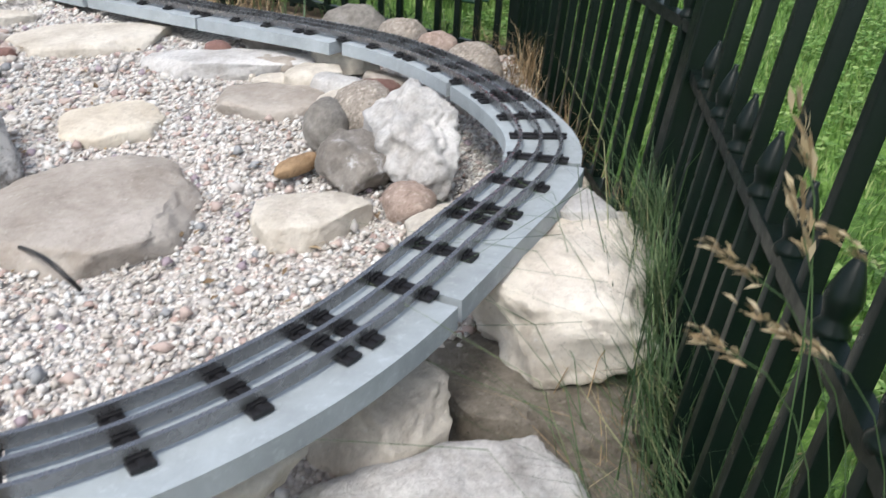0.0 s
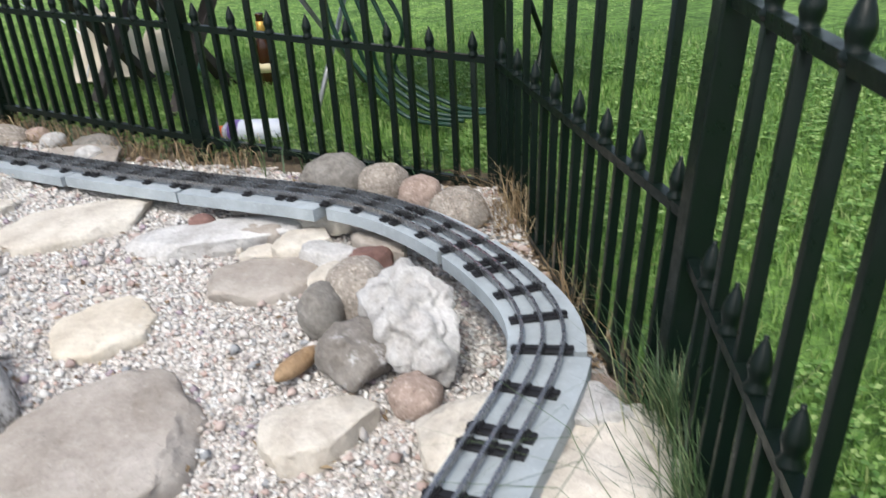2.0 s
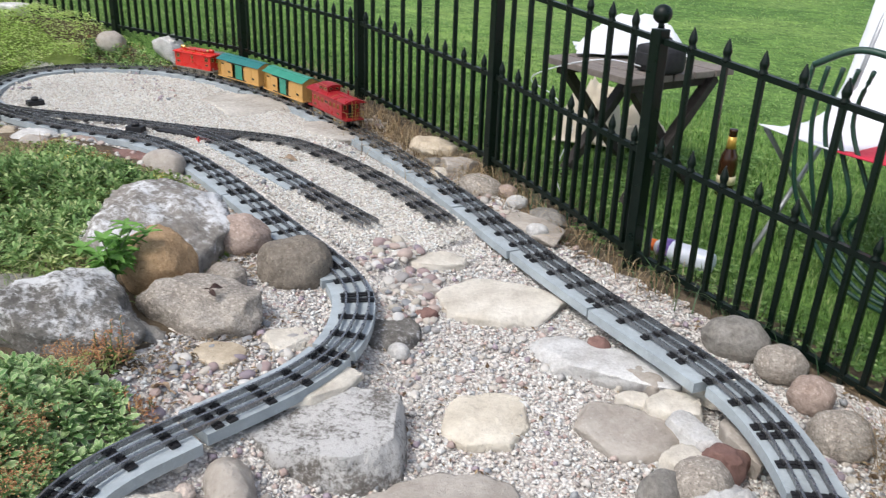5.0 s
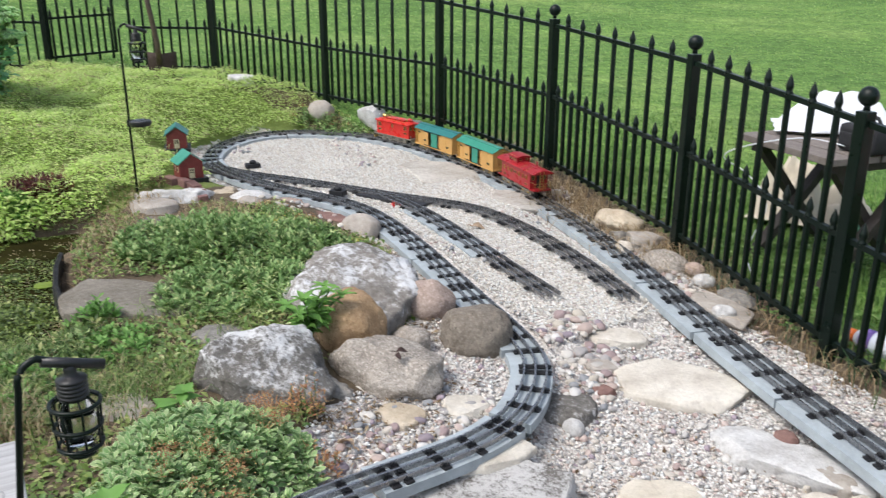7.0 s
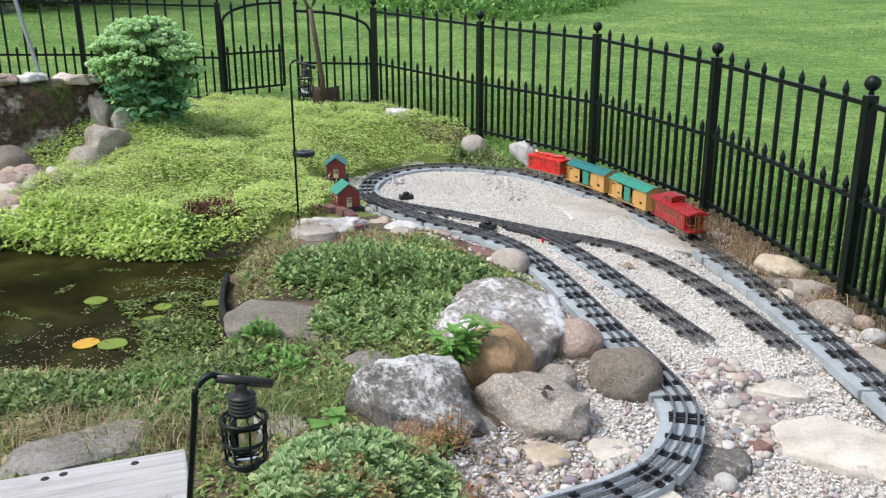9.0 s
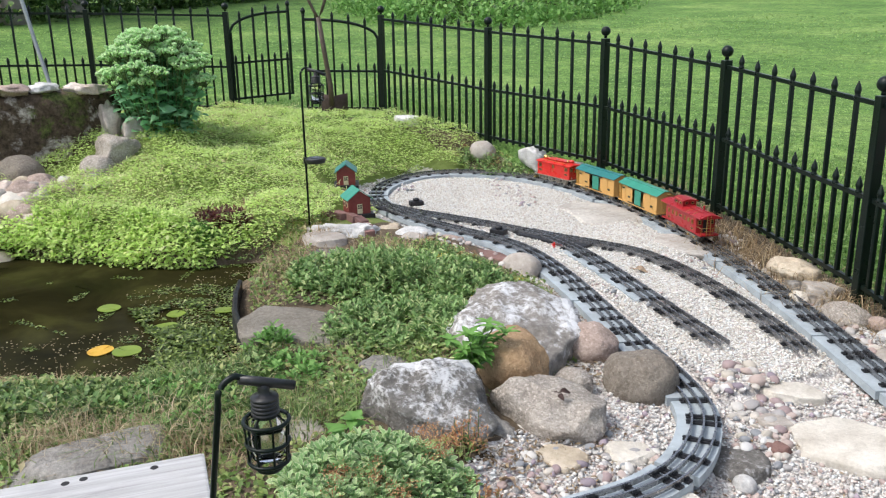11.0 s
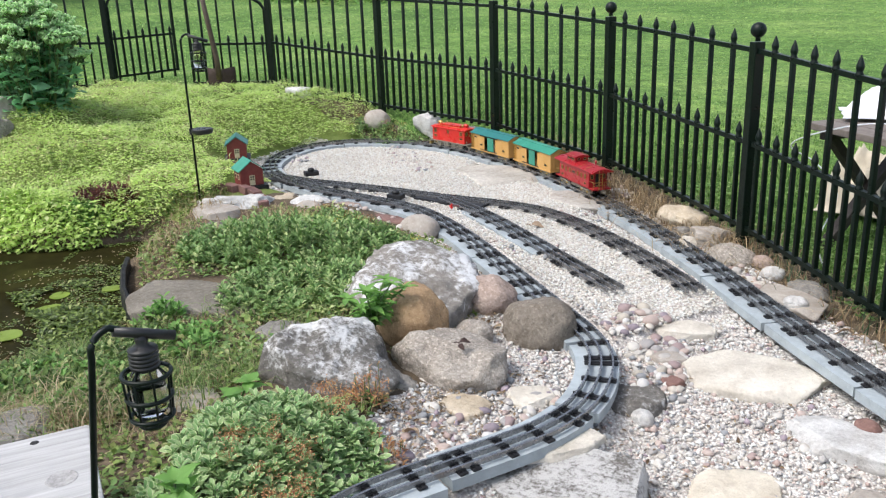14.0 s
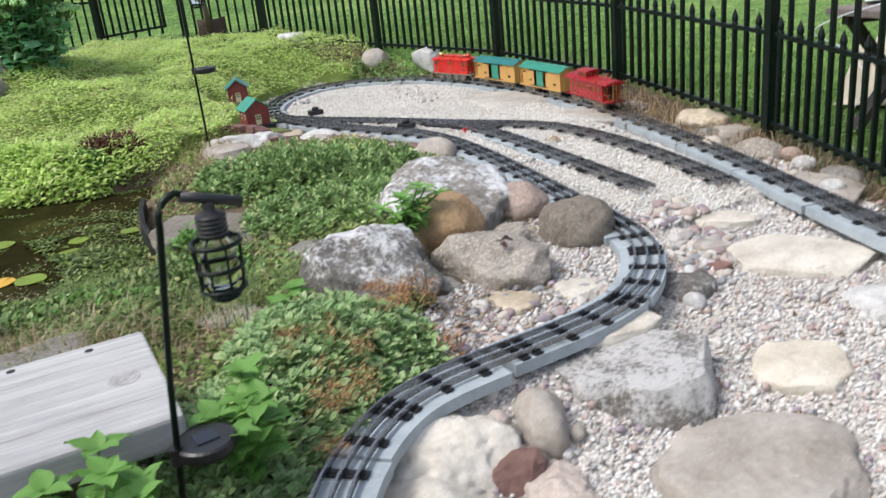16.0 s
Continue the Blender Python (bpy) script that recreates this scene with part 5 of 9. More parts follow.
rock(-2.21, 2.075, 0.055, (0.17, 0.13, 0.12), 0, M_GREY, "round", 33, "light grey round stone beside the track")
flag(-2.42, 2.055, 0.020, 0.30, 0.10, 0.07, 10, M_RED, 34, "long maroon sandstone at the track's edge")
rock(-2.70, 2.085, 0.03, (0.17, 0.10, 0.08), 20, M_PINK, "block", 35, "purplish-pink stone at the track's edge")
rock(-2.80, 1.985, 0.055, (0.20, 0.14, 0.10), 40, M_WHITE, "round", 36, "white rounded stone beside the track")
rock(-2.745, 1.945, 0.05, (0.13, 0.09, 0.08), 30, M_GREY, "round", 361, "grey rounded stone beside the track")
rock(-2.98, 1.76, 0.075, (0.34, 0.18, 0.11), 48, M_WHITE, "craggy", 37, "long white stone by the toy houses")
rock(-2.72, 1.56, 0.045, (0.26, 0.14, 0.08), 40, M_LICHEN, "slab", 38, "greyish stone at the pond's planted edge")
rock(-2.95, 1.95, 0.05, (0.16, 0.12, 0.08), 0, M_TAN, "block", 381, "tan stone beside the toy houses")
flag(-2.19, 1.12, 0.018, 0.50, 0.32, 0.07, 28, M_POND, 39, "broad grey-brown slab at the pond's edge")
flag(-1.74, 1.15, 0.03, 0.14, 0.14, 0.05, 28, M_DGREY, 40, "small dark slab among ground cover")
flag(-1.57, 0.80, 0.02, 0.18, 0.14, 0.05, 30, M_GREY, 42, "grey flat stone among ground cover")
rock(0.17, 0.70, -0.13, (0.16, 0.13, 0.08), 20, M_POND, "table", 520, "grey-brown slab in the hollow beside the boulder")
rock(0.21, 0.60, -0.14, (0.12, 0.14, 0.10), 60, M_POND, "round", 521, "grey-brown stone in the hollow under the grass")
flag(-1.75, 0.38, 0.025, 0.18, 0.40, 0.05, -10, M_DGREY, 43, "dark flat stone behind the timber")
flag(-2.90, 1.62, 0.065, 0.20, 0.16, 0.05, 20, M_GREY, 44, "grey flat stone beside the brick edging")
# stones along the fence
rock(-1.525, 2.775, 0.065, (0.22, 0.14, 0.11), -20, M_TAN, "block", 45, "cream angular stone by the fence")
rock(-1.19, 2.53, 0.04, (0.17, 0.14, 0.12), 10, M_BOULDER, "round", 46, "round grey stone by the fence")
rock(-2.13, 3.075, 0.070, (0.17, 0.12, 0.11), 20, M_RED, "block", 47, "reddish-brown stone by the fence")
rock(-2.33, 3.12, 0.045, (0.12, 0.09, 0.07), 0, M_GREY, "round", 48, "grey stone by the fence")
rock(-3.56, 3.37, 0.17, (0.20, 0.13, 0.17), 5, M_WHITE, "block", 49, "whitish stone behind the far curve")
rock(-3.90, 3.26, 0.16, (0.16, 0.13, 0.12), 30, M_GREY, "round", 50, "grey stone behind the far curve")
rock(-3.22, 3.38, 0.11, (0.24, 0.12, 0.12), 0, M_DGREY, "block", 51, "dark grey stone under the fence")
rock(-2.88, 3.25, 0.08, (0.26, 0.12, 0.11), -10, M_GREY, "block", 52, "grey stone under the fence")
rock(-2.60, 3.23, 0.06, (0.15, 0.10, 0.08), -20, M_TAN, "block", 53, "tan stone under the fence")
rock(-4.56, 3.14, 0.262, (0.21, 0.14, 0.07), 30, M_WHITE, "slab", 54, "pale flat stone in the ground cover")
rock(-0.88, 2.42, 0.02, (0.14, 0.11, 0.09), 0, M_DGREY, "block", 55, "dark stone at the fence's foot")
rock(-0.20, 2.00, 0.012, (0.16, 0.11, 0.11), 10, M_DGREY, "round", 56, "dark grey stone behind the track")
rock(-0.085, 1.95, -0.005, (0.12, 0.10, 0.09), 30, M_BOULDER, "round", 57, "grey stone behind the track")
rock(-0.005, 1.86, -0.012, (0.10, 0.09, 0.09), 0, M_PINK, "round", 58, "reddish round stone behind the track")
rock(0.07, 1.74, -0.01, (0.13, 0.12, 0.11), 0, M_BOULDER, "round", 59, "grey-green stone by the corner post")
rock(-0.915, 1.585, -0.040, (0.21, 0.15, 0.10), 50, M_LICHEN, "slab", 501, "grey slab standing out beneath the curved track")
flag(-0.96, 1.80, -0.030, 0.10, 0.085, 0.04, 40, M_GREY, 502, "small flat grey stone among the pebbles")
rock(-0.885, 1.70, -0.030, (0.06, 0.055, 0.05), 10, M_RED, "block", 503, "maroon stone among the pebbles")
rock(-0.86, 1.535, -0.045, (0.055, 0.045, 0.045), 0, M_WHITE, "round", 504, "white round stone in the gravel")
rock(-0.47, 1.80, -0.03, (0.06, 0.045, 0.04), -20, M_RED, "round", 505, "brick-red oval pebble beside the track")
flag(-1.145, 1.245, -0.012, 0.13, 0.10, 0.03, 10, M_TAN, 506, "flat cream stone inside the curve")
flag(-1.065, 1.385, -0.014, 0.14, 0.10, 0.03, 60, M_LIME, 507, "flat pale stone inside the curve")
rock(-1.325, 2.64, 0.055, (0.15, 0.12, 0.11), 20, M_GREY, "block", 508, "grey stone among others by the fence")
rock(-1.43, 2.66, 0.030, (0.13, 0.10, 0.09), 60, M_DGREY, "block", 509, "dark stone under the cream one by the fence")
rock(-1.375, 2.565, 0.02, (0.09, 0.08, 0.07), 0, M_LIME, "block", 510, "pale stone beside the track")
rock(-1.02, 2.48, 0.015, (0.075, 0.05, 0.05), 40, M_WHITE, "round", 511, "white stone at the fence's foot")
rock(-1.09, 2.55, 0.018, (0.075, 0.06, 0.05), 0, M_PINK, "round", 512, "pink stone at the fence's foot")
rock(-0.855, 2.28, 0.018, (0.07, 0.05, 0.05), 15, M_WHITE, "round", 513, "white stone beside the track")
flag(-0.243, 1.664, -0.045, 0.13, 0.10, 0.05, 10, M_LIME, 540, "pale broken flagstone beside the dark flat stone")
flag(-0.186, 1.590, -0.045, 0.15, 0.07, 0.05, -35, M_WHITE, 541, "whitish broken flagstone beside the boulders")
flag(-0.174, 1.481, -0.045, 0.10, 0.08, 0.05, 50, M_LIME, 542, "pale broken stone between the boulders")
flag(-0.341, 1.732, -0.045, 0.12, 0.07, 0.05, -10, M_GREY, 543, "thin grey broken flagstone in the gravel")
flag(-0.089, 1.601, -0.045, 0.16, 0.06, 0.05, -50, M_GREY, 544, "long grey stone under the track board")
flag(-0.88, 2.33, -0.005, 0.30, 0.12, 0.03, -32, M_GREY, 60, "thin grey flagstone along the track")
flag(-2.63, 2.93, 0.006, 0.56, 0.34, 0.05, -12, M_SUNK, 61, "flat grey stone sunk in white gravel")
flag(-2.05, 2.79, 0.005, 0.36, 0.21, 0.05, -20, M_SUNK, 62, "flat pale stone sunk in white gravel")
random.seed(560)
for k in range(30):
    u, v = random.uniform(0, 1), random.uniform(-1, 1)
    x, y = -0.40 + 0.34 * u + 0.05 * v, 1.79 - 0.24 * u + 0.075 * v
    if np.min(np.hypot(ALL_TRACK[:, 0] - x, ALL_TRACK[:, 1] - y)) < 0.085:
        continue
    w = random.uniform(0.035, 0.095)
    mat, tone = random.choice(((M_LIME, "pale"), (M_WHITE, "whitish"), (M_SUNK, "grey"), (M_LIME, "pale")))
    flag(x, y, h1(x, y) + random.uniform(0.012, 0.026), w, w * random.uniform(0.4, 0.75), 0.03, random.uniform(0, 180), mat, 561 + k, tone + " shard of broken flagstone in the gravel", (random.uniform(-8, 8), random.uniform(-8, 8)))
# the waterfall's rocks
rock(-4.93, 0.815, 0.565, (0.40, 1.30, 0.56), -10, M_WALL, "slab", 63, "broad brown rock with moss and pale lichen over the pond")
rock(-4.80, 1.335, 0.53, (0.20, 0.17, 0.46), 12, M_PALEPINK, "craggy", 640, "pale pinkish upright rock closing the waterfall's side")
for k, (y, w, z, mat, tone) in enumerate(((1.22, 0.22, 0.585, M_PALEPINK, "pale pink"), (1.02, 0.17, 0.60, M_WHITE, "whitish"), (0.86, 0.20, 0.605, M_PINK, "pinkish"), (0.66, 0.24, 0.61, M_PALEPINK, "pale pink"), (0.45, 0.20, 0.60, M_TAN, "tan"))):
    rock(-4.80 - 0.02 * (k % 2), y, z, (0.16, w, 0.065), 8 * k - 16, mat, "craggy", 641 + k, tone + " cap stone on the waterfall rock")
rock(-4.67, 1.42, 0.40, (0.16, 0.18, 0.20), 35, M_GREY, "block", 65, "angular grey rock beside the waterfall rock")
rock(-4.50, 1.27, 0.335, (0.25, 0.26, 0.22), 30, M_BOULDER, "block", 66, "round grey rock at the waterfall's foot")
rock(-4.42, 1.14, 0.25, (0.20, 0.17, 0.15), 10, M_BOULDER, "round", 67, "round grey rock at the waterfall's foot")
rock(-4.35, 0.85, 0.21, (0.20, 0.16, 0.13), 40, M_PINK, "block", 68, "pale rock beside the stream")
rock(-4.22, 0.70, 0.165, (0.22, 0.18, 0.13), 0, M_LIME, "round", 69, "pale rounded rock beside the stream")
rock(-4.30, 0.54, 0.18, (0.20, 0.18, 0.14), 70, M_GREY, "round", 70, "grey rock beside the stream")
rock(-4.10, 0.57, 0.10, (0.18, 0.16, 0.12), 20, M_PINK, "block", 71, "pinkish rock at the pond's edge")
rock(-4.56, 0.80, 0.27, (0.24, 0.22, 0.18), 15, M_BROWN, "round", 711, "wet brown boulder under the waterfall rock")
random.seed(712)
for k in range(26):
    u = k / 25
    x, y = -4.50 + 0.58 * u + random.uniform(-0.06, 0.06), 0.84 - 0.22 * u + random.uniform(-0.12, 0.11)
    s = random.uniform(0.07, 0.13)
    mat, tone = random.choice(((M_PINK, "pinkish"), (M_PALEPINK, "pale pink"), (M_TAN, "tan"), (M_GREY, "grey"), (M_BROWN, "brown"), (M_PINK, "pinkish")))
    rock(x, y, h1(x, y) + random.uniform(0.035, 0.075), (s * random.uniform(1.0, 1.5), s, s * 0.85), random.uniform(0, 180), mat, "round", 713 + k, "rounded " + tone + " cobble beside the waterfall stream")

M_HEAP = pebble_mat("mixed_river_pebbles", island, [(0.0, (0.60, 0.57, 0.53)), (0.13, (0.44, 0.34, 0.31)), (0.27, (0.70, 0.67, 0.62)), (0.40, (0.33, 0.34, 0.35)), (0.55, (0.56, 0.46, 0.41)), (0.68, (0.45, 0.43, 0.41)), (0.8, (0.60, 0.55, 0.48))], 0.6)


def big_mesh(name, verts, faces, mat, label, category):
    """A large mesh quickly out of arrays; faces all of one size."""
    k = faces.shape[1]
    me = bpy.data.meshes.new(name)
    me.vertices.add(len(verts))
    me.vertices.foreach_set("co", np.ascontiguousarray(verts, dtype=np.float32).ravel())
    me.loops.add(faces.size)
    me.loops.foreach_set("vertex_index", np.ascontiguousarray(faces, dtype=np.int32).ravel())
    me.polygons.add(len(faces))
    me.polygons.foreach_set("loop_start", np.arange(0, faces.size, k, dtype=np.int32))
    me.polygons.foreach_set("loop_total", np.full(len(faces), k, dtype=np.int32))
    me.update(calc_edges=True)
    me.validate()
    me.materials.append(mat)
    return tagged(new(name, me), label, category, kind="stuff")


# ---- pebbles, each a thing ----
PEBBLES = [rock_mesh((1.0, rr, hh), "round", 300 + k, ICO3) for k, (rr, hh) in enumerate(((0.8, 0.6), (0.65, 0.5), (0.9, 0.7), (0.75, 0.55), (0.6, 0.6), (0.85, 0.45)))]
PEBBLE_MESH = []
for q, f in PEBBLES:
    me = bpy.data.meshes.new("pebble")
    me.from_pydata([tuple(a) for a in q], [], [tuple(a) for a in f])
    me.polygons.foreach_set("use_smooth", np.ones(len(me.polygons), dtype=bool))
    me.materials.append(M_RIVER)
    PEBBLE_MESH.append(me)


def pebbles(n, cx, cy, rx, ry, turn, lo, hi, seed, group, heap=""):
    rng = random.Random(seed)
    a = radians(turn)
    k = 0
    vs, fs, total = [], [], 0
    while k < n:
        u, v = rng.uniform(-1, 1), rng.uniform(-1, 1)
        if u * u + v * v > 1:
            continue
        x, y = cx + u * rx * math.cos(a) - v * ry * math.sin(a), cy + u * rx * math.sin(a) + v * ry * math.cos(a)
        if np.min(np.hypot(ALL_TRACK[:, 0] - x, ALL_TRACK[:, 1] - y)) < 0.068:
            k += 0.34
            continue
        s = (lo + (hi - lo) * rng.random() ** 1.8) * 0.80
        at = pose(x, y, h1(x, y) + s * 0.16, rng.uniform(-18, 18), rng.uniform(-18, 18), rng.uniform(0, 360)) @ Matrix.Diagonal((s, s, s, 1))
        if heap:
            q, f = rng.choice(PEBBLES)
            mm = np.array(at)
            vs.append(q @ mm[:3, :3].T + mm[:3, 3])
            fs.append(f + total)
            total += len(q)
            k += 1
            continue
        ob = new("pebble", rng.choice(PEBBLE_MESH))
        ob.matrix_world = at
        tagged(ob, "smooth river pebble lying in the gravel", "pebble", group)
        k += 1
    if heap:
        big_mesh("pebble_heap", np.concatenate(vs), np.concatenate(fs), M_HEAP, heap, "pebbles").data.polygons.foreach_set("use_smooth", np.ones(sum(len(f) for f in fs), dtype=bool))


pebbles(105, -1.02, 1.77, 0.27, 0.11, -55, 0.022, 0.058, 1, "river pebbles outside the curve")
pebbles(130, -1.02, 1.77, 0.28, 0.12, -55, 0.014, 0.040, 21, "", "small river pebbles heaped outside the curve")
pebbles(60, -1.08, 1.12, 0.11, 0.26, -8, 0.020, 0.050, 2, "river pebbles inside the curve")
pebbles(150, -1.08, 1.12, 0.12, 0.28, -8, 0.012, 0.036, 22, "", "small river pebbles heaped inside the curve")
pebbles(24, -0.02, 1.60, 0.05, 0.13, 35, 0.022, 0.05, 12, "river pebbles beside the boulders")
pebbles(36, 0.15, 1.50, 0.07, 0.28, 22, 0.025, 0.060, 3, "river pebbles by the fence")
pebbles(60, 0.15, 1.50, 0.08, 0.30, 22, 0.014, 0.040, 23, "", "small river pebbles heaped by the fence")
pebbles(24, -0.22, 1.66, 0.16, 0.08, -30, 0.018, 0.045, 4, "river pebbles beside the boulders")
pebbles(110, -1.50, 2.65, 0.60, 0.06, -30, 0.020, 0.055, 5, "", "river pebbles heaped along the fence's foot")
pebbles(24, -0.84, 0.92, 0.10, 0.09, 0, 0.018, 0.050, 6, "river pebbles beside the slab")
pebbles(16, -1.93, 2.985, 0.09, 0.035, -28, 0.03, 0.06, 12, "river pebbles by the fence")
pebbles(16, -1.42, 2.60, 0.20, 0.05, -30, 0.025, 0.055, 13, "river pebbles by the fence")
pebbles(70, -0.75, 1.62, 0.24, 0.18, 20, 0.013, 0.034, 7, "", "small river pebbles scattered in the yard")
pebbles(14, 0.22, 1.10, 0.05, 0.16, 0, 0.025, 0.055, 8, "river pebbles by the fence")
pebbles(40, -2.6, 2.03, 0.45, 0.05, 2, 0.02, 0.05, 9, "", "river pebbles beside the far track")
pebbles(70, -4.32, 0.82, 0.14, 0.36, -15, 0.05, 0.13, 11, "", "rounded stones heaped beside the stream")
pebbles(18, -1.02, 1.42, 0.05, 0.10, 0, 0.02, 0.05, 10, "river pebbles inside the curve")


# ---- loose gravel ----
def gravel(name, count, poly, keep, lo, hi, mat, seed, label, flat=0.6):
    rng = np.random.default_rng(seed)
    p = np.array(poly)
    a, b = p.min(0), p.max(0)
    x, y = rng.uniform(a[0], b[0], count * 3), rng.uniform(a[1], b[1], count * 3)
    ok = inside(poly, x, y) & keep(x, y)
    x, y = x[ok][:count], y[ok][:count]
    near = np.full(len(x), 1e9)
    for tx, ty in main_path[::3]:
        near = np.minimum(near, (x - tx) ** 2 + (y - ty) ** 2)
    z = height(x, y)
    ok = (near > 0.050 ** 2) | (z < -0.06)
    x, y, z = x[ok], y[ok], z[ok]
    n = len(x)
    v, f = OCTA
    s = lo + (hi - lo) * rng.random(n) ** 2
    shape = np.stack([np.ones(n), rng.uniform(0.6, 0.95, n), rng.uniform(flat - 0.15, flat + 0.2, n)], 1) * s[:, None]
    jit = v[None] * (1 + rng.uniform(-0.30, 0.30, (n, len(v), 1)))
    q = jit * shape[:, None, :]
    yaw, tip = rng.uniform(0, 2 * math.pi, n), rng.uniform(-0.5, 0.5, n)
    ct, st = np.cos(tip)[:, None], np.sin(tip)[:, None]
    X, Z = q[:, :, 0] * ct + q[:, :, 2] * st, -q[:, :, 0] * st + q[:, :, 2] * ct
    cy, sy = np.cos(yaw)[:, None], np.sin(yaw)[:, None]
    out = np.stack([X * cy - q[:, :, 1] * sy + x[:, None], X * sy + q[:, :, 1] * cy + y[:, None], Z + (z + s * rng.uniform(0.0, 0.75, n))[:, None]], 2)
    faces = (f[None] + (np.arange(n) * len(v))[:, None, None]).reshape(-1, 3)
    return big_mesh(name, out.reshape(-1, 3), faces, mat, label, "gravel")


def lump2(x, y):
    return 0.5 + 0.5 * np.sin(x * 5.0 + 2.0 * np.sin(y * 4.1)) * np.sin(y * 6.0 + x)


def white_zone(x, y):
    return inside(WHITE_ZONE, x, y)


WHITE_ZONE = [(-0.93, 2.10), (-1.3, 2.42), (-2.4, 3.0), (-3.2, 3.3), (-3.7, 3.3), (-4.1, 2.9), (-3.9, 2.35), (-3.4, 2.2), (-2.45, 2.27), (-1.5, 1.9), (-1.12, 1.85), (-0.98, 1.98)]
gravel("white_gravel", 64000, WHITE_ZONE, lambda x, y: y < 99, 0.0025, 0.0066, M_WGRAVEL, 11, "white limestone gravel inside the loop")
gravel("small_stones", 2600, GRAVEL, lambda x, y: ~white_zone(x, y) | (lump2(x, y) > 0.8), 0.007, 0.015, M_CHIPS, 13, "small grey, pink and white stones among the gravel", 0.62)
gravel("yard_gravel", 72000, GRAVEL, lambda x, y: ~white_zone(x, y), 0.0026, 0.0088, M_GRAVEL, 12, "mixed pea gravel of the yard and track edges")

# ---- plants ----
def leaf_mat(name, stops=(), trans=0.25, rough=0.5, rim=None, mottle=0.5):
    m, nt, b = material(name, rough, spec=0.3)
    c = ramp(nt, island(nt), *stops)
    if rim:
        at = nt.nodes.new("ShaderNodeAttribute")
        at.attribute_name = "rim"
        c = mix(nt, ramp(nt, at.outputs["Fac"], (0.66, (0, 0, 0)), (0.92, (0.6, 0.6, 0.6))), c, rim)
    g = noise_tex(nt, coord(nt), 2.6, 3, 0.5)
    c = mix(nt, mottle, c, mix(nt, g, (0.42, 0.45, 0.40), (1.42, 1.38, 1.24)), "MULTIPLY")
    nt.links.new(c, b.inputs["Base Color"])
    t = nt.nodes.new("ShaderNodeBsdfTranslucent")
    nt.links.new(c, t.inputs["Color"])
    x = nt.nodes.new("ShaderNodeMixShader")
    x.inputs["Fac"].default_value = trans
    nt.links.new(b.outputs[0], x.inputs[1])
    nt.links.new(t.outputs[0], x.inputs[2])
    nt.links.new(x.outputs[0], nt.nodes["Material Output"].inputs["Surface"])
    return m


M_COVER = leaf_mat("bright_ground_cover", trans=0.42, stops=[(0.0, (0.40, 0.58, 0.15)), (0.5, (0.57, 0.76, 0.23)), (0.85, (0.71, 0.85, 0.34)), (1.0, (0.78, 0.78, 0.44))])
M_COVER2 = leaf_mat("olive_ground_cover", [(0.0, (0.10, 0.17, 0.04)), (0.45, (0.19, 0.29, 0.075)), (0.8, (0.32, 0.39, 0.13)), (1.0, (0.46, 0.40, 0.24))])
M_SEDUM = leaf_mat("green_sedum_leaves", [(0.0, (0.11, 0.21, 0.065)), (0.45, (0.20, 0.34, 0.115)), (0.8, (0.33, 0.46, 0.19)), (1.0, (0.55, 0.60, 0.30))])
M_VARIEG = leaf_mat("variegated_sedum_leaves", [(0.0, (0.13, 0.27, 0.09)), (0.5, (0.23, 0.40, 0.15)), (1.0, (0.38, 0.52, 0.24))], rim=(0.80, 0.82, 0.56))
M_BROAD = leaf_mat("fresh_green_leaves", [(0.0, (0.11, 0.26, 0.06)), (0.6, (0.19, 0.38, 0.095)), (1.0, (0.30, 0.50, 0.16))], 0.35)
M_TALLSED = leaf_mat("blue_green_leaves", [(0.0, (0.20, 0.48, 0.24)), (0.6, (0.32, 0.62, 0.34)), (1.0, (0.46, 0.70, 0.44))], 0.5, mottle=0.1)
M_HEADS = leaf_mat("pale_green_flower_heads", [(0.0, (0.52, 0.80, 0.38)), (0.6, (0.64, 0.87, 0.48)), (1.0, (0.76, 0.90, 0.58))], 0.5, mottle=0.1)
M_RUST = leaf_mat("rusty_seed_heads", [(0.0, (0.27, 0.11, 0.055)), (0.5, (0.42, 0.20, 0.095)), (1.0, (0.56, 0.38, 0.19))], 0.15)
M_PURPLE = leaf_mat("purple_red_leaves", [(0.0, (0.06, 0.02, 0.02)), (0.6, (0.13, 0.04, 0.035)), (1.0, (0.22, 0.09, 0.06))])
M_BLADE = leaf_mat("lawn_blades", [(0.0, (0.08, 0.18, 0.04)), (0.5, (0.16, 0.30, 0.07)), (0.85, (0.25, 0.39, 0.11)), (1.0, (0.40, 0.48, 0.20))], 0.3)
M_SPRIG = leaf_mat("light_lawn_blades", [(0.0, (0.22, 0.36, 0.11)), (0.5, (0.30, 0.45, 0.15)), (1.0, (0.42, 0.54, 0.23))], 0.5)
M_CLOVER = leaf_mat("clover_leaves", [(0.0, (0.10, 0.22, 0.05)), (0.6, (0.19, 0.34, 0.09)), (1.0, (0.38, 0.51, 0.20))], 0.3)
M_TUFT = leaf_mat("long_grass", [(0.0, (0.04, 0.085, 0.04)), (0.5, (0.085, 0.15, 0.065)), (0.85, (0.16, 0.23, 0.11)), (1.0, (0.38, 0.38, 0.22))], 0.25)
M_BANK = leaf_mat("bank_grass", [(0.0, (0.075, 0.135, 0.034)), (0.5, (0.155, 0.24, 0.07)), (0.85, (0.28, 0.36, 0.14)), (1.0, (0.48, 0.44, 0.27))], 0.3)
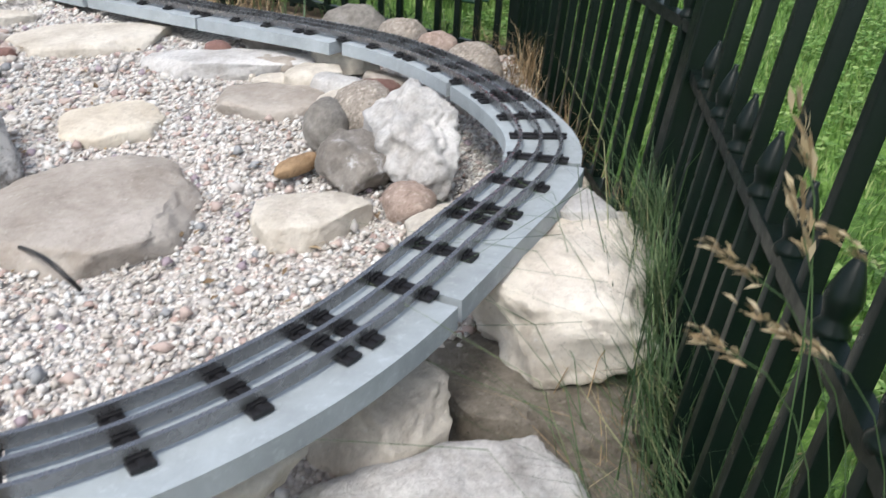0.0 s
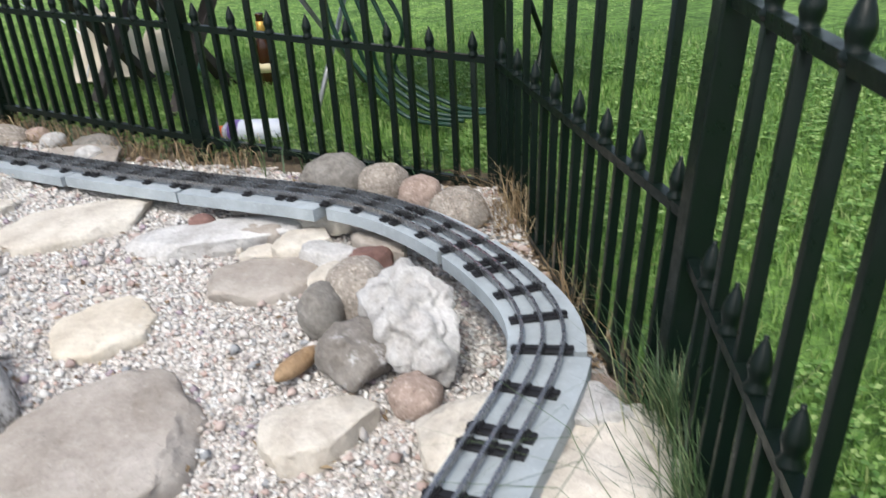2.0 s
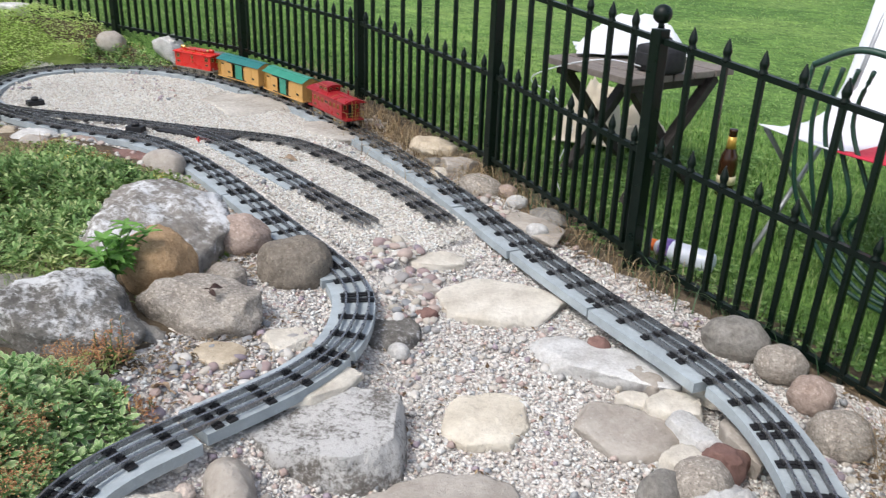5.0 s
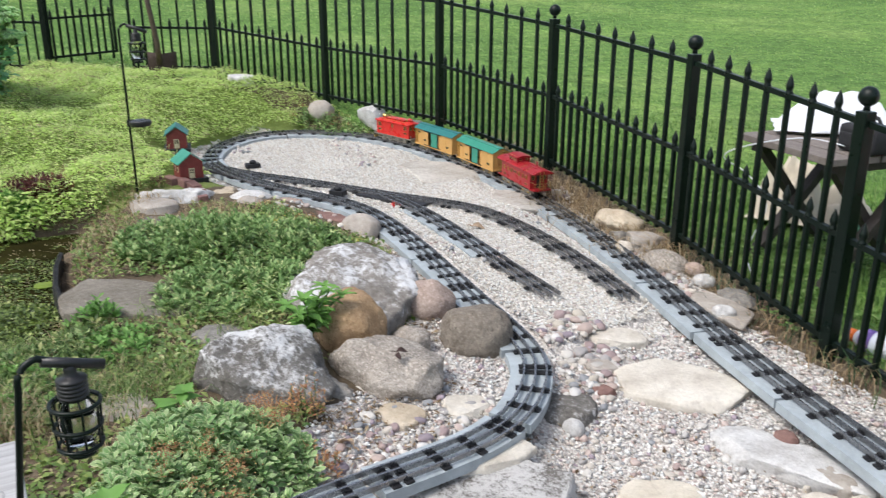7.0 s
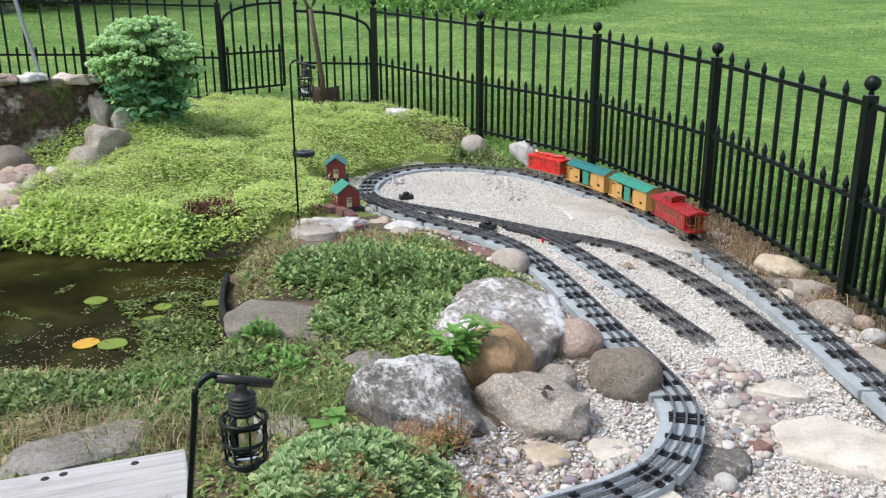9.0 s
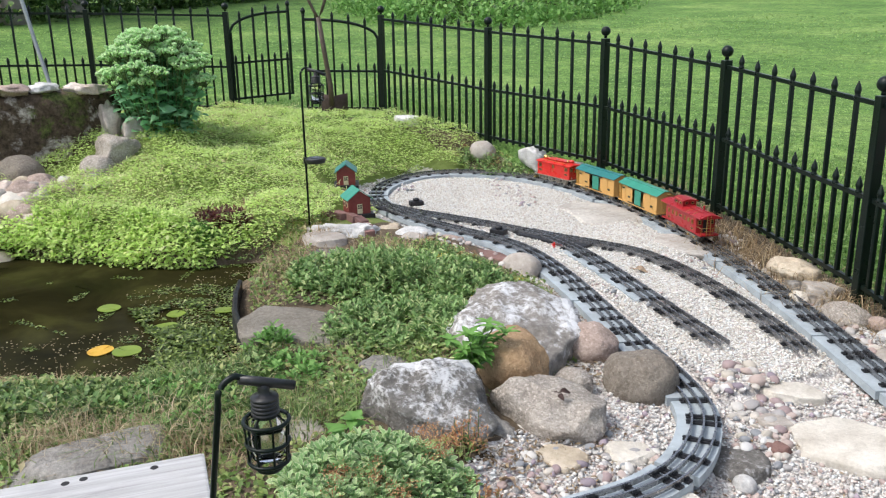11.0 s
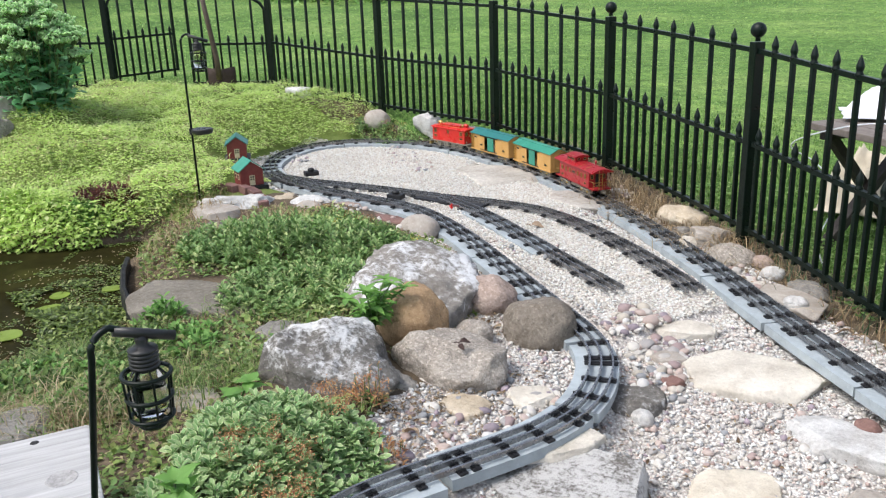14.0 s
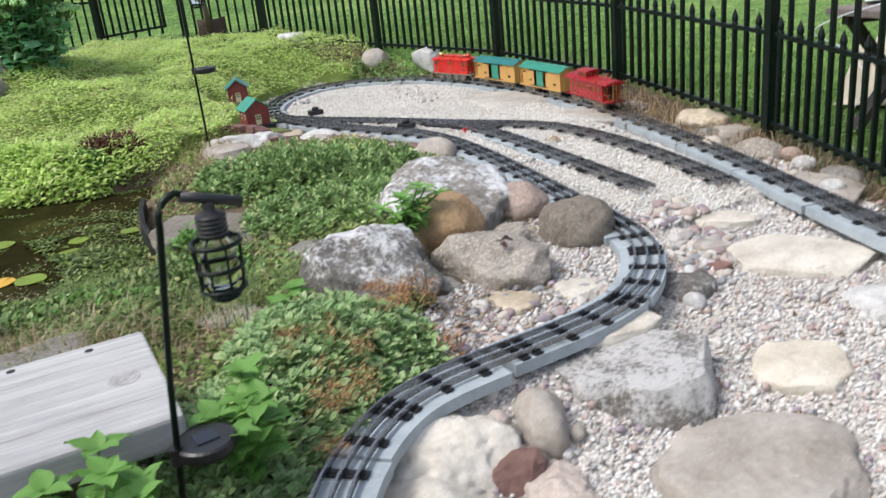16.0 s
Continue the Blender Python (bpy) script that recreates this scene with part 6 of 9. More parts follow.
M_STRAW = leaf_mat("dry_straw", [(0.0, (0.20, 0.13, 0.07)), (0.6, (0.36, 0.26, 0.15)), (1.0, (0.55, 0.45, 0.30))], 0.2)
M_FEATHER = leaf_mat("feathery_stems", [(0.0, (0.42, 0.58, 0.20)), (0.5, (0.60, 0.74, 0.29)), (1.0, (0.74, 0.80, 0.44))], 0.3)
M_SEED = leaf_mat("pale_seed_straw", [(0.0, (0.30, 0.225, 0.135)), (0.6, (0.45, 0.36, 0.23)), (1.0, (0.62, 0.53, 0.38))], 0.3)
M_YELLOW = leaf_mat("yellow_flowers", [(0.0, (0.5, 0.38, 0.03)), (1.0, (0.66, 0.52, 0.06))], 0.1)
M_STEM = plain("green_stem", (0.10, 0.16, 0.05), 0.6)


def leaves(pos, direction, length, width, fold, rng):
    """Leaves as four-cornered blades with a crease: arrays of vertices and faces. direction is where each one points."""
    n = len(pos)
    d = direction / np.linalg.norm(direction, axis=1)[:, None]
    up = np.tile(np.array([0.0, 0.0, 1.0]), (n, 1)) + rng.normal(0, 0.3, (n, 3))
    side = np.cross(d, up)
    side /= np.maximum(np.linalg.norm(side, axis=1)[:, None], 1e-6)
    nor = np.cross(side, d)
    L, Wd = np.broadcast_to(length, n)[:, None], np.broadcast_to(width, n)[:, None]
    mid = pos + d * L * 0.55 + nor * L * fold * 0.6
    tip = pos + d * L - nor * L * fold * 0.5
    low = pos + d * L * 0.02
    v = np.stack([low, mid + side * Wd / 2, tip, mid - side * Wd / 2, mid - nor * Wd * 0.16], 1).reshape(-1, 3)
    f = np.array([[0, 1, 4], [1, 2, 4], [2, 3, 4], [3, 0, 4]])
    f = (f[None] + (np.arange(n) * 5)[:, None, None]).reshape(-1, 3)
    return v, f


def round_leaves(pos, direction, length, width, fold, rng):
    """Spoon-shaped leaves, widest past the middle, cupped along a midrib. Fifteen vertices each: rows of left edge, midrib, right edge."""
    n = len(pos)
    d = direction / np.linalg.norm(direction, axis=1)[:, None]
    up = np.tile(np.array([0.0, 0.0, 1.0]), (n, 1)) + rng.normal(0, 0.25, (n, 3))
    side = np.cross(d, up)
    side /= np.maximum(np.linalg.norm(side, axis=1)[:, None], 1e-6)
    nor = np.cross(side, d)
    L, Wd = np.broadcast_to(length, n)[:, None], np.broadcast_to(width, n)[:, None]
    rows = []
    for u, w in ((0.0, 0.12), (0.32, 0.62), (0.62, 1.0), (0.86, 0.74), (1.0, 0.10)):
        c = pos + d * L * u + nor * L * fold * (1.4 * u - 1.9 * u * u)
        rows += [c + side * Wd * w / 2 + nor * Wd * 0.14 * w, c, c - side * Wd * w / 2 + nor * Wd * 0.14 * w]
    v = np.stack(rows, 1).reshape(-1, 3)
    f = []
    for k in range(4):
        for e in (0, 1):
            i = 3 * k + e
            f += [[i, i + 1, i + 4], [i, i + 4, i + 3]]
    f = np.array(f)
    return v, (f[None] + (np.arange(n) * 15)[:, None, None]).reshape(-1, 3)


def blades(x, y, z, hgt, width, lean, rng):
    """Grass blades: bent strips of three triangles."""
    n = len(x)
    a = rng.uniform(0, 2 * math.pi, n)
    dx, dy = np.cos(a), np.sin(a)
    ln = np.broadcast_to(lean, n) * rng.uniform(0.3, 1.5, n)
    h = np.broadcast_to(hgt, n) * rng.uniform(0.6, 1.25, n)
    w = np.broadcast_to(width, n) * rng.uniform(0.7, 1.3, n)
    sx, sy = -dy * w / 2, dx * w / 2
    zero = np.zeros(n)
    base = np.stack([x, y, z], 1)
    side = np.stack([sx, sy, zero], 1)
    mid = base + np.stack([dx * ln * h * 0.3, dy * ln * h * 0.3, h * 0.6], 1)
    tip = base + np.stack([dx * ln * h, dy * ln * h, h * (1.0 - 0.25 * np.minimum(ln, 1.2))], 1)
    v = np.stack([base - side, base + side, mid + side * 0.75, mid - side * 0.75, tip], 1).reshape(-1, 3)
    f = np.array([[0, 1, 2], [0, 2, 3], [3, 2, 4]])
    return v, (f[None] + (np.arange(n) * 5)[:, None, None]).reshape(-1, 3)


def scatter(rng, n, poly, test=None):
    p = np.array(poly)
    a, b = p.min(0), p.max(0)
    x, y = rng.uniform(a[0], b[0], n * 4), rng.uniform(a[1], b[1], n * 4)
    ok = inside(poly, x, y)
    if test is not None:
        ok &= test(x, y)
    return x[ok][:n], y[ok][:n]


def lump(x, y, f=4.0):
    return 0.5 + 0.25 * (np.sin(x * f + 1.7 * np.sin(y * f * 0.7)) + np.sin(y * f * 1.3 + 1.3 * np.sin(x * f * 0.9 + 2)))


def free_ground(x, y):
    ok = ~inside(POND, x, y) & ~inside(GRAVEL, x, y) & inside(GARDEN, x, y)
    for cx, cy, r in BARE:
        ok &= np.hypot(x - cx, y - cy) > r
    return ok


BARE = [(-2.19, 1.12, 0.17), (-2.30, 1.06, 0.12), (-2.05, 1.2, 0.12), (-1.72, 1.67, 0.2), (-1.50, 1.4, 0.12), (-1.28, 1.34, 0.14), (-1.44, 1.1, 0.18), (-2.98, 1.76, 0.14), (-2.72, 1.56, 0.12), (-1.57, 0.8, 0.09), (-1.74, 1.15, 0.07), (-1.31, 1.17, 0.1), (-3.14, 1.93, 0.14), (-3.64, 2.15, 0.17), (-2.9, 1.62, 0.12), (-4.42, 1.16, 0.07), (-4.35, 0.85, 0.14), (-4.22, 0.68, 0.14), (-4.30, 0.52, 0.13), (-4.08, 0.55, 0.11), (-4.50, 1.27, 0.13), (-4.67, 1.42, 0.08), (-1.75, 0.38, 0.10),
        (-2.80, 1.985, 0.13), (-2.70, 2.085, 0.10), (-2.50, 2.055, 0.11), (-2.36, 2.055, 0.12), (-2.21, 2.06, 0.11), (-2.745, 1.945, 0.09), (-2.95, 1.95, 0.12), (-2.88, 1.86, 0.10)]


def cushions(poly, count, lo, hi, tall, seed):
    """Cushions of growth: centre, radius and height of each."""
    rng = np.random.default_rng(seed)
    x, y = scatter(rng, count, poly, free_ground)
    r = rng.uniform(lo, hi, len(x))
    return x, y, r, tall * r / hi * rng.uniform(0.5, 1.2, len(x))


def cushion_height(field, x, y):
    z = np.zeros(len(x))
    for cx, cy, r, h in zip(*field):
        z = np.maximum(z, h * np.sqrt(np.clip(1 - ((x - cx) ** 2 + (y - cy) ** 2) / r ** 2, 0, 1)))
    return z


def cover(name, n, poly, mat, size, thick, seed, label, test=None, field=None, slim=0.5, rise=0.75):
    rng = np.random.default_rng(seed)
    x, y = scatter(rng, n, poly, (lambda a, b: free_ground(a, b) & test(a, b)) if test else free_ground)
    z = height(x, y) + thick * lump(x, y, 6.0) * rng.uniform(0.15, 1.0, len(x))
    if field:
        lift = cushion_height(field, x, y)
        ok = (lift > 0.02) | (rng.random(len(x)) < 0.65)
        x, y = x[ok], y[ok]
        bank = np.where((x > -4.35) & (x < -3.75) & (y > 2.2) & (y < 3.4), -0.012, 0.0)
        z = height(x, y) + bank + cushion_height(field, x, y) * rng.uniform(0.72, 1.0, len(x)) + thick * 0.4 * rng.random(len(x))
    d = np.stack([rng.normal(size=len(x)), rng.normal(size=len(x)), rng.uniform(-0.1, rise, len(x))], 1)
    s = size * rng.uniform(0.6, 1.4, len(x))
    v, f = leaves(np.stack([x, y, z], 1), d, s, s * slim, 0.2, rng)
    return big_mesh(name, v, f, mat, label, "plants")


MOUND = [(-3.05, 2.1), (-3.1, 1.45), (-3.2, 1.1), (-3.6, 0.75), (-3.95, 0.45), (-4.2, 0.1), (-6.4, 0.3), (-6.3, 1.7), (-5.8, 2.5), (-5.0, 3.2), (-3.95, 3.35), (-3.4, 3.42), (-3.8, 3.05), (-3.8, 2.3)]
ISLAND = [(-1.15, 0.3), (-1.12, 0.95), (-1.25, 1.2), (-1.4, 1.5), (-1.55, 1.75), (-2.0, 1.98), (-2.5, 2.1), (-3.1, 2.03), (-3.35, 1.75), (-3.2, 1.3), (-2.9, 1.3), (-2.3, 1.0), (-2.3, 0.6), (-2.6, 0.1), (-2.4, -0.6), (-1.0, -0.6)]
PUFFS = cushions(MOUND, 560, 0.05, 0.18, 0.075, 20)
cover("ground_cover", 84000, MOUND, M_COVER, 0.0195, 0.040, 21, "bright yellow-green creeping ground cover on the mound", field=PUFFS, slim=0.42, rise=0.3)
cover("ground_cover", 22000, MOUND, M_FEATHER, 0.034, 0.055, 22, "pale feathery sprigs over the ground cover", field=PUFFS, slim=0.10)
cover("ground_cover", 9000, MOUND, M_SEED, 0.030, 0.060, 26, "dry tan stalks in the ground cover", lambda x, y: lump(x, y, 2.9) + 0.3 * lump(x, y, 9.0) > 0.62, field=PUFFS, slim=0.09)
cover("ground_cover", 7000, MOUND, M_COVER2, 0.022, 0.060, 25, "olive and tan undergrowth in the ground cover", lambda x, y: lump(x, y, 3.7) * lump(x, y, 8.0) > 0.38, field=PUFFS)
cover("ground_cover", 22000, ISLAND, M_COVER2, 0.020, 0.035, 23, "low olive-green weeds round the pond")
cover("ground_cover", 4500, ISLAND, M_SEDUM, 0.020, 0.040, 24, "yellow-green creeping plants round the pond", lambda x, y: lump(x, y, 5.0) > 0.5)


cover("ground_cover", 2600, [(-2.24, 0.3), (-2.08, 0.65), (-2.06, 0.93), (-1.94, 0.92), (-1.96, 0.6), (-2.10, 0.22)], M_SEDUM, 0.024, 0.045, 29, "dark green leafy plants along the near bank")


M_BANKLEAF = leaf_mat("bank_leaves", [(0.0, (0.045, 0.09, 0.022)), (0.5, (0.10, 0.17, 0.045)), (0.85, (0.21, 0.30, 0.09)), (1.0, (0.40, 0.42, 0.18))], 0.25)
cover("bank_plants", 5000, [(-2.36, 0.15), (-2.22, 0.50), (-2.13, 0.72), (-2.14, 1.0), (-2.02, 0.98), (-1.90, 0.75), (-1.93, 0.5), (-2.1, 0.15)], M_BANKLEAF, 0.022, 0.055, 34, "leafy yellow-green plants along the pond's near bank", slim=0.45, rise=1.2)
cover("bank_plants", 2600, [(-2.0, 0.3), (-1.95, 0.9), (-1.62, 1.02), (-1.55, 0.72), (-1.8, 0.3)], M_BANKLEAF, 0.022, 0.06, 35, "leafy weeds between the pond and the sedum", lambda x, y: lump(x, y, 8.0) > 0.45, slim=0.45, rise=1.0)


def dry_litter():
    rng = np.random.default_rng(31)
    x, y = scatter(rng, 7000, ISLAND, lambda a, b: free_ground(a, b) & (lump(a, b, 4.3) < 0.55))
    v, f = blades(x, y, height(x, y), 0.035, 0.0022, 1.6, rng)
    return big_mesh("dry_grass", v, f, M_STRAW, "dry grass and straw between the plants", "plants")


dry_litter()


def track_litter():
    """Crumbs of bark, dead leaves and straw lying in the gravel."""
    rng = np.random.default_rng(28)
    strips = [([(-1.25, 1.62), (-1.7, 2.0), (-2.15, 2.18), (-2.0, 2.0), (-1.6, 1.74), (-1.4, 1.5)], 1500),
              ([(-0.3, 2.02), (-1.2, 2.5), (-2.1, 3.0), (-3.0, 3.28), (-3.0, 3.34), (-2.1, 3.07), (-1.25, 2.62), (-0.55, 2.2), (0.1, 1.98), (0.0, 1.9)], 3600),
              ([(-1.1, 0.95), (-0.95, 1.1), (-1.12, 1.5), (-1.28, 1.3)], 420), ([(-1.26, 1.05), (-1.16, 1.05), (-1.14, 1.20), (-1.20, 1.22)], 150), ([(0.2, 1.0), (0.28, 1.1), (0.2, 1.9), (0.05, 1.8), (0.18, 1.5)], 700),
              ([(0.02, 0.42), (0.30, 0.42), (0.32, 0.85), (0.22, 1.0), (0.08, 0.8)], 1100), ([(-0.9, 0.95), (-0.1, 0.85), (0.0, 1.5), (-0.8, 1.95), (-1.0, 1.8)], 420)]
    for poly, n in strips:
        x, y = scatter(rng, n, poly)
        k = len(x)
        d = np.stack([rng.normal(size=k), rng.normal(size=k), rng.normal(0, 0.15, k)], 1)
        s = rng.uniform(0.006, 0.022, k)
        v, f = leaves(np.stack([x, y, height(x, y) + rng.uniform(0.006, 0.013, k)], 1), d, s, s * rng.uniform(0.12, 0.5, k), 0.12, rng)
        big_mesh("leaf_litter", v, f, M_LITTER, "brown leaf litter and bark crumbs on the gravel", "litter")


M_LITTER = leaf_mat("brown_litter", [(0.0, (0.10, 0.065, 0.04)), (0.5, (0.22, 0.155, 0.095)), (1.0, (0.40, 0.31, 0.20))], 0.1, 0.8)
track_litter()


def shrub(name, cx, cy, rx, ry, turn, hgt, rosettes, leaf, mat, seed, label, per=9, extra=None):
    """A low bushy plant: rosettes of leaves over a dome, on short stems."""
    rng = np.random.default_rng(seed)
    a = radians(turn)
    u, t = np.sqrt(rng.random(rosettes)), rng.uniform(0, 2 * math.pi, rosettes)
    px, py = u * rx * np.cos(t), u * ry * np.sin(t)
    x, y = cx + px * math.cos(a) - py * math.sin(a), cy + px * math.sin(a) + py * math.cos(a)
    g = height(x, y)
    top = hgt * (1 - 0.65 * u ** 2.5) * rng.uniform(0.55, 1.08, rosettes) * (0.7 + 0.6 * lump(x, y, 14.0))
    pos, dr, ln = [], [], []
    ga = np.arange(per) * 2.4
    whorl = rng.uniform(0, 6.28, rosettes)
    for k in range(per):
        lev = k / per
        drop = (0.45 if mat is M_VARIEG else 0.75) * (1 - lev)
        ang = ga[k] + (whorl + rng.normal(0, 0.25, rosettes) if mat is M_VARIEG else rng.uniform(0, 6.28, rosettes))
        pos.append(np.stack([x, y, g + top * (1 - drop)], 1))
        dr.append(np.stack([np.cos(ang), np.sin(ang), 0.30 + 0.9 * lev + rng.normal(0, 0.25, rosettes)], 1))
        ln.append(leaf * (1.1 - 0.5 * lev) * rng.uniform(0.75, 1.25, rosettes))
    ln = np.concatenate(ln)
    v, f = round_leaves(np.concatenate(pos), np.concatenate(dr), ln, ln * (0.42 if mat is M_VARIEG else 0.36), 0.20, rng)
    root = empty(name, Matrix(), label, "plant", "low plants of the island")
    o = big_mesh("foliage", v, f, mat, "", "")
    o.data.polygons.foreach_set("use_smooth", np.ones(len(f), dtype=bool))
    if mat is M_VARIEG:
        rim = o.data.attributes.new("rim", "FLOAT", "POINT")
        rim.data.foreach_set("value", np.tile(np.array([0.4, 0.0, 0.4] + [1.0, 0.0, 1.0] * 3 + [1.0, 0.9, 1.0], dtype=np.float32), len(v) // 15))
    o.parent = root
    o["kind"] = "stuff"
    bm = bmesh.new()
    for k in range(0, rosettes, 3):
        add_cyl(bm, (x[k], y[k], g[k] - 0.01), (x[k], y[k], g[k] + top[k]), 0.0016, 0.001, 4, False)
    part("stem", bm, M_STEM, root)["kind"] = "stuff"
    if extra:
        emat, ename, count, esize = extra
        if isinstance(count, list):
            # sprays of several heads at the places named
            at = np.repeat(np.array(count), 7, 0) + rng.normal(0, 0.017, (7 * len(count), 2))
            count = len(at)
            spots = np.stack([at[:, 0], at[:, 1], height(at[:, 0], at[:, 1]) + hgt * 0.9 + rng.uniform(0, 0.025, count)], 1)
        else:
            k = rng.integers(0, rosettes, count)
            spots = np.stack([x[k], y[k], g[k] + top[k] + leaf * 0.5], 1)
        c = 34
        base = np.repeat(spots, c, 0) + rng.normal(0, 1, (count * c, 3)) * np.array([esize, esize, esize * 0.45])
        d = rng.normal(size=(count * c, 3)) + np.array([0, 0, 0.8])
        v, f = leaves(base, d, esize * 0.45, esize * 0.28, 0.2, rng)
        o = big_mesh(ename, v, f, emat, "", "")
        o["kind"] = "stuff"
        o.parent = root
    return root


shrub("sedum_plant", -2.25, 1.56, 0.43, 0.21, 35, 0.11, 560, 0.030, M_SEDUM, 41, "dark green leafy sedum spreading beside the crusted boulder", 13, (M_YELLOW, "yellow_flower", 3, 0.012))
shrub("sedum_plant", -1.93, 1.36, 0.28, 0.19, 30, 0.075, 300, 0.027, M_SEDUM, 42, "green sedum growing between the boulders", 12)
shrub("sedum_plant", -1.20, 0.80, 0.20, 0.15, 50, 0.085, 380, 0.028, M_VARIEG, 43, "variegated sedum with pale-edged leaves and rusty heads", 10, (M_RUST, "seed_head", [(-1.232, 0.935), (-1.19, 0.945), (-1.165, 0.925), (-1.146, 0.769), (-1.10, 0.79)], 0.010))
shrub("sedum_plant", -1.12, 0.60, 0.18, 0.13, 80, 0.075, 270, 0.028, M_VARIEG, 44, "variegated sedum beside the track and timber", 10, (M_RUST, "seed_head", [(-1.071, 0.697), (-1.042, 0.65), (-1.044, 0.745), (-1.18, 0.69), (-1.02, 0.70)], 0.010))
shrub("sedum_plant", -1.04, 0.46, 0.13, 0.10, 20, 0.07, 140, 0.028, M_VARIEG, 45, "variegated sedum behind the lantern stake", 10, (M_RUST, "seed_head", [(-0.965, 0.60)], 0.009))
shrub("sedum_plant", -1.09, 0.97, 0.06, 0.05, 0, 0.075, 20, 0.012, M_RUST, 46, "rusty brown dried plant at the gravel's edge", 14)
shrub("sedum_plant", -1.245, 1.07, 0.045, 0.045, 0, 0.12, 20, 0.012, M_RUST, 47, "reddish dried plant beside the lichen boulder", 14)
shrub("creeping_plant", -2.44, 1.90, 0.16, 0.06, 5, 0.05, 70, 0.020, M_SEDUM, 48, "green and reddish creeping plant at the track's edge", 8, (M_RUST, "seed_head", 10, 0.012))
shrub("purple_plant", -3.36, 1.36, 0.14, 0.09, 40, 0.09, 90, 0.032, M_PURPLE, 49, "purple-leaved plant hanging over the pond")
shrub("bright_plant", -3.55, 1.12, 0.16, 0.09, 45, 0.09, 110, 0.036, M_COVER, 50, "bright lime-green plant at the water's edge")
shrub("bright_plant", -3.30, 1.24, 0.10, 0.06, 45, 0.07, 70, 0.032, M_BROAD, 51, "green plant at the water's edge")
shrub("bright_plant", -3.85, 0.80, 0.20, 0.12, 45, 0.10, 120, 0.038, M_COVER, 52, "lime-green plant overhanging the pond")
shrub("creeping_plant", -3.75, 3.22, 0.30, 0.12, 10, 0.08, 110, 0.034, M_SEDUM, 53, "low plant with red flowers by the fence", 8, (M_RUST, "red_flower", 16, 0.012))
shrub("weed", -2.12, 0.985, 0.065, 0.06, 30, 0.06, 28, 0.032, M_BROAD, 54, "leafy weed at the pond's edge")
shrub("weed", -1.88, 0.96, 0.12, 0.09, 0, 0.06, 40, 0.030, M_BROAD, 55, "leafy weed between stones")
shrub("weed", -1.90, 0.62, 0.22, 0.15, 30, 0.06, 90, 0.030, M_BROAD, 56, "leafy weeds by the pond")


def broad_weed(x, y, z, stems, hgt, leaf, seed, label, slim=0.66, spread=0.9):
    """A leafy weed: bent stems with pairs of large pointed leaves."""
    rng = np.random.default_rng(seed)
    root = empty("leafy_weed", Matrix(), label, "plant", "leafy weeds")
    bm = bmesh.new()
    pos, dr, ln = [], [], []
    for _ in range(stems):
        a, l = rng.uniform(0, 6.28), rng.uniform(0.2, 0.7)
        h = hgt * rng.uniform(0.6, 1.1)
        pts = [(x + math.cos(a) * l * h * u * u * spread, y + math.sin(a) * l * h * u * u * spread, z + h * u * (1 - 0.15 * u)) for u in np.linspace(0, 1, 6)]
        add_tube(bm, pts, 0.0022, 5)
        for i in range(2, 6):
            k = 2 if i < 5 else 5
            for j in range(k):
                b = a + i * 1.57 + j * 6.283 / k + rng.normal(0, 0.2)
                pos.append(pts[i])
                dr.append((math.cos(b), math.sin(b), rng.uniform(-0.1, 0.5)))
                ln.append(leaf * rng.uniform(0.7, 1.15) * (0.75 if i == 5 else 1.0))
    part("stems", bm, M_STEM, root)
    for p, d, l in zip(pos, dr, ln):
        bm = bmesh.new()
        d = Vector(d).normalized()
        s = d.cross(Vector((0, 0, 1))).normalized()
        up = s.cross(d)
        rows = []
        droop = rng.uniform(0.15, 0.55)
        for u, w in ((0, 0.03), (0.08, 0.22), (0.18, 0.40), (0.30, 0.50), (0.42, 0.51), (0.54, 0.45), (0.66, 0.35), (0.78, 0.23), (0.90, 0.10), (1.0, 0.005)):
            c = Vector(p) + d * (l * u) + up * (l * (0.30 * u - droop * u * u)) + s * (l * 0.02 * math.sin(5 * u))
            w *= 1 + 0.05 * math.sin(u * 40)
            rows.append([bm.verts.new(c + s * (l * slim * w * e) + up * (l * 0.10 * (abs(e) - 0.35 * e * e) + 0.012 * l * math.sin(u * 26) * abs(e))) for e in (-1, -0.5, 0, 0.5, 1)])
        for q, r in zip(rows, rows[1:]):
            for k in range(4):
                bm.faces.new((q[k], q[k + 1], r[k + 1], r[k]))
        part("leaf", bm, M_BROAD, root, smooth=True)
    return root


broad_weed(-0.995, 0.485, -0.01, 10, 0.20, 0.056, 61, "fresh green broad-leaved weed beside the lantern stake", spread=0.55)
broad_weed(-0.960, 0.235, -0.06, 10, 0.26, 0.056, 62, "fresh green broad-leaved weed before the timber", spread=0.35)
broad_weed(-0.915, 0.262, -0.06, 9, 0.24, 0.054, 65, "fresh green broad-leaved weed at the timber's side", spread=0.35)
broad_weed(-1.49, 1.27, 0.03, 9, 0.165, 0.058, 63, "green cut-leaved weed over the orange boulder", 0.40)
broad_weed(-1.37, 0.80, 0.02, 2, 0.11, 0.052, 64, "broad light green leaf plant beside the sedum")


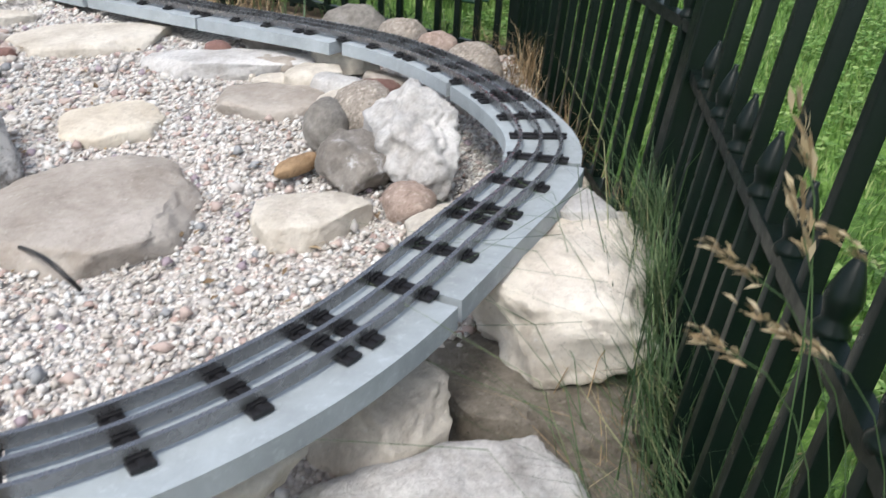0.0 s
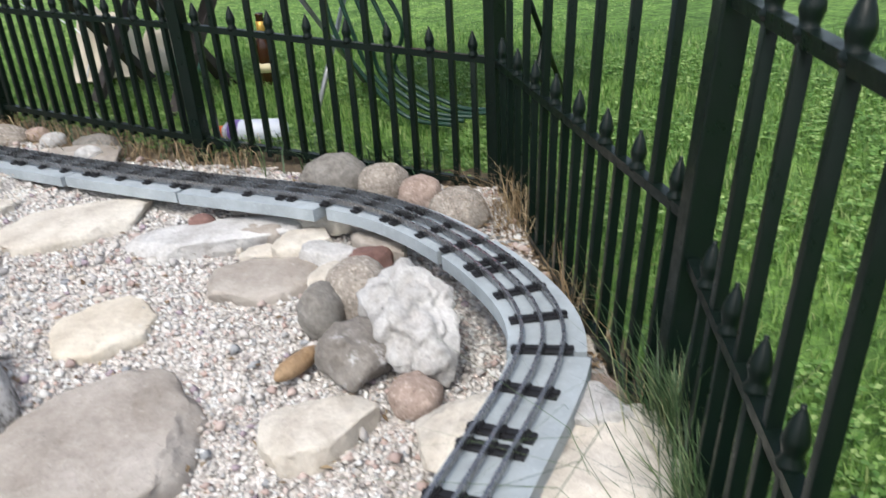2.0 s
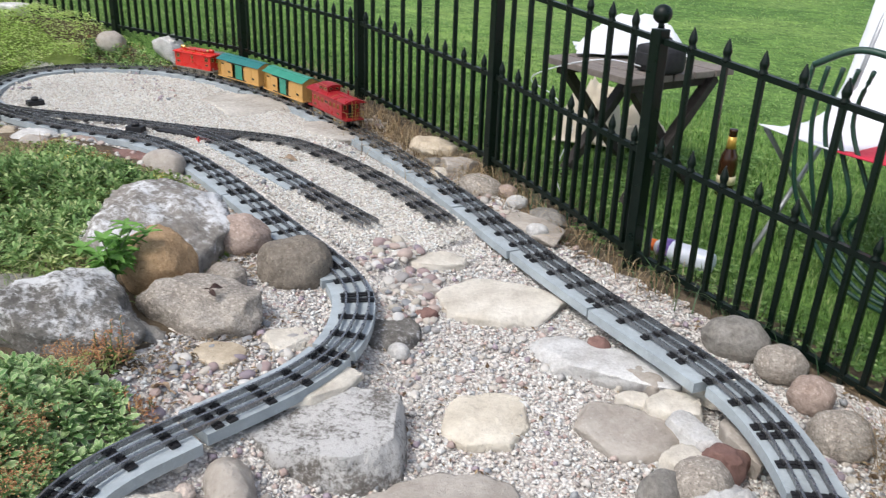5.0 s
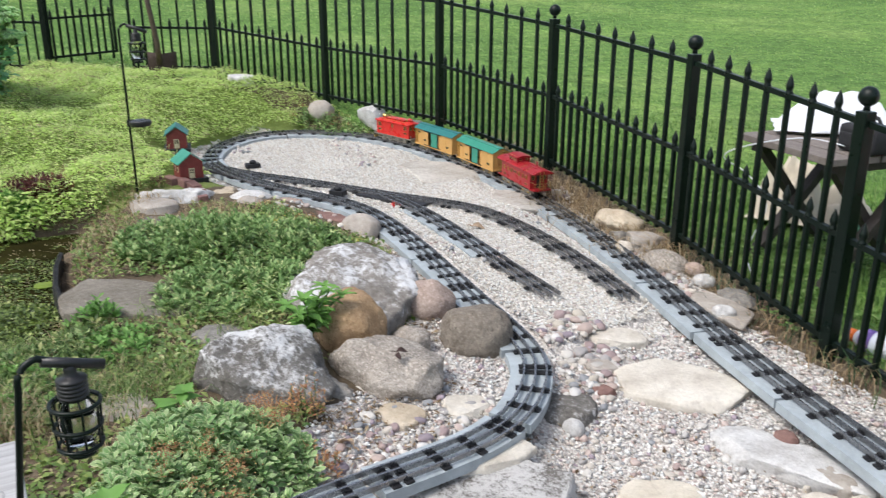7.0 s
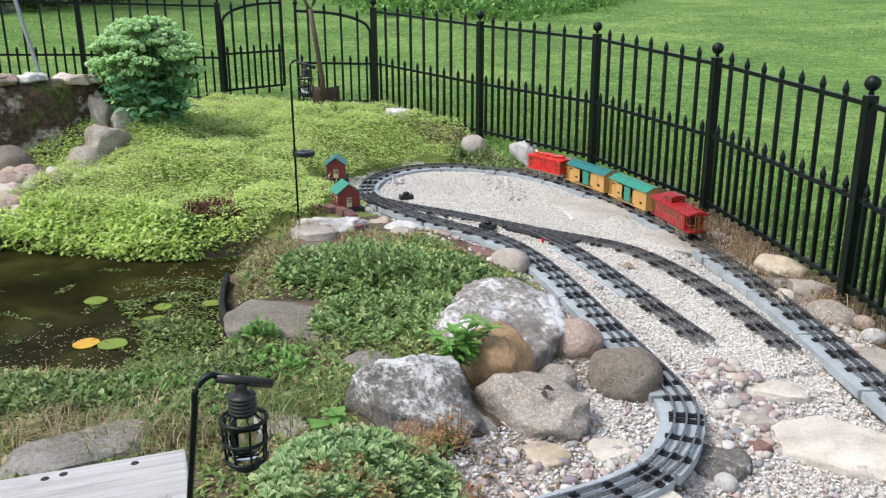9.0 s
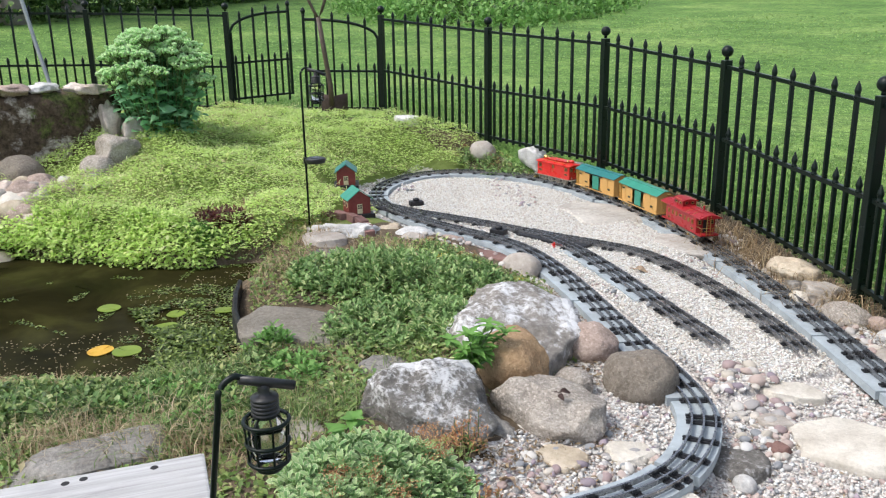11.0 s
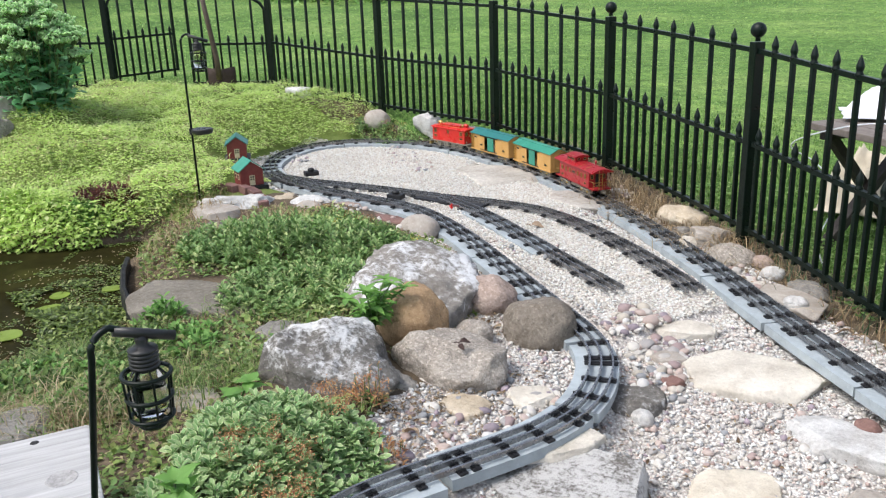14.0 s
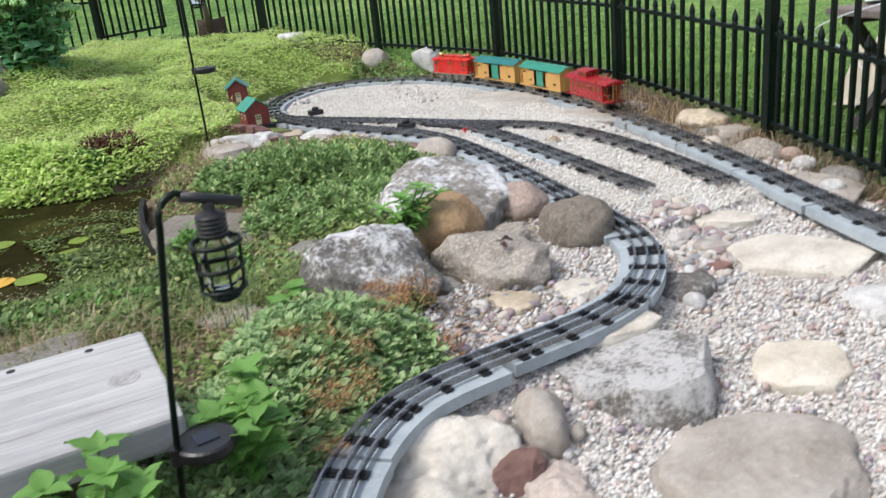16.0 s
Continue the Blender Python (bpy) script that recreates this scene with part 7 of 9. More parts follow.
def tall_sedum():
    """The tall clump with pale flower heads by the gate: bare-stemmed rim, domed heads of small florets."""
    rng = np.random.default_rng(71)
    cx, cy, z0 = -4.72, 1.59, 0.27
    root = empty("tall_sedum", pose(cx, cy, z0), "tall blue-green sedum with pale green flower heads", "plant")
    bm = bmesh.new()
    pos, dr, ln, florets, sizes = [], [], [], [], []
    count = 74
    for k in range(count):
        a, u = k * 2.4 + rng.normal(0, 0.2), math.sqrt((k + 0.5) / count)
        h = 0.55 * (1 - 0.30 * u ** 3.2) * rng.uniform(0.86, 1.05) * (0.72 if u > 0.8 and k % 3 == 0 else 1.0)
        ex, ey = math.cos(a) * u * 0.27, math.sin(a) * u * 0.27
        pts = [(ex * (0.5 + 0.5 * t), ey * (0.5 + 0.5 * t), h * t) for t in np.linspace(0, 1, 5)]
        add_tube(bm, pts, 0.0045, 5)
        for i in range(15):
            t = 0.05 + 0.84 * i / 15
            b = i * 2.4 + a
            pos.append((ex * (0.5 + 0.5 * t), ey * (0.5 + 0.5 * t), h * t))
            dr.append((math.cos(b), math.sin(b), rng.uniform(-0.15, 0.5)))
            ln.append(0.098 * rng.uniform(0.75, 1.2) * (1.0 - 0.35 * t))
        # a loose dome of small tufts on side stalks
        r = rng.uniform(0.050, 0.072)
        for i in range(13):
            b, w = i * 2.4 + a, math.sqrt((i + 0.5) / 13)
            tx, ty, tz = ex + math.cos(b) * w * r, ey + math.sin(b) * w * r, h + r * 0.75 * math.sqrt(1 - 0.9 * w * w) - 0.02 + rng.normal(0, 0.006)
            add_tube(bm, [(ex, ey, h - 0.035), (tx, ty, tz)], 0.0022, 4)
            q = rng.normal(size=(17, 3))
            q /= np.linalg.norm(q, axis=1)[:, None]
            for e in q:
                florets.append((tx + e[0] * 0.013, ty + e[1] * 0.013, tz + e[2] * 0.009))
                sizes.append(rng.uniform(0.0055, 0.0085))
    part("stem", bm, M_STEM, root)["kind"] = "stuff"
    v, f = round_leaves(np.array(pos), np.array(dr), np.array(ln), np.array(ln) * 0.58, 0.22, rng)
    o = big_mesh("foliage", v, f, M_TALLSED, "", "")
    o.parent = root
    ov, of = OCTA
    n = len(florets)
    v = (np.array(florets)[:, None, :] + ov[None] * np.array(sizes)[:, None, None] * rng.uniform(0.8, 1.2, (n, len(ov), 1))).reshape(-1, 3)
    f = (of[None] + (np.arange(n) * len(ov))[:, None, None]).reshape(-1, 3)
    o = big_mesh("flower_head", v, f, M_HEADS, "", "")
    o.parent = root
    return root


tall_sedum()


def outside(x, y):
    return ~inside(GARDEN, x, y)


def lawn(name, n, poly, hgt, width, seed, label, lean=0.6):
    rng = np.random.default_rng(seed)
    x, y = scatter(rng, n, poly, outside)
    d = edge_distance(FENCE_LINE + FENCE_LINE[::-1][1:-1], x, y)
    keep = (rng.random(len(x)) < np.clip((2.0 - d) / 1.1, 0, 1)) & ((d > 0.09) | (y < 1.9) | (x < -2.7))
    x, y = x[keep], y[keep]
    v, f = blades(x, y, height(x, y) - 0.004, hgt, width, lean, rng)
    return big_mesh(name, v, f, M_BLADE, label, "lawn")


lawn("lawn_grass", 72000, [(0.1, -0.3), (1.9, 0.3), (1.9, 3.6), (-1.0, 4.2), (-2.2, 3.3), (-0.5, 2.2), (0.2, 1.9)], 0.036, 0.0034, 81, "mown green lawn grass beside the fence")
lawn("lawn_grass", 60000, [(-1.0, 4.2), (1.9, 3.6), (1.0, 5.2), (-2.0, 5.6), (-4.5, 5.6), (-8.0, 4.6), (-8.0, 2.0), (-5, 3.2), (-3, 3.3), (-2.0, 3.1)], 0.026, 0.0042, 82, "mown green lawn behind the fence")


def far_lawn():
    """Light blades and clover leaves that stand out of the lawn farther off."""
    rng = np.random.default_rng(83)
    n = 46000
    r = 2.0 * np.exp(rng.random(n) * 2.2)
    a = rng.uniform(radians(30), radians(185), n)
    x, y = -1.6 + r * np.cos(a), 2.4 + r * np.sin(a)
    ok = outside(x, y)
    x, y, r = x[ok], y[ok], r[ok]
    k = len(x)
    d = np.stack([rng.normal(size=k), rng.normal(size=k), rng.uniform(0.1, 0.9, k)], 1)
    s = (0.006 + 0.0028 * r) * rng.uniform(0.6, 1.4, k)
    v, f = leaves(np.stack([x, y, height(x, y) + rise(x, y) + 0.004], 1), d, s, s * 0.5, 0.15, rng)
    return big_mesh("lawn_weeds", v, f, M_SPRIG, "light clover leaves and blades in the far lawn", "lawn")


far_lawn()


def clover():
    rng = np.random.default_rng(84)
    x, y = scatter(rng, 9000, [(0.1, -0.3), (1.5, 0.3), (1.5, 3.0), (-1.0, 3.6), (-2.0, 3.2), (-0.5, 2.2), (0.2, 1.9)], lambda a, b: outside(a, b) & (lump(a, b, 7.0) > 0.45))
    n = len(x)
    z = height(x, y) + rng.uniform(0.012, 0.035, n)
    p, d = [], []
    for k in range(3):
        a = rng.uniform(0, 6.28, n) if k == 0 else a + 2.09
        p.append(np.stack([x, y, z], 1))
        d.append(np.stack([np.cos(a), np.sin(a), rng.uniform(0, 0.5, n)], 1))
    v, f = leaves(np.concatenate(p), np.concatenate(d), rng.uniform(0.007, 0.015, 3 * n), 0.011, 0.1, rng)
    return big_mesh("clover", v, f, M_CLOVER, "clover and broad weeds in the lawn", "lawn weeds")


clover()


def tufts(name, n, spots, hgt, width, lean, mat, seed, label):
    rng = np.random.default_rng(seed)
    xs, ys = [], []
    for cx, cy, r, share in spots:
        k = int(n * share)
        xs.append(rng.normal(cx, r, k))
        ys.append(rng.normal(cy, r * 1.6, k))
    x, y = np.concatenate(xs), np.concatenate(ys)
    v, f = blades(x, y, height(x, y) - 0.005, hgt, width, lean, rng)
    return big_mesh(name, v, f, mat, label, "grass")


tufts("long_grass", 2200, [(0.282, 0.93, 0.016, 0.25), (0.262, 0.78, 0.016, 0.25), (0.246, 0.64, 0.018, 0.25), (0.228, 0.50, 0.018, 0.25)], 0.19, 0.0022, 0.42, M_TUFT, 91, "long grey-green grass growing through the fence")
tufts("long_grass", 140, [(0.245, 0.92, 0.02, 0.3), (0.225, 0.75, 0.02, 0.3), (0.20, 0.55, 0.03, 0.4)], 0.30, 0.0013, 1.15, M_TUFT, 910, "thin arching grass blades hanging over the boulder")
tufts("dry_grass", 700, [(0.23, 1.35, 0.03, 0.14), (0.18, 1.72, 0.03, 0.20), (0.25, 0.95, 0.04, 0.14), (0.21, 0.6, 0.05, 0.16)], 0.14, 0.0015, 1.0, M_STRAW, 92, "dry straw-coloured grass at the fence's foot")
tufts("dry_grass", 2200, [(-1.25 - 0.14 * k, 2.60 + 0.075 * k, 0.05, 0.09) for k in range(11)], 0.08, 0.003, 1.5, M_STRAW, 93, "dry stalks lying along the fence")
tufts("dry_grass", 380, [(-0.45 - 0.10 * k, 2.20 + 0.062 * k, 0.035, 0.125) for k in range(8)], 0.07, 0.0026, 1.5, M_STRAW, 930, "dry straw lying on the soil at the fence's foot")
tufts("weed_grass", 240, [(-0.55 - 0.1 * k, 2.27 + 0.058 * k, 0.035, 0.07) for k in range(7)] + [(0.0 - 0.09 * k, 2.06 + 0.03 * k, 0.03, 0.08) for k in range(6)], 0.09, 0.004, 0.8, M_TUFT, 94, "weedy grass along the fence's foot")
tufts("dry_grass", 700, [(-1.76, 0.58, 0.09, 0.4), (-1.62, 0.66, 0.06, 0.25), (-1.88, 0.40, 0.07, 0.35)], 0.055, 0.0026, 1.0, M_STRAW, 95, "pale dry grass between pond and timber")
tufts("dry_grass", 900, [(-2.62, 1.72, 0.06, 0.3), (-2.95, 1.62, 0.05, 0.2), (-3.5, 1.62, 0.07, 0.25), (-2.72, 1.36, 0.06, 0.25)], 0.06, 0.0026, 1.2, M_STRAW, 96, "brown dried stalks by the pond stones")


tufts("dry_grass", 700, [(-1.90, 0.39, 0.06, 0.35), (-1.93, 0.30, 0.05, 0.25), (-1.79, 0.52, 0.05, 0.25), (-1.70, 0.66, 0.05, 0.15)], 0.085, 0.0020, 1.1, M_SEED, 99, "pale dry grass standing between pond and timber")
tufts("weed_grass", 2600, [(-1.80, 0.62, 0.09, 0.3), (-1.65, 0.80, 0.07, 0.2), (-2.0, 0.40, 0.10, 0.3), (-2.1, 0.75, 0.07, 0.2)], 0.06, 0.0030, 1.0, M_BANK, 97, "green grass between pond and timber")
tufts("weed_grass", 1400, [(-2.0, 1.25, 0.06, 0.3), (-1.75, 1.30, 0.06, 0.3), (-1.62, 0.95, 0.07, 0.4)], 0.05, 0.0028, 1.2, M_BANK, 98, "green grass among the boulders")


def bank_plants():
    """Trailing plants over the pond's bank."""
    rng = np.random.default_rng(33)
    x, y = scatter(rng, 9000, [(-3.22, 1.62), (-3.18, 1.15), (-3.3, 0.9), (-3.7, 0.3), (-4.3, 0.3), (-4.2, 1.0), (-3.5, 1.6)], lambda a, b: (edge_distance(POND, a, b) < 0.10) & ~(inside(POND, a, b) & (edge_distance(POND, a, b) > 0.045)))
    n = len(x)
    z = np.maximum(height(x, y), POND_LEVEL) + 0.09 * rng.random(n) * (0.4 + lump(x, y, 9.0))
    d = np.stack([rng.normal(size=n) + 0.5, rng.normal(size=n) - 0.4, rng.uniform(-0.6, 0.6, n)], 1)
    s = 0.026 * rng.uniform(0.6, 1.4, n)
    v, f = leaves(np.stack([x, y, z], 1), d, s, s * 0.5, 0.18, rng)
    return big_mesh("bank_plants", v, f, M_COVER, "fresh green plants trailing over the pond's bank", "plants")


bank_plants()

# ---- the pond ----
def pond():
    m, nt, b = material("dark_pond_water", 0.08, spec=0.05)
    v = coord(nt)
    c = ramp(nt, noise_tex(nt, v, 3.5, 5, 0.6, 0.5), (0.3, (0.008, 0.008, 0.003)), (0.52, (0.022, 0.020, 0.007)), (0.72, (0.044, 0.044, 0.013)))
    nt.links.new(c, b.inputs["Base Color"])
    b.inputs["IOR"].default_value = 1.12
    bump(nt, b, noise_tex(nt, v, 22, 2, 0.5), 0.05, 0.004)
    poly = [(x, y) for x, y in POND]
    cx, cy = np.mean([p[0] for p in poly]), np.mean([p[1] for p in poly])
    bm = bmesh.new()
    vs = [bm.verts.new((cx + (x - cx) * 1.03, cy + (y - cy) * 1.03, POND_LEVEL)) for x, y in poly]
    bm.faces.new(vs)
    me = bpy.data.meshes.new("pond_water")
    bm.to_mesh(me)
    bm.free()
    me.materials.append(m)
    return tagged(new("pond_water", me), "dark still pond water with floating weed", "water", kind="structure")


pond()
M_PAD = leaf_mat("lily_pad_green", [(0.0, (0.16, 0.24, 0.03)), (1.0, (0.28, 0.36, 0.06))], 0.1, 0.35)
M_PADY = plain("yellowed_lily_pad", (0.62, 0.36, 0.03), 0.4)


def lily_pad(x, y, r, turn, mat, label):
    bm = bmesh.new()
    ring = []
    for k in range(23):
        a = 0.07 + (2 * math.pi - 0.14) * k / 22
        ring.append(bm.verts.new((r * math.cos(a), r * 0.92 * math.sin(a), 0.002 + 0.001 * math.sin(3 * a))))
    c = bm.verts.new((0, 0, 0.0005))
    for a, b in zip(ring, ring[1:]):
        bm.faces.new((c, a, b))
    ex = bmesh.ops.extrude_face_region(bm, geom=bm.faces[:])
    bmesh.ops.translate(bm, verts=[v for v in ex["geom"] if isinstance(v, bmesh.types.BMVert)], vec=(0, 0, 0.0018))
    bmesh.ops.recalc_face_normals(bm, faces=bm.faces)
    me = bpy.data.meshes.new("lily_pad")
    bm.to_mesh(me)
    bm.free()
    me.materials.append(mat)
    ob = new("lily_pad", me)
    ob.matrix_world = pose(x, y, POND_LEVEL + 0.0015, 0, 0, turn)
    return tagged(ob, label, "lily pad", "lily pads on the pond")


for x, y, r, t in ((-2.94, 0.75, 0.043, 20), (-2.50, 0.68, 0.047, 200), (-2.63, 0.85, 0.040, 80), (-2.73, 0.92, 0.035, 140), (-2.48, 0.97, 0.040, 300), (-2.40, 0.92, 0.045, 10), (-2.66, 1.07, 0.034, 60)):
    lily_pad(x, y, r, t, M_PAD, "yellow-green lily pad floating on dark water")
lily_pad(-2.555, 0.615, 0.042, 120, M_PADY, "yellow-orange lily pad floating on dark water")


M_WEED = leaf_mat("dark_pondweed", [(0.0, (0.045, 0.075, 0.014)), (0.5, (0.10, 0.15, 0.032)), (0.85, (0.20, 0.28, 0.065)), (1.0, (0.42, 0.45, 0.20))], 0.15, 0.35)


def duckweed():
    rng = np.random.default_rng(101)
    x, y = scatter(rng, 8200, POND, lambda a, b: (edge_distance(POND, a, b) < 0.04 + 0.75 * np.clip(lump(a, b, 6.5) * (0.6 + 0.8 * lump(a, b, 31.0)) - 0.26, 0, 1) * (a > -3.05) * (b > 0.62 + 0.4 * (a + 2.6))) | ((lump(a, b, 23.0) > 0.93) & (a > -3.4)))
    n = len(x)
    d = np.stack([rng.normal(size=n), rng.normal(size=n), rng.uniform(0, 0.25, n)], 1)
    v, f = leaves(np.stack([x, y, np.full(n, POND_LEVEL + 0.002)], 1), d, 0.0105, 0.0075, 0.06, rng)
    return big_mesh("floating_weed", v, f, M_WEED, "floating green pondweed along the bank", "water plants")


duckweed()


def water_plants():
    """Leafy water plants that rise just over the surface in the pond's near corner."""
    rng = np.random.default_rng(103)
    corner = [(-2.86, 0.80), (-2.80, 1.02), (-2.5, 1.03), (-2.2, 0.93), (-2.15, 0.75), (-2.28, 0.45), (-2.40, 0.40), (-2.36, 0.62), (-2.50, 0.78)]
    x, y = scatter(rng, 2500, corner, lambda a, b: inside(POND, a, b) & (lump(a, b, 13.0) > 0.47))
    n = len(x)
    d = np.stack([rng.normal(size=n), rng.normal(size=n), rng.uniform(-0.05, 0.5, n)], 1)
    v, f = round_leaves(np.stack([x, y, POND_LEVEL + 0.002 + 0.018 * rng.random(n) * lump(x, y, 17.0)], 1), d, 0.017 * rng.uniform(0.6, 1.4, n), 0.009, 0.08, rng)
    return big_mesh("water_plants", v, f, M_WEED, "green leafy water plants at the pond's surface", "water plants")


water_plants()


def pond_liner():
    """The black liner's upstanding edge between water and slab."""
    edge = [(-2.741, 1.166), (-2.607, 1.092), (-2.468, 1.029), (-2.335, 0.989), (-2.228, 0.976), (-2.139, 0.992)]
    bm = bmesh.new()
    rows = []
    for k, (x, y) in enumerate(edge):
        nx, ny = 0.80, 0.60
        top = 0.008 + 0.006 * math.sin(k * 1.9)
        rows.append([bm.verts.new((x + nx * d, y + ny * d, z)) for d, z in ((-0.012, -0.12), (-0.008, top - 0.01), (0.0, top), (0.012, top - 0.004), (0.016, -0.12))])
    for q, r in zip(rows, rows[1:]):
        for k in range(4):
            bm.faces.new((q[k], r[k], r[k + 1], q[k + 1]))
    me = bpy.data.meshes.new("pond_liner")
    bmesh.ops.recalc_face_normals(bm, faces=bm.faces)
    bm.to_mesh(me)
    bm.free()
    me.materials.append(plain("black_pond_liner", (0.018, 0.018, 0.017), 0.6, 0.0, 0.5, 30, 0.3, 0.6))
    return tagged(new("pond_liner", me), "black rubber liner edge along the slab", "pond liner", kind="structure")


pond_liner()

def floating_specks():
    rng = np.random.default_rng(102)
    x, y = scatter(rng, 1000, POND, lambda a, b: (lump(a, b, 5.0) > 0.35) & (a > -3.1) & (edge_distance(POND, a, b) > 0.05))
    n = len(x)
    d = np.stack([rng.normal(size=n), rng.normal(size=n), np.full(n, 0.05)], 1)
    v, f = leaves(np.stack([x, y, np.full(n, POND_LEVEL + 0.003)], 1), d, rng.uniform(0.004, 0.011, n), 0.005, 0.05, rng)
    return big_mesh("floating_petals", v, f, M_SEED, "pale petals and seeds floating on the water", "litter")


floating_specks()

# ---- lanterns on stakes ----
m, nt, b = material("lantern_glass", 0.03)
b.inputs["Transmission Weight"].default_value = 1.0
b.inputs["IOR"].default_value = 1.2
M_GLASS = m
M_SOLAR = plain("dark_solar_cell", (0.01, 0.012, 0.02), 0.15, 0.0, 0.2)


def lantern_stake(x, y, z0, top, disc_z, turn, label, foot=(0.0, 0.0)):
    """A bent metal stake with a caged lantern under its arm and a round solar panel lower down."""
    root = empty("lantern_stake", pose(x, y, z0, 0, 0, turn), label, "garden lantern", "solar lanterns on stakes")
    h = top - z0
    bm = bmesh.new()
    fx, fy = foot
    pts = [(fx, fy, -0.04), (fx * 0.5, fy * 0.5, h * 0.5), (0, 0, h - 0.036)] + [(0.03 - 0.03 * math.cos(a), 0, h - 0.03 + 0.03 * math.sin(a)) for a in np.linspace(0.1, 1.42, 9)] + [(0.055, 0, h - 0.014), (0.10, 0, h - 0.029)]
    add_tube(bm, pts, 0.0045, 10)
    part("stake", bm, M_FENCE, root, smooth=True)
    bm = bmesh.new()
    add_cyl(bm, (0.030, 0, h - 0.006), (0.104, 0, h - 0.0305), 0.0068, 0.0068, 12)
    part("arm_sleeve", bm, M_PLASTIC, root, smooth=True)
    lx, hang = 0.062, h
    h = h - 0.013
    bm = bmesh.new()
    prof = [(0.006, h - 0.006), (0.0085, h - 0.012), (0.0075, h - 0.018), (0.012, h - 0.022)]
    zz = h - 0.024
    for k in range(5):
        prof += [(0.0185, zz), (0.0195, zz - 0.002), (0.0185, zz - 0.0042), (0.017, zz - 0.005)]
        zz -= 0.0056
    prof.append((0.019, zz))
    add_lathe(bm, (lx, 0, 0), prof[::-1], 20)
    part("socket", bm, M_PLASTIC, root, "black ribbed lamp socket", smooth=True)
    bm = bmesh.new()
    zt = zz
    cage = [(0.0310, zt - 0.008), (0.0290, zt - 0.040), (0.0275, zt - 0.068), (0.016, zt - 0.079)]
    for r, z in cage:
        ring = [(lx + r * math.cos(a), r * math.sin(a), z) for a in np.linspace(0, 2 * math.pi, 25)]
        add_tube(bm, ring, 0.0030 if r > 0.02 else 0.004, 6)
        part("cage_ring", bm, M_FENCE, root, smooth=True)
        bm = bmesh.new()
    for k in range(8):
        a = k * math.pi / 4
        if k:
            part("cage_wire", bm, M_FENCE, root, smooth=True)
            bm = bmesh.new()
        add_tube(bm, [(lx + 0.018 * math.cos(a), 0.018 * math.sin(a), zt + 0.002)] + [(lx + r * math.cos(a), r * math.sin(a), z) for r, z in cage], 0.0017, 5)
    part("cage_wire", bm, M_FENCE, root, smooth=True)
    bm = bmesh.new()
    add_lathe(bm, (lx, 0, 0), [(0.015, zt - 0.066), (0.021, zt - 0.061), (0.023, zt - 0.030), (0.020, zt - 0.008), (0.016, zt - 0.001)], 20)
    part("glass_globe", bm, M_GLASS, root, "clear glass globe", smooth=True)
    bm = bmesh.new()
    h = hang
    dz = disc_z - z0
    ox, oy = fx * (1 - dz / h), fy * (1 - dz / h)
    add_lathe(bm, (ox + 0.042, oy, dz), [(0.026, -0.014), (0.038, -0.012), (0.0425, -0.004), (0.0425, 0.006), (0.039, 0.009), (0.020, 0.009)], 28)
    add_cyl(bm, (ox, oy, dz - 0.014), (ox, oy, dz + 0.012), 0.0095, seg=14)
    disc = part("solar_disc", bm, M_PLASTIC, root, "round black solar panel housing", smooth=False)
    bm = bmesh.new()
    add_box(bm, (ox + 0.026, oy - 0.015, dz + 0.0085), (ox + 0.058, oy + 0.015, dz + 0.0108), 0.0005)
    part("solar_cell", bm, M_SOLAR, disc)
    return root


lantern_stake(-0.918, 0.385, -0.02, 0.500, 0.130, 80, "black caged solar lantern on a bent stake by the timber", (-0.043, 0.082))
lantern_stake(-3.10, 1.65, 0.08, 0.725, 0.343, 52, "black caged solar lantern on a bent stake on the mound")

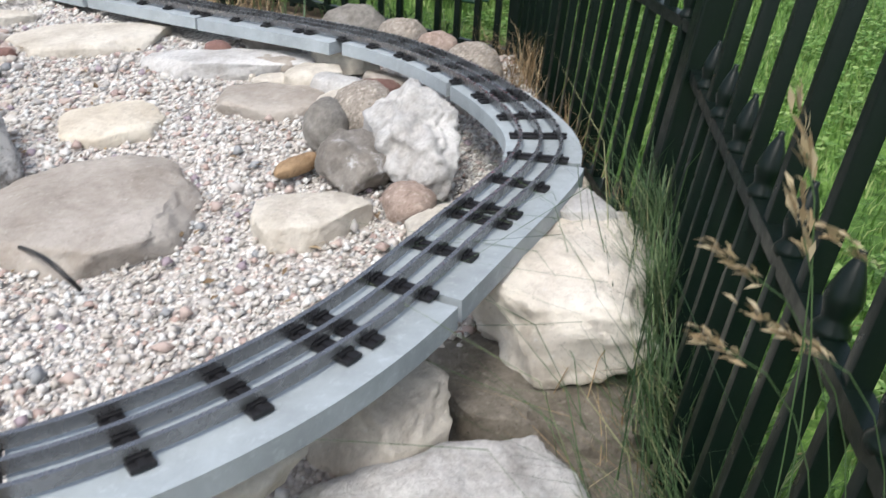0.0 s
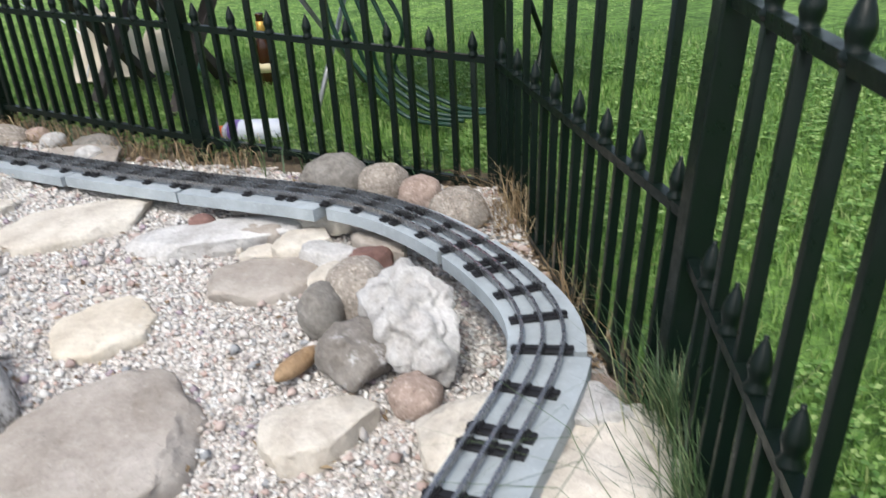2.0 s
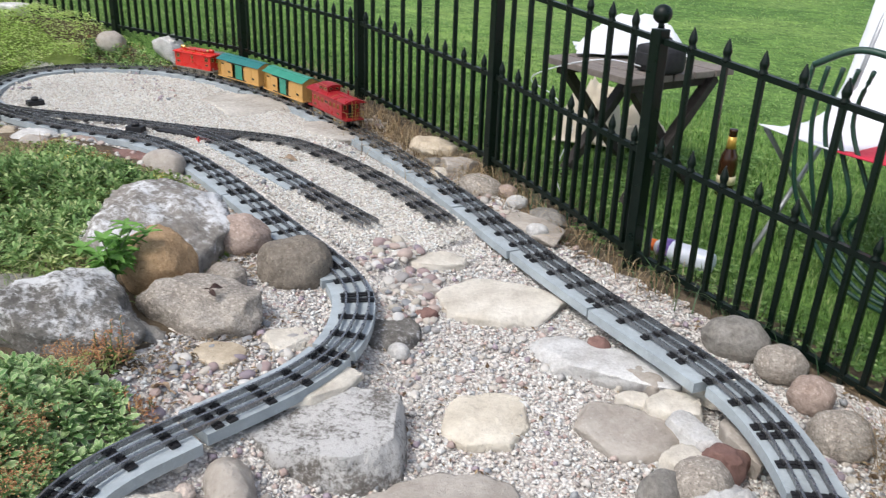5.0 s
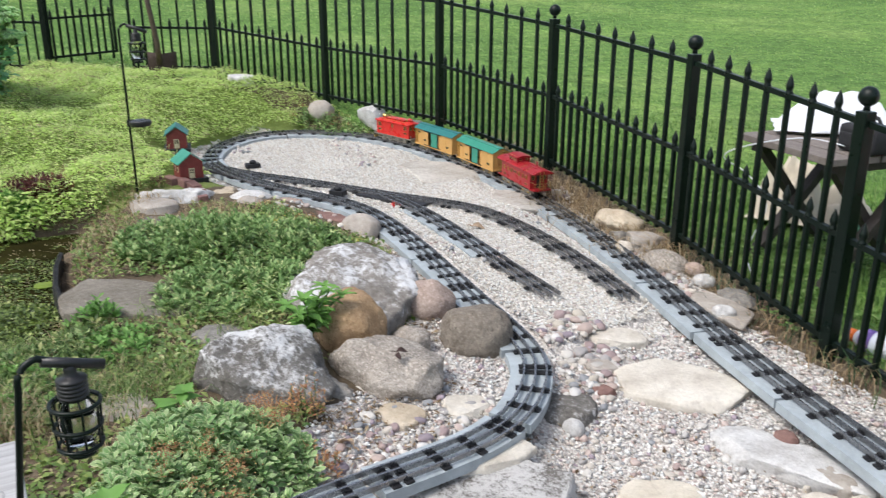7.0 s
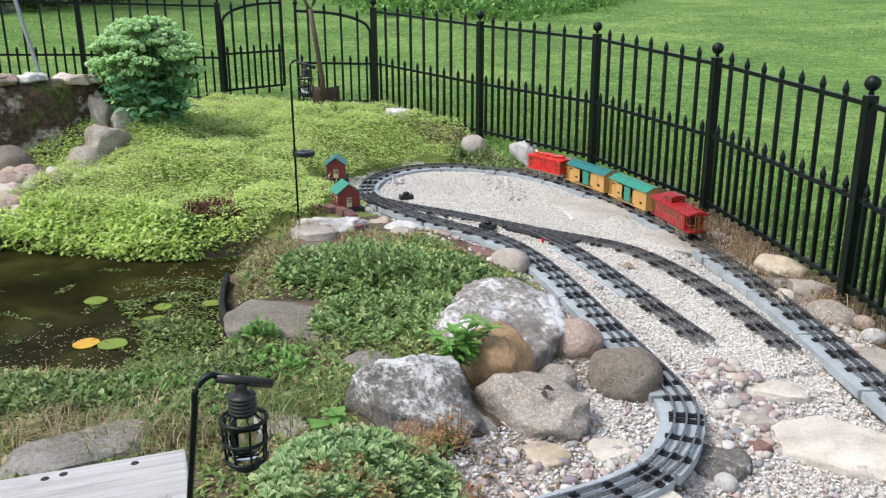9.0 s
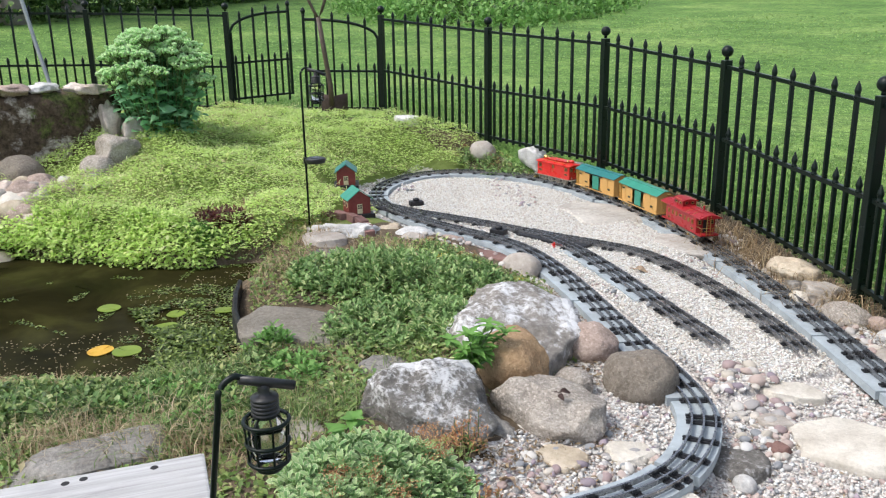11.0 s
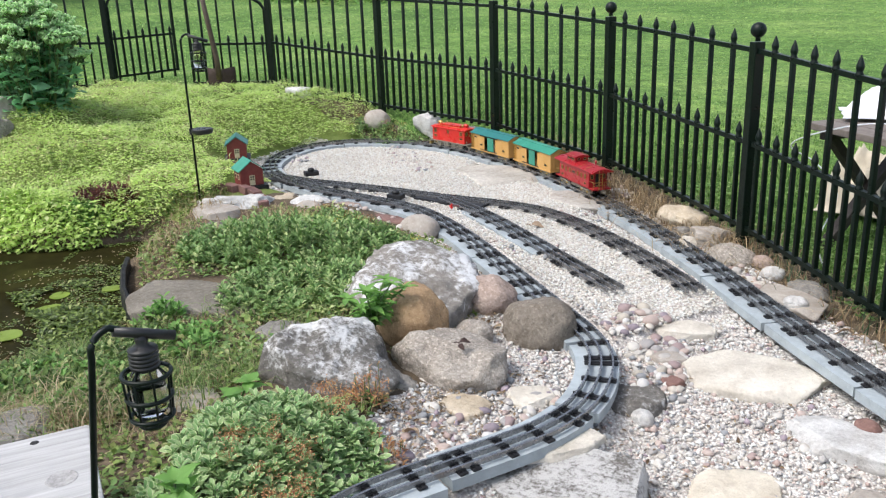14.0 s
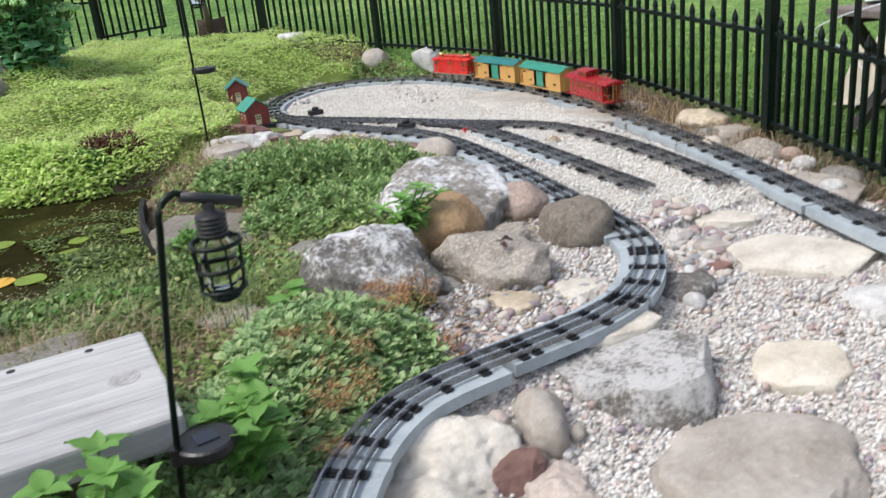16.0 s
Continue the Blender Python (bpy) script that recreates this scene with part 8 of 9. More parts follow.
# ---- weathered timber ----
def timber():
    m, nt, b = material("weathered_grey_timber", 0.8, spec=0.2)
    v = coord(nt, (9.0, 1.1, 9.0))
    w = nt.nodes.new("ShaderNodeTexWave")
    w.wave_type, w.bands_direction = "BANDS", "X"
    w.inputs["Scale"].default_value, w.inputs["Distortion"].default_value, w.inputs["Detail"].default_value = 1.1, 11.0, 6.0
    nt.links.new(v, w.inputs["Vector"])
    n = noise_tex(nt, coord(nt, (75.0, 2.4, 75.0)), 1.0, 10, 0.75, 0.5)
    c = mix(nt, 0.8, ramp(nt, w.outputs["Fac"], (0.05, (0.30, 0.295, 0.29)), (0.5, (0.42, 0.415, 0.41)), (0.9, (0.49, 0.49, 0.485))), ramp(nt, n, (0.30, (0.12, 0.115, 0.11)), (0.44, (0.36, 0.355, 0.35)), (0.7, (0.56, 0.56, 0.555))))
    stain = noise_tex(nt, coord(nt, (7.0, 3.0, 7.0)), 1.0, 6, 0.65)
    c = mix(nt, ramp(nt, stain, (0.52, (0, 0, 0)), (0.72, (0.65, 0.65, 0.65))), c, (0.27, 0.265, 0.27))
    nt.links.new(c, b.inputs["Base Color"])
    bump(nt, b, n, 0.7, 0.003)
    root = empty("timber_beam", pose(-1.2175, 0.464, 0.115, 0, 0, -17), "weathered grey timber plank with knots", "timber")
    bm = bmesh.new()
    add_box(bm, (-0.125, -1.2, 0.0), (0.215, 0.0, 0.05), 0.006)
    part("plank", bm, m, root)
    bm = bmesh.new()
    add_lathe(bm, (0.045, -0.055, 0.049), [(0.026, 0.0), (0.0245, 0.0016), (0.022, 0.0018), (0.0205, 0.0010), (0.013, 0.0016), (0.0115, 0.0010), (0.003, 0.0014)], 24)
    part("knot", bm, plain("grey_knot", (0.40, 0.39, 0.38), 0.8, 0.0, 0.8, 90), root, "round dark knot", smooth=True)
    for x, y in ((-0.10, -0.09), (-0.105, -0.21), (-0.10, -0.24)):
        bm = bmesh.new()
        add_lathe(bm, (x, y, 0.0495), [(0.008, 0.0), (0.007, 0.001), (0.003, 0.0012)], 12)
        part("nail_hole", bm, M_BLACK, root)
    for y in (-0.12, -1.05):
        bm = bmesh.new()
        add_box(bm, (-0.10, y - 0.05, -0.16), (0.10, y + 0.05, -0.001), 0.004)
        part("support_block", bm, M_SOIL, root)
    return root


timber()

# ---- toy houses ----
M_HOUSE = plain("barn_red_paint", (0.20, 0.035, 0.028), 0.6, 0.0, 0.35, 40)
M_CREAM = plain("cream_paint", (0.66, 0.58, 0.36), 0.6)


def toy_house(x, y, z, turn, w, d, h, label):
    root = empty("toy_house", pose(x, y, z, 0, 0, turn), label, "toy house", "toy houses by the track")
    bm = bmesh.new()
    add_box(bm, (-w / 2, -d / 2, 0.006), (w / 2, d / 2, h))
    extrude_outline(bm, [(-w / 2, h), (w / 2, h), (0, h + w * 0.36)], d, Matrix())
    part("house_body", bm, M_HOUSE, root, "barn-red wooden walls")
    for s in (-1, 1):
        bm = bmesh.new()
        e = 0.010
        extrude_outline(bm, [(0, h + w * 0.36 + 0.004), (s * (w / 2 + e), h - e * 0.72 + 0.002), (s * (w / 2 + e), h - e * 0.72 + 0.006), (0, h + w * 0.36 + 0.008)], d + 0.022)
        part("roof_slope", bm, M_TEAL if d > w else M_GREEN, root, "teal roof slope")
    bm = bmesh.new()
    add_box(bm, (-0.012, -d / 2 - 0.002, 0.008), (0.012, -d / 2, 0.052), 0.0006)
    door = part("door", bm, M_CREAM, root, "cream door")
    for xx in (-0.005, 0.005):
        for zz in (0.034, 0.044):
            bm = bmesh.new()
            add_box(bm, (xx - 0.0035, -d / 2 - 0.0028, zz - 0.0035), (xx + 0.0035, -d / 2 - 0.0018, zz + 0.0035))
            part("pane", bm, M_BLACK, door)
    for yy in (-d * 0.2, d * 0.2):
        bm = bmesh.new()
        add_box(bm, (-w / 2 - 0.002, yy - 0.008, h * 0.45), (-w / 2, yy + 0.008, h * 0.75), 0.0005)
        win = part("window", bm, M_CREAM, root, "cream window")
        bm = bmesh.new()
        add_box(bm, (-w / 2 - 0.0028, yy - 0.0055, h * 0.50), (-w / 2 - 0.0018, yy + 0.0055, h * 0.70))
        part("pane", bm, M_BLACK, win)
    bm = bmesh.new()
    add_box(bm, (-w / 2 - 0.016, -d / 2 - 0.018, -0.02), (w / 2 + 0.016, d / 2 + 0.012, 0.006), 0.001)
    part("base_board", bm, M_TIE, root)
    return root


toy_house(-3.155, 1.92, 0.06, 76, 0.100, 0.095, 0.076, "small barn-red toy house with green roof and cream door")
toy_house(-3.64, 2.15, 0.085, 58, 0.092, 0.115, 0.074, "barn-red toy house with teal roof behind another")


def brick_edging():
    mat = plain("old_red_brick", (0.21, 0.11, 0.095), 0.85, 0.0, 0.5, 60)
    me = bpy.data.meshes.new("brick")
    bm = bmesh.new()
    add_box(bm, (-0.045, -0.02, -0.03), (0.045, 0.02, 0.03), 0.004)
    bm.to_mesh(me)
    bm.free()
    me.materials.append(mat)
    root = empty("brick_edging", Matrix(), "curved edging of old red bricks beside the toy house", "edging")
    for k in range(7):
        u = k / 6
        x, y = -3.30 + 0.42 * u, 1.76 + 0.10 * math.sin(u * 2.6)
        o = new("brick", me)
        o.parent = root
        o.matrix_world = pose(x, y, h1(x, y) - 0.002, random.uniform(-4, 4), random.uniform(-4, 4), 8 - 24 * u + random.uniform(-5, 5))
    return root


brick_edging()

# ---- switch stands and small track gear ----
def switch_stand(x, y, z, turn, label):
    root = empty("switch_motor", pose(x, y, z, 0, 0, turn), label, "track switch", "switch motors")
    bm = bmesh.new()
    add_box(bm, (-0.034, -0.022, 0), (0.034, 0.022, 0.022), 0.003)
    part("housing", bm, M_TIE, root)
    bm = bmesh.new()
    add_lathe(bm, (0, 0, 0.022), [(0.016, 0), (0.016, 0.010), (0.012, 0.014), (0.004, 0.016)], 16)
    part("lamp_cap", bm, M_TIE, root, smooth=True)
    return root


switch_stand(-2.64, 2.325, 0.0, 20, "black switch motor box between the tracks")
switch_stand(-3.32, 2.36, 0.0, 70, "black switch lamp inside the far curve")


def switch_plate(x, y, turn, l, w):
    bm = bmesh.new()
    add_box(bm, (-l / 2, -w / 2, -0.004), (l / 2, w / 2, 0.007), 0.002)
    me = bpy.data.meshes.new("switch_plate")
    bm.to_mesh(me)
    bm.free()
    me.materials.append(M_TIE)
    ob = new("switch_plate", me)
    ob.matrix_world = pose(x, y, 0.0, 0, 0, turn)
    return tagged(ob, "black metal switch base plate under the rails", "track switch", "switch plates")


switch_plate(-2.42, 2.455, 8, 0.34, 0.12)
switch_plate(-3.36, 2.225, 2, 0.34, 0.11)


def red_lever(x, y, z, turn):
    bm = bmesh.new()
    add_box(bm, (-0.022, -0.006, 0), (0.022, 0.006, 0.010), 0.002)
    add_cyl(bm, (0.012, 0, 0.008), (0.020, 0, 0.024), 0.004, 0.003, 10)
    me = bpy.data.meshes.new("switch_lever")
    bm.to_mesh(me)
    bm.free()
    me.materials.append(M_RED_E)
    ob = new("switch_lever", me)
    ob.matrix_world = pose(x, y, z, 0, 0, turn)
    return tagged(ob, "small red switch lever beside the siding", "track switch")


red_lever(-2.36, 2.385, -0.008, -35)

# ---- beyond the fence ----
M_GREYWOOD = plain("grey_brown_bench_wood", (0.20, 0.17, 0.15), 0.8, 0.0, 0.4, 40)
M_DARKWOOD = plain("dark_stained_wood", (0.035, 0.028, 0.024), 0.7, 0.0, 0.3, 40)
M_CLOTH = plain("white_cloth", (0.74, 0.76, 0.80), 0.85, 0.0, 0.15, 20)
M_BEIGE = plain("beige_cloth", (0.56, 0.50, 0.40), 0.9, 0.0, 0.2, 14)
M_GREENCLOTH = plain("faded_green_cloth", (0.13, 0.30, 0.20), 0.9, 0.0, 0.2, 14)
M_BAG = plain("black_fabric", (0.015, 0.015, 0.018), 0.75, 0.0, 0.2, 40)
M_REDCLOTH = plain("red_canvas", (0.50, 0.02, 0.05), 0.8, 0.0, 0.15, 20)
M_HOSE = plain("dark_green_hose", (0.014, 0.052, 0.034), 0.45, 0.0, 0.3, 50)
M_STEEL = plain("galvanised_tube", (0.34, 0.35, 0.36), 0.4, 0.6, 0.3, 50)


def outdoor_table():
    x0, y0, top = -0.815, 2.93, 0.41
    g = h1(x0, y0)
    root = empty("wooden_table", pose(x0, y0, g, 0, 0, -28), "low grey slatted wooden table behind the fence", "table")
    h = top - g
    for k in range(5):
        bm = bmesh.new()
        y = -0.19 + 0.095 * k
        add_box(bm, (-0.218, y - 0.043, h - 0.022), (0.218, y + 0.043, h), 0.003)
        part("slat", bm, M_GREYWOOD, root)
    for x in (-0.168, 0.168):
        for s in (-1, 1):
            bm = bmesh.new()
            v = [(x - 0.018, s * 0.17, h - 0.022), (x - 0.018, -s * 0.16, 0.0)]
            a, b = Vector((x + 0.018 * s, s * 0.17, h - 0.03)), Vector((x + 0.018 * s, -s * 0.17, -0.01))
            d = (b - a)
            mm = Matrix.Translation((a + b) / 2) @ d.to_track_quat("Z", "X").to_matrix().to_4x4()
            add_box(bm, (-0.014, -0.020, -d.length / 2), (0.014, 0.020, d.length / 2), 0.002, mm)
            part("crossed_leg", bm, M_DARKWOOD, root, "dark crossed leg")
        bm = bmesh.new()
        add_box(bm, (x - 0.014, -0.20, h - 0.055), (x + 0.014, 0.20, h - 0.023), 0.002)
        part("batten", bm, M_DARKWOOD, root)
    return root


outdoor_table()


def draped(name, x, y, z, size, mat, seed, label, category, turn=0.0):
    """A crumpled cloth heap: a folded sheet with thickness."""
    rng = np.random.default_rng(seed)
    off = Vector(rng.uniform(-20, 20, 3))
    n = 26
    v = []
    for j in range(n):
        for i in range(n):
            u, w = i / (n - 1) * 2 - 1, j / (n - 1) * 2 - 1
            r = min(1.0, math.hypot(u, w))
            k = noise.fractal(Vector((u * 1.6, w * 1.6, 0)) + off, 1.0, 2.0, 4)
            r1 = noise.fractal(Vector((u * 1.1, w * 1.1, 5)) + off, 1.0, 2.0, 2)
            v.append((u * size[0] / 2 * (1 + 0.12 * r1), w * size[1] / 2 * (1 + 0.12 * k), max(0.004, size[2] * ((1 - r ** 2.2) * (0.65 + 0.5 * k) + 0.10))))
    f = [(j * n + i, j * n + i + 1, (j + 1) * n + i + 1, (j + 1) * n + i) for j in range(n - 1) for i in range(n - 1)]
    ob = obj_from(name, v, f, mat, smooth=True)
    md = ob.modifiers.new("thick", "SOLIDIFY")
    md.thickness = 0.004
    ob.matrix_world = pose(x, y, z, 0, 0, turn)
    return tagged(ob, label, category)


draped("white_cloth", -0.89, 3.065, 0.411, (0.40, 0.24, 0.15), M_CLOTH, 1, "crumpled white cloth lying on the table", "cloth", 24)


def bag():
    root = empty("black_bag", pose(-0.70, 2.80, 0.411, 0, 0, -25), "small black fabric bag standing on the table", "bag")
    bm = bmesh.new()
    add_box(bm, (-0.068, -0.05, 0), (0.068, 0.05, 0.085), 0.018)
    part("body", bm, M_BAG, root, smooth=True)
    bm = bmesh.new()
    add_tube(bm, [(-0.05, 0, 0.08), (-0.03, 0, 0.108), (0.03, 0, 0.108), (0.05, 0, 0.08)], 0.006, 8)
    part("handle", bm, M_BAG, root, smooth=True)
    bm = bmesh.new()
    add_box(bm, (-0.05, -0.056, 0.02), (0.05, -0.048, 0.06), 0.004)
    part("front_pocket", bm, M_BAG, root)
    return root


bag()
draped("beige_cushion", -1.08, 3.28, h1(-1.08, 3.28), (0.27, 0.22, 0.33), M_BEIGE, 3, "beige cloth cover heaped beside the table", "cushion", 10)
draped("beige_cloth", -0.92, 3.36, h1(-0.92, 3.36), (0.28, 0.18, 0.17), M_BEIGE, 4, "beige cloth lying behind the table", "cloth", 20)
draped("green_cloth", -0.80, 3.27, h1(-0.80, 3.27), (0.15, 0.12, 0.10), M_GREENCLOTH, 7, "faded green cloth on the grass behind the table", "cloth", 40)


def cable(name, pts, r, mat, label, category="cable"):
    p, _ = None, None
    pts = [Vector(q) for q in pts]
    dense = []
    for i in range(len(pts) - 1):
        q = [pts[max(i - 1, 0)], pts[i], pts[i + 1], pts[min(i + 2, len(pts) - 1)]]
        for u in np.linspace(0, 1, 7, endpoint=False):
            dense.append(0.5 * (2 * q[1] + (q[2] - q[0]) * u + (2 * q[0] - 5 * q[1] + 4 * q[2] - q[3]) * u * u + (3 * q[1] - q[0] - 3 * q[2] + q[3]) * u ** 3))
    dense.append(pts[-1])
    bm = bmesh.new()
    add_tube(bm, dense, r, 7)
    me = bpy.data.meshes.new(name)
    bm.to_mesh(me)
    bm.free()
    me.materials.append(mat)
    me.polygons.foreach_set("use_smooth", np.ones(len(me.polygons), dtype=bool))
    return tagged(new(name, me), label, category)


cable("white_cable", [(-0.72, 2.78, 0.42), (-0.86, 2.74, 0.44), (-1.02, 2.70, 0.40), (-1.10, 2.70, 0.35), (-1.02, 2.72, 0.30), (-0.93, 2.68, 0.22), (-0.95, 2.62, 0.08), (-0.90, 2.58, 0.0)], 0.0022, M_CLOTH, "thin white cable hanging from the table")


def bottle():
    m, nt, b = material("brown_bottle_glass", 0.08)
    b.inputs["Base Color"].default_value = (0.035, 0.014, 0.006, 1)
    z = h1(-0.467, 2.952)
    root = empty("glass_bottle", pose(-0.467, 2.952, z), "brown glass bottle with gold neck foil standing on grass", "bottle")
    bm = bmesh.new()
    add_lathe(bm, (0, 0, 0), [(0.024, 0), (0.030, 0.004), (0.0305, 0.12), (0.027, 0.145), (0.016, 0.168), (0.0135, 0.19), (0.0130, 0.222), (0.0145, 0.226), (0.0145, 0.232), (0.010, 0.234)], 24)
    part("glass_body", bm, m, root, smooth=True)
    bm = bmesh.new()
    add_lathe(bm, (0, 0, 0), [(0.0170, 0.168), (0.0145, 0.190), (0.0140, 0.208)], 24)
    part("neck_foil", bm, plain("gold_foil", (0.62, 0.38, 0.08), 0.35, 0.4), root, "gold foil", smooth=True)
    bm = bmesh.new()
    add_lathe(bm, (0, 0, 0), [(0.0312, 0.045), (0.0312, 0.075)], 24)
    part("paper_label", bm, M_CREAM, root, "pale label", smooth=True)
    return root


bottle()


def plastic_bottle():
    a, b_ = Vector((-0.545, 2.385, 0.0)), Vector((-0.345, 2.335, 0.0))
    z = max(h1(a.x, a.y), h1(b_.x, b_.y)) + 0.034
    d = b_ - a
    root = empty("plastic_bottle", Matrix.Translation((a.x, a.y, z)) @ d.to_track_quat("Z", "Y").to_matrix().to_4x4(), "white plastic bottle with orange cap lying on grass", "bottle")
    white = plain("white_plastic", (0.70, 0.74, 0.82), 0.35, 0.0, 0.12)
    bm = bmesh.new()
    add_lathe(bm, (0, 0, 0), [(0.012, 0.022), (0.022, 0.034), (0.031, 0.048), (0.032, 0.06), (0.032, 0.195), (0.028, 0.203), (0.01, 0.204)], 24)
    part("body", bm, white, root, smooth=True)
    bm = bmesh.new()
    add_lathe(bm, (0, 0, 0), [(0.014, 0.0), (0.017, 0.003), (0.018, 0.026), (0.013, 0.027)], 20)
    part("cap", bm, plain("orange_plastic", (0.75, 0.16, 0.02), 0.4, 0.0, 0.1), root, "orange screw cap", smooth=True)
    bm = bmesh.new()
    add_lathe(bm, (0, 0, 0), [(0.0305, 0.046), (0.0325, 0.056), (0.0325, 0.080)], 24)
    part("printed_band", bm, plain("blue_red_print", (0.20, 0.12, 0.42), 0.4), root, "blue and red printed band", smooth=True)
    return root


plastic_bottle()


def camp_chair():
    """A low folding chair: tube frame, red and white canvas seat and back."""
    x0, y0 = 0.085, 2.60
    g = h1(x0, y0)
    root = empty("folding_chair", pose(x0, y0, g, 0, 0, 66) @ Matrix.Diagonal((1.0, 1.12, 1.0, 1)), "folding chair with red and white canvas behind the fence", "chair")
    for nm, mat, ya, yb in (("canvas_panel", M_CLOTH, -0.30, -0.10), ("canvas_panel", M_REDCLOTH, -0.098, 0.10), ("canvas_panel", M_CLOTH, 0.102, 0.30)):
        bm = bmesh.new()
        rows = []
        for x, z in ((-0.24, 0.43), (-0.12, 0.405), (0.02, 0.40), (0.14, 0.425), (0.20, 0.50), (0.26, 0.66), (0.30, 0.80)):
            rows.append([bm.verts.new((x, y + (0.05 * (x + 0.24)), z - 0.02 * (1 - (y / 0.3) ** 2))) for y in np.linspace(ya, yb, 5)])
        for q, r in zip(rows, rows[1:]):
            for k in range(4):
                bm.faces.new((q[k], q[k + 1], r[k + 1], r[k]))
        o = part(nm, bm, mat, root, "red canvas" if mat is M_REDCLOTH else "white canvas", smooth=True)
        md = o.modifiers.new("thick", "SOLIDIFY")
        md.thickness = 0.004
    for y in (-0.29, 0.29):
        for a, b in (((-0.22, 0.42), (0.22, 0.0)), ((0.18, 0.44), (-0.22, 0.0)), ((0.16, 0.40), (0.32, 0.82))):
            bm = bmesh.new()
            add_tube(bm, [(a[0], y, a[1]), ((a[0] + b[0]) / 2, y, (a[1] + b[1]) / 2), (b[0], y, b[1])], 0.007, 10)
            part("frame_tube", bm, M_STEEL if y > 0 else M_FENCE, root, smooth=True)
    return root


camp_chair()
for k in range(5):
    dx = 0.035 * k
    cable("garden_hose", [(-0.20 + dx, 2.42, 0.55), (-0.21 + dx * 0.9, 2.43 + 0.01 * k, 0.40), (-0.19 + dx * 1.3, 2.45, 0.22), (-0.12 + dx * 0.6, 2.46 + 0.02 * k, 0.08), (-0.02 + dx, 2.44, -0.03 + 0.004 * k), (0.10 + dx, 2.36 + 0.03 * k, -0.045)], 0.0065, M_HOSE, "dark green garden hose hanging in loops behind the fence", "hose")
cable("garden_hose", [(-0.20, 2.42, 0.55), (-0.10, 2.40, 0.60), (0.02, 2.37, 0.58), (0.15, 2.34, 0.52)], 0.009, M_HOSE, "dark green garden hose laid over the chair", "hose")


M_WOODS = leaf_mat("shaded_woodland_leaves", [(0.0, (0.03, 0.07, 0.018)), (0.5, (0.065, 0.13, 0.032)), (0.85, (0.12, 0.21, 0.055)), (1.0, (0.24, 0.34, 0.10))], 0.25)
M_BARK = ground_mat("pale_grey_bark", (0.12, 0.105, 0.09), (0.24, 0.21, 0.18), (0.40, 0.36, 0.32), 3)


def tree(x, y, r, h, seed, label):
    """A woodland tree: flared tapering trunk, limbs and a loose crown of leaves."""
    rng = np.random.default_rng(seed)
    root = empty("tree", pose(x, y, h1(x, y) + float(rise(x, y))), label, "tree", "trees at the lawn's edge")
    bm = bmesh.new()
    lean = rng.normal(0, 0.03, 2)
    add_tube(bm, [(lean[0] * z + 0.04 * math.sin(z * 1.3 + seed), lean[1] * z, z) for z in np.linspace(-0.1, h, 14)], [r * (1.7 if i == 0 else 1.25 if i == 1 else 1 - 0.05 * i) for i in range(14)], 12)
    part("trunk", bm, M_BARK, root, smooth=True)
    pos, dr = [], []
    for k in range(9):
        bm = bmesh.new()
        a, z = k * 2.4, h * (0.45 + 0.55 * k / 9)
        l = 2.0 * (1 - 0.4 * k / 9)
        pts = [(lean[0] * z + math.cos(a) * l * u, lean[1] * z + math.sin(a) * l * u, z + l * 0.5 * u) for u in np.linspace(0, 1, 5)]
        add_tube(bm, pts, [r * 0.4, r * 0.3, r * 0.22, r * 0.14, r * 0.06], 6)
        part("limb", bm, M_BARK, root, smooth=True)
        for _ in range(170):
            u = rng.uniform(0.3, 1.05)
            pos.append(np.array(pts[0]) + (np.array(pts[-1]) - np.array(pts[0])) * u + rng.normal(0, 0.35, 3))
            dr.append(rng.normal(size=3))
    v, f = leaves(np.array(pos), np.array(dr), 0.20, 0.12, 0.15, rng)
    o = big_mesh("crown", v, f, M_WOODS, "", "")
    o.parent = root
    return root


for k, (x, y, r) in enumerate(((-21.3, 3.9, 0.24), (-23.2, 5.6, 0.30), (-25.4, 7.3, 0.16), (-27.2, 9.6, 0.20), (-29.0, 12.2, 0.22))):
    tree(x, y, r, 5.5, 120 + k, "woodland tree with a pale grey trunk")


def thicket(name, edge, depth, clumps, per, size, tall, mat, seed, label, category):
    """A thicket along an edge: clumps of leaves, low in front and higher behind."""
    rng = np.random.default_rng(seed)
    e = np.array(edge, float)
    s = np.concatenate([[0], np.cumsum(np.linalg.norm(np.diff(e, axis=0), axis=1))])
    t = rng.random(clumps) * s[-1]
    x, y = np.interp(t, s, e[:, 0]), np.interp(t, s, e[:, 1])
    away = np.stack([x + 0.1, y + 0.2], 1)
    away /= np.linalg.norm(away, axis=1)[:, None]
    back = depth * rng.random(clumps) ** 1.3
    x, y = x + away[:, 0] * back, y + away[:, 1] * back
    z = height(x, y) + rise(x, y) + rng.random(clumps) * (0.18 * tall + tall * back / depth)
    k = np.repeat(np.arange(clumps), per)
    r = size * rng.uniform(1.0, 2.6, clumps)[k]
    p = np.stack([x[k], y[k], z[k]], 1) + rng.normal(0, 1, (clumps * per, 3)) * np.stack([r, r, r * 0.6], 1)
    p[:, 2] = np.maximum(p[:, 2], height(p[:, 0], p[:, 1]) + rise(p[:, 0], p[:, 1]) + 0.02)
    v, f = leaves(p, rng.normal(size=p.shape) + np.array([0, 0, 0.4]), size * rng.uniform(0.6, 1.4, len(p)), size * 0.55, 0.2, rng)
    return big_mesh(name, v, f, mat, label, category)


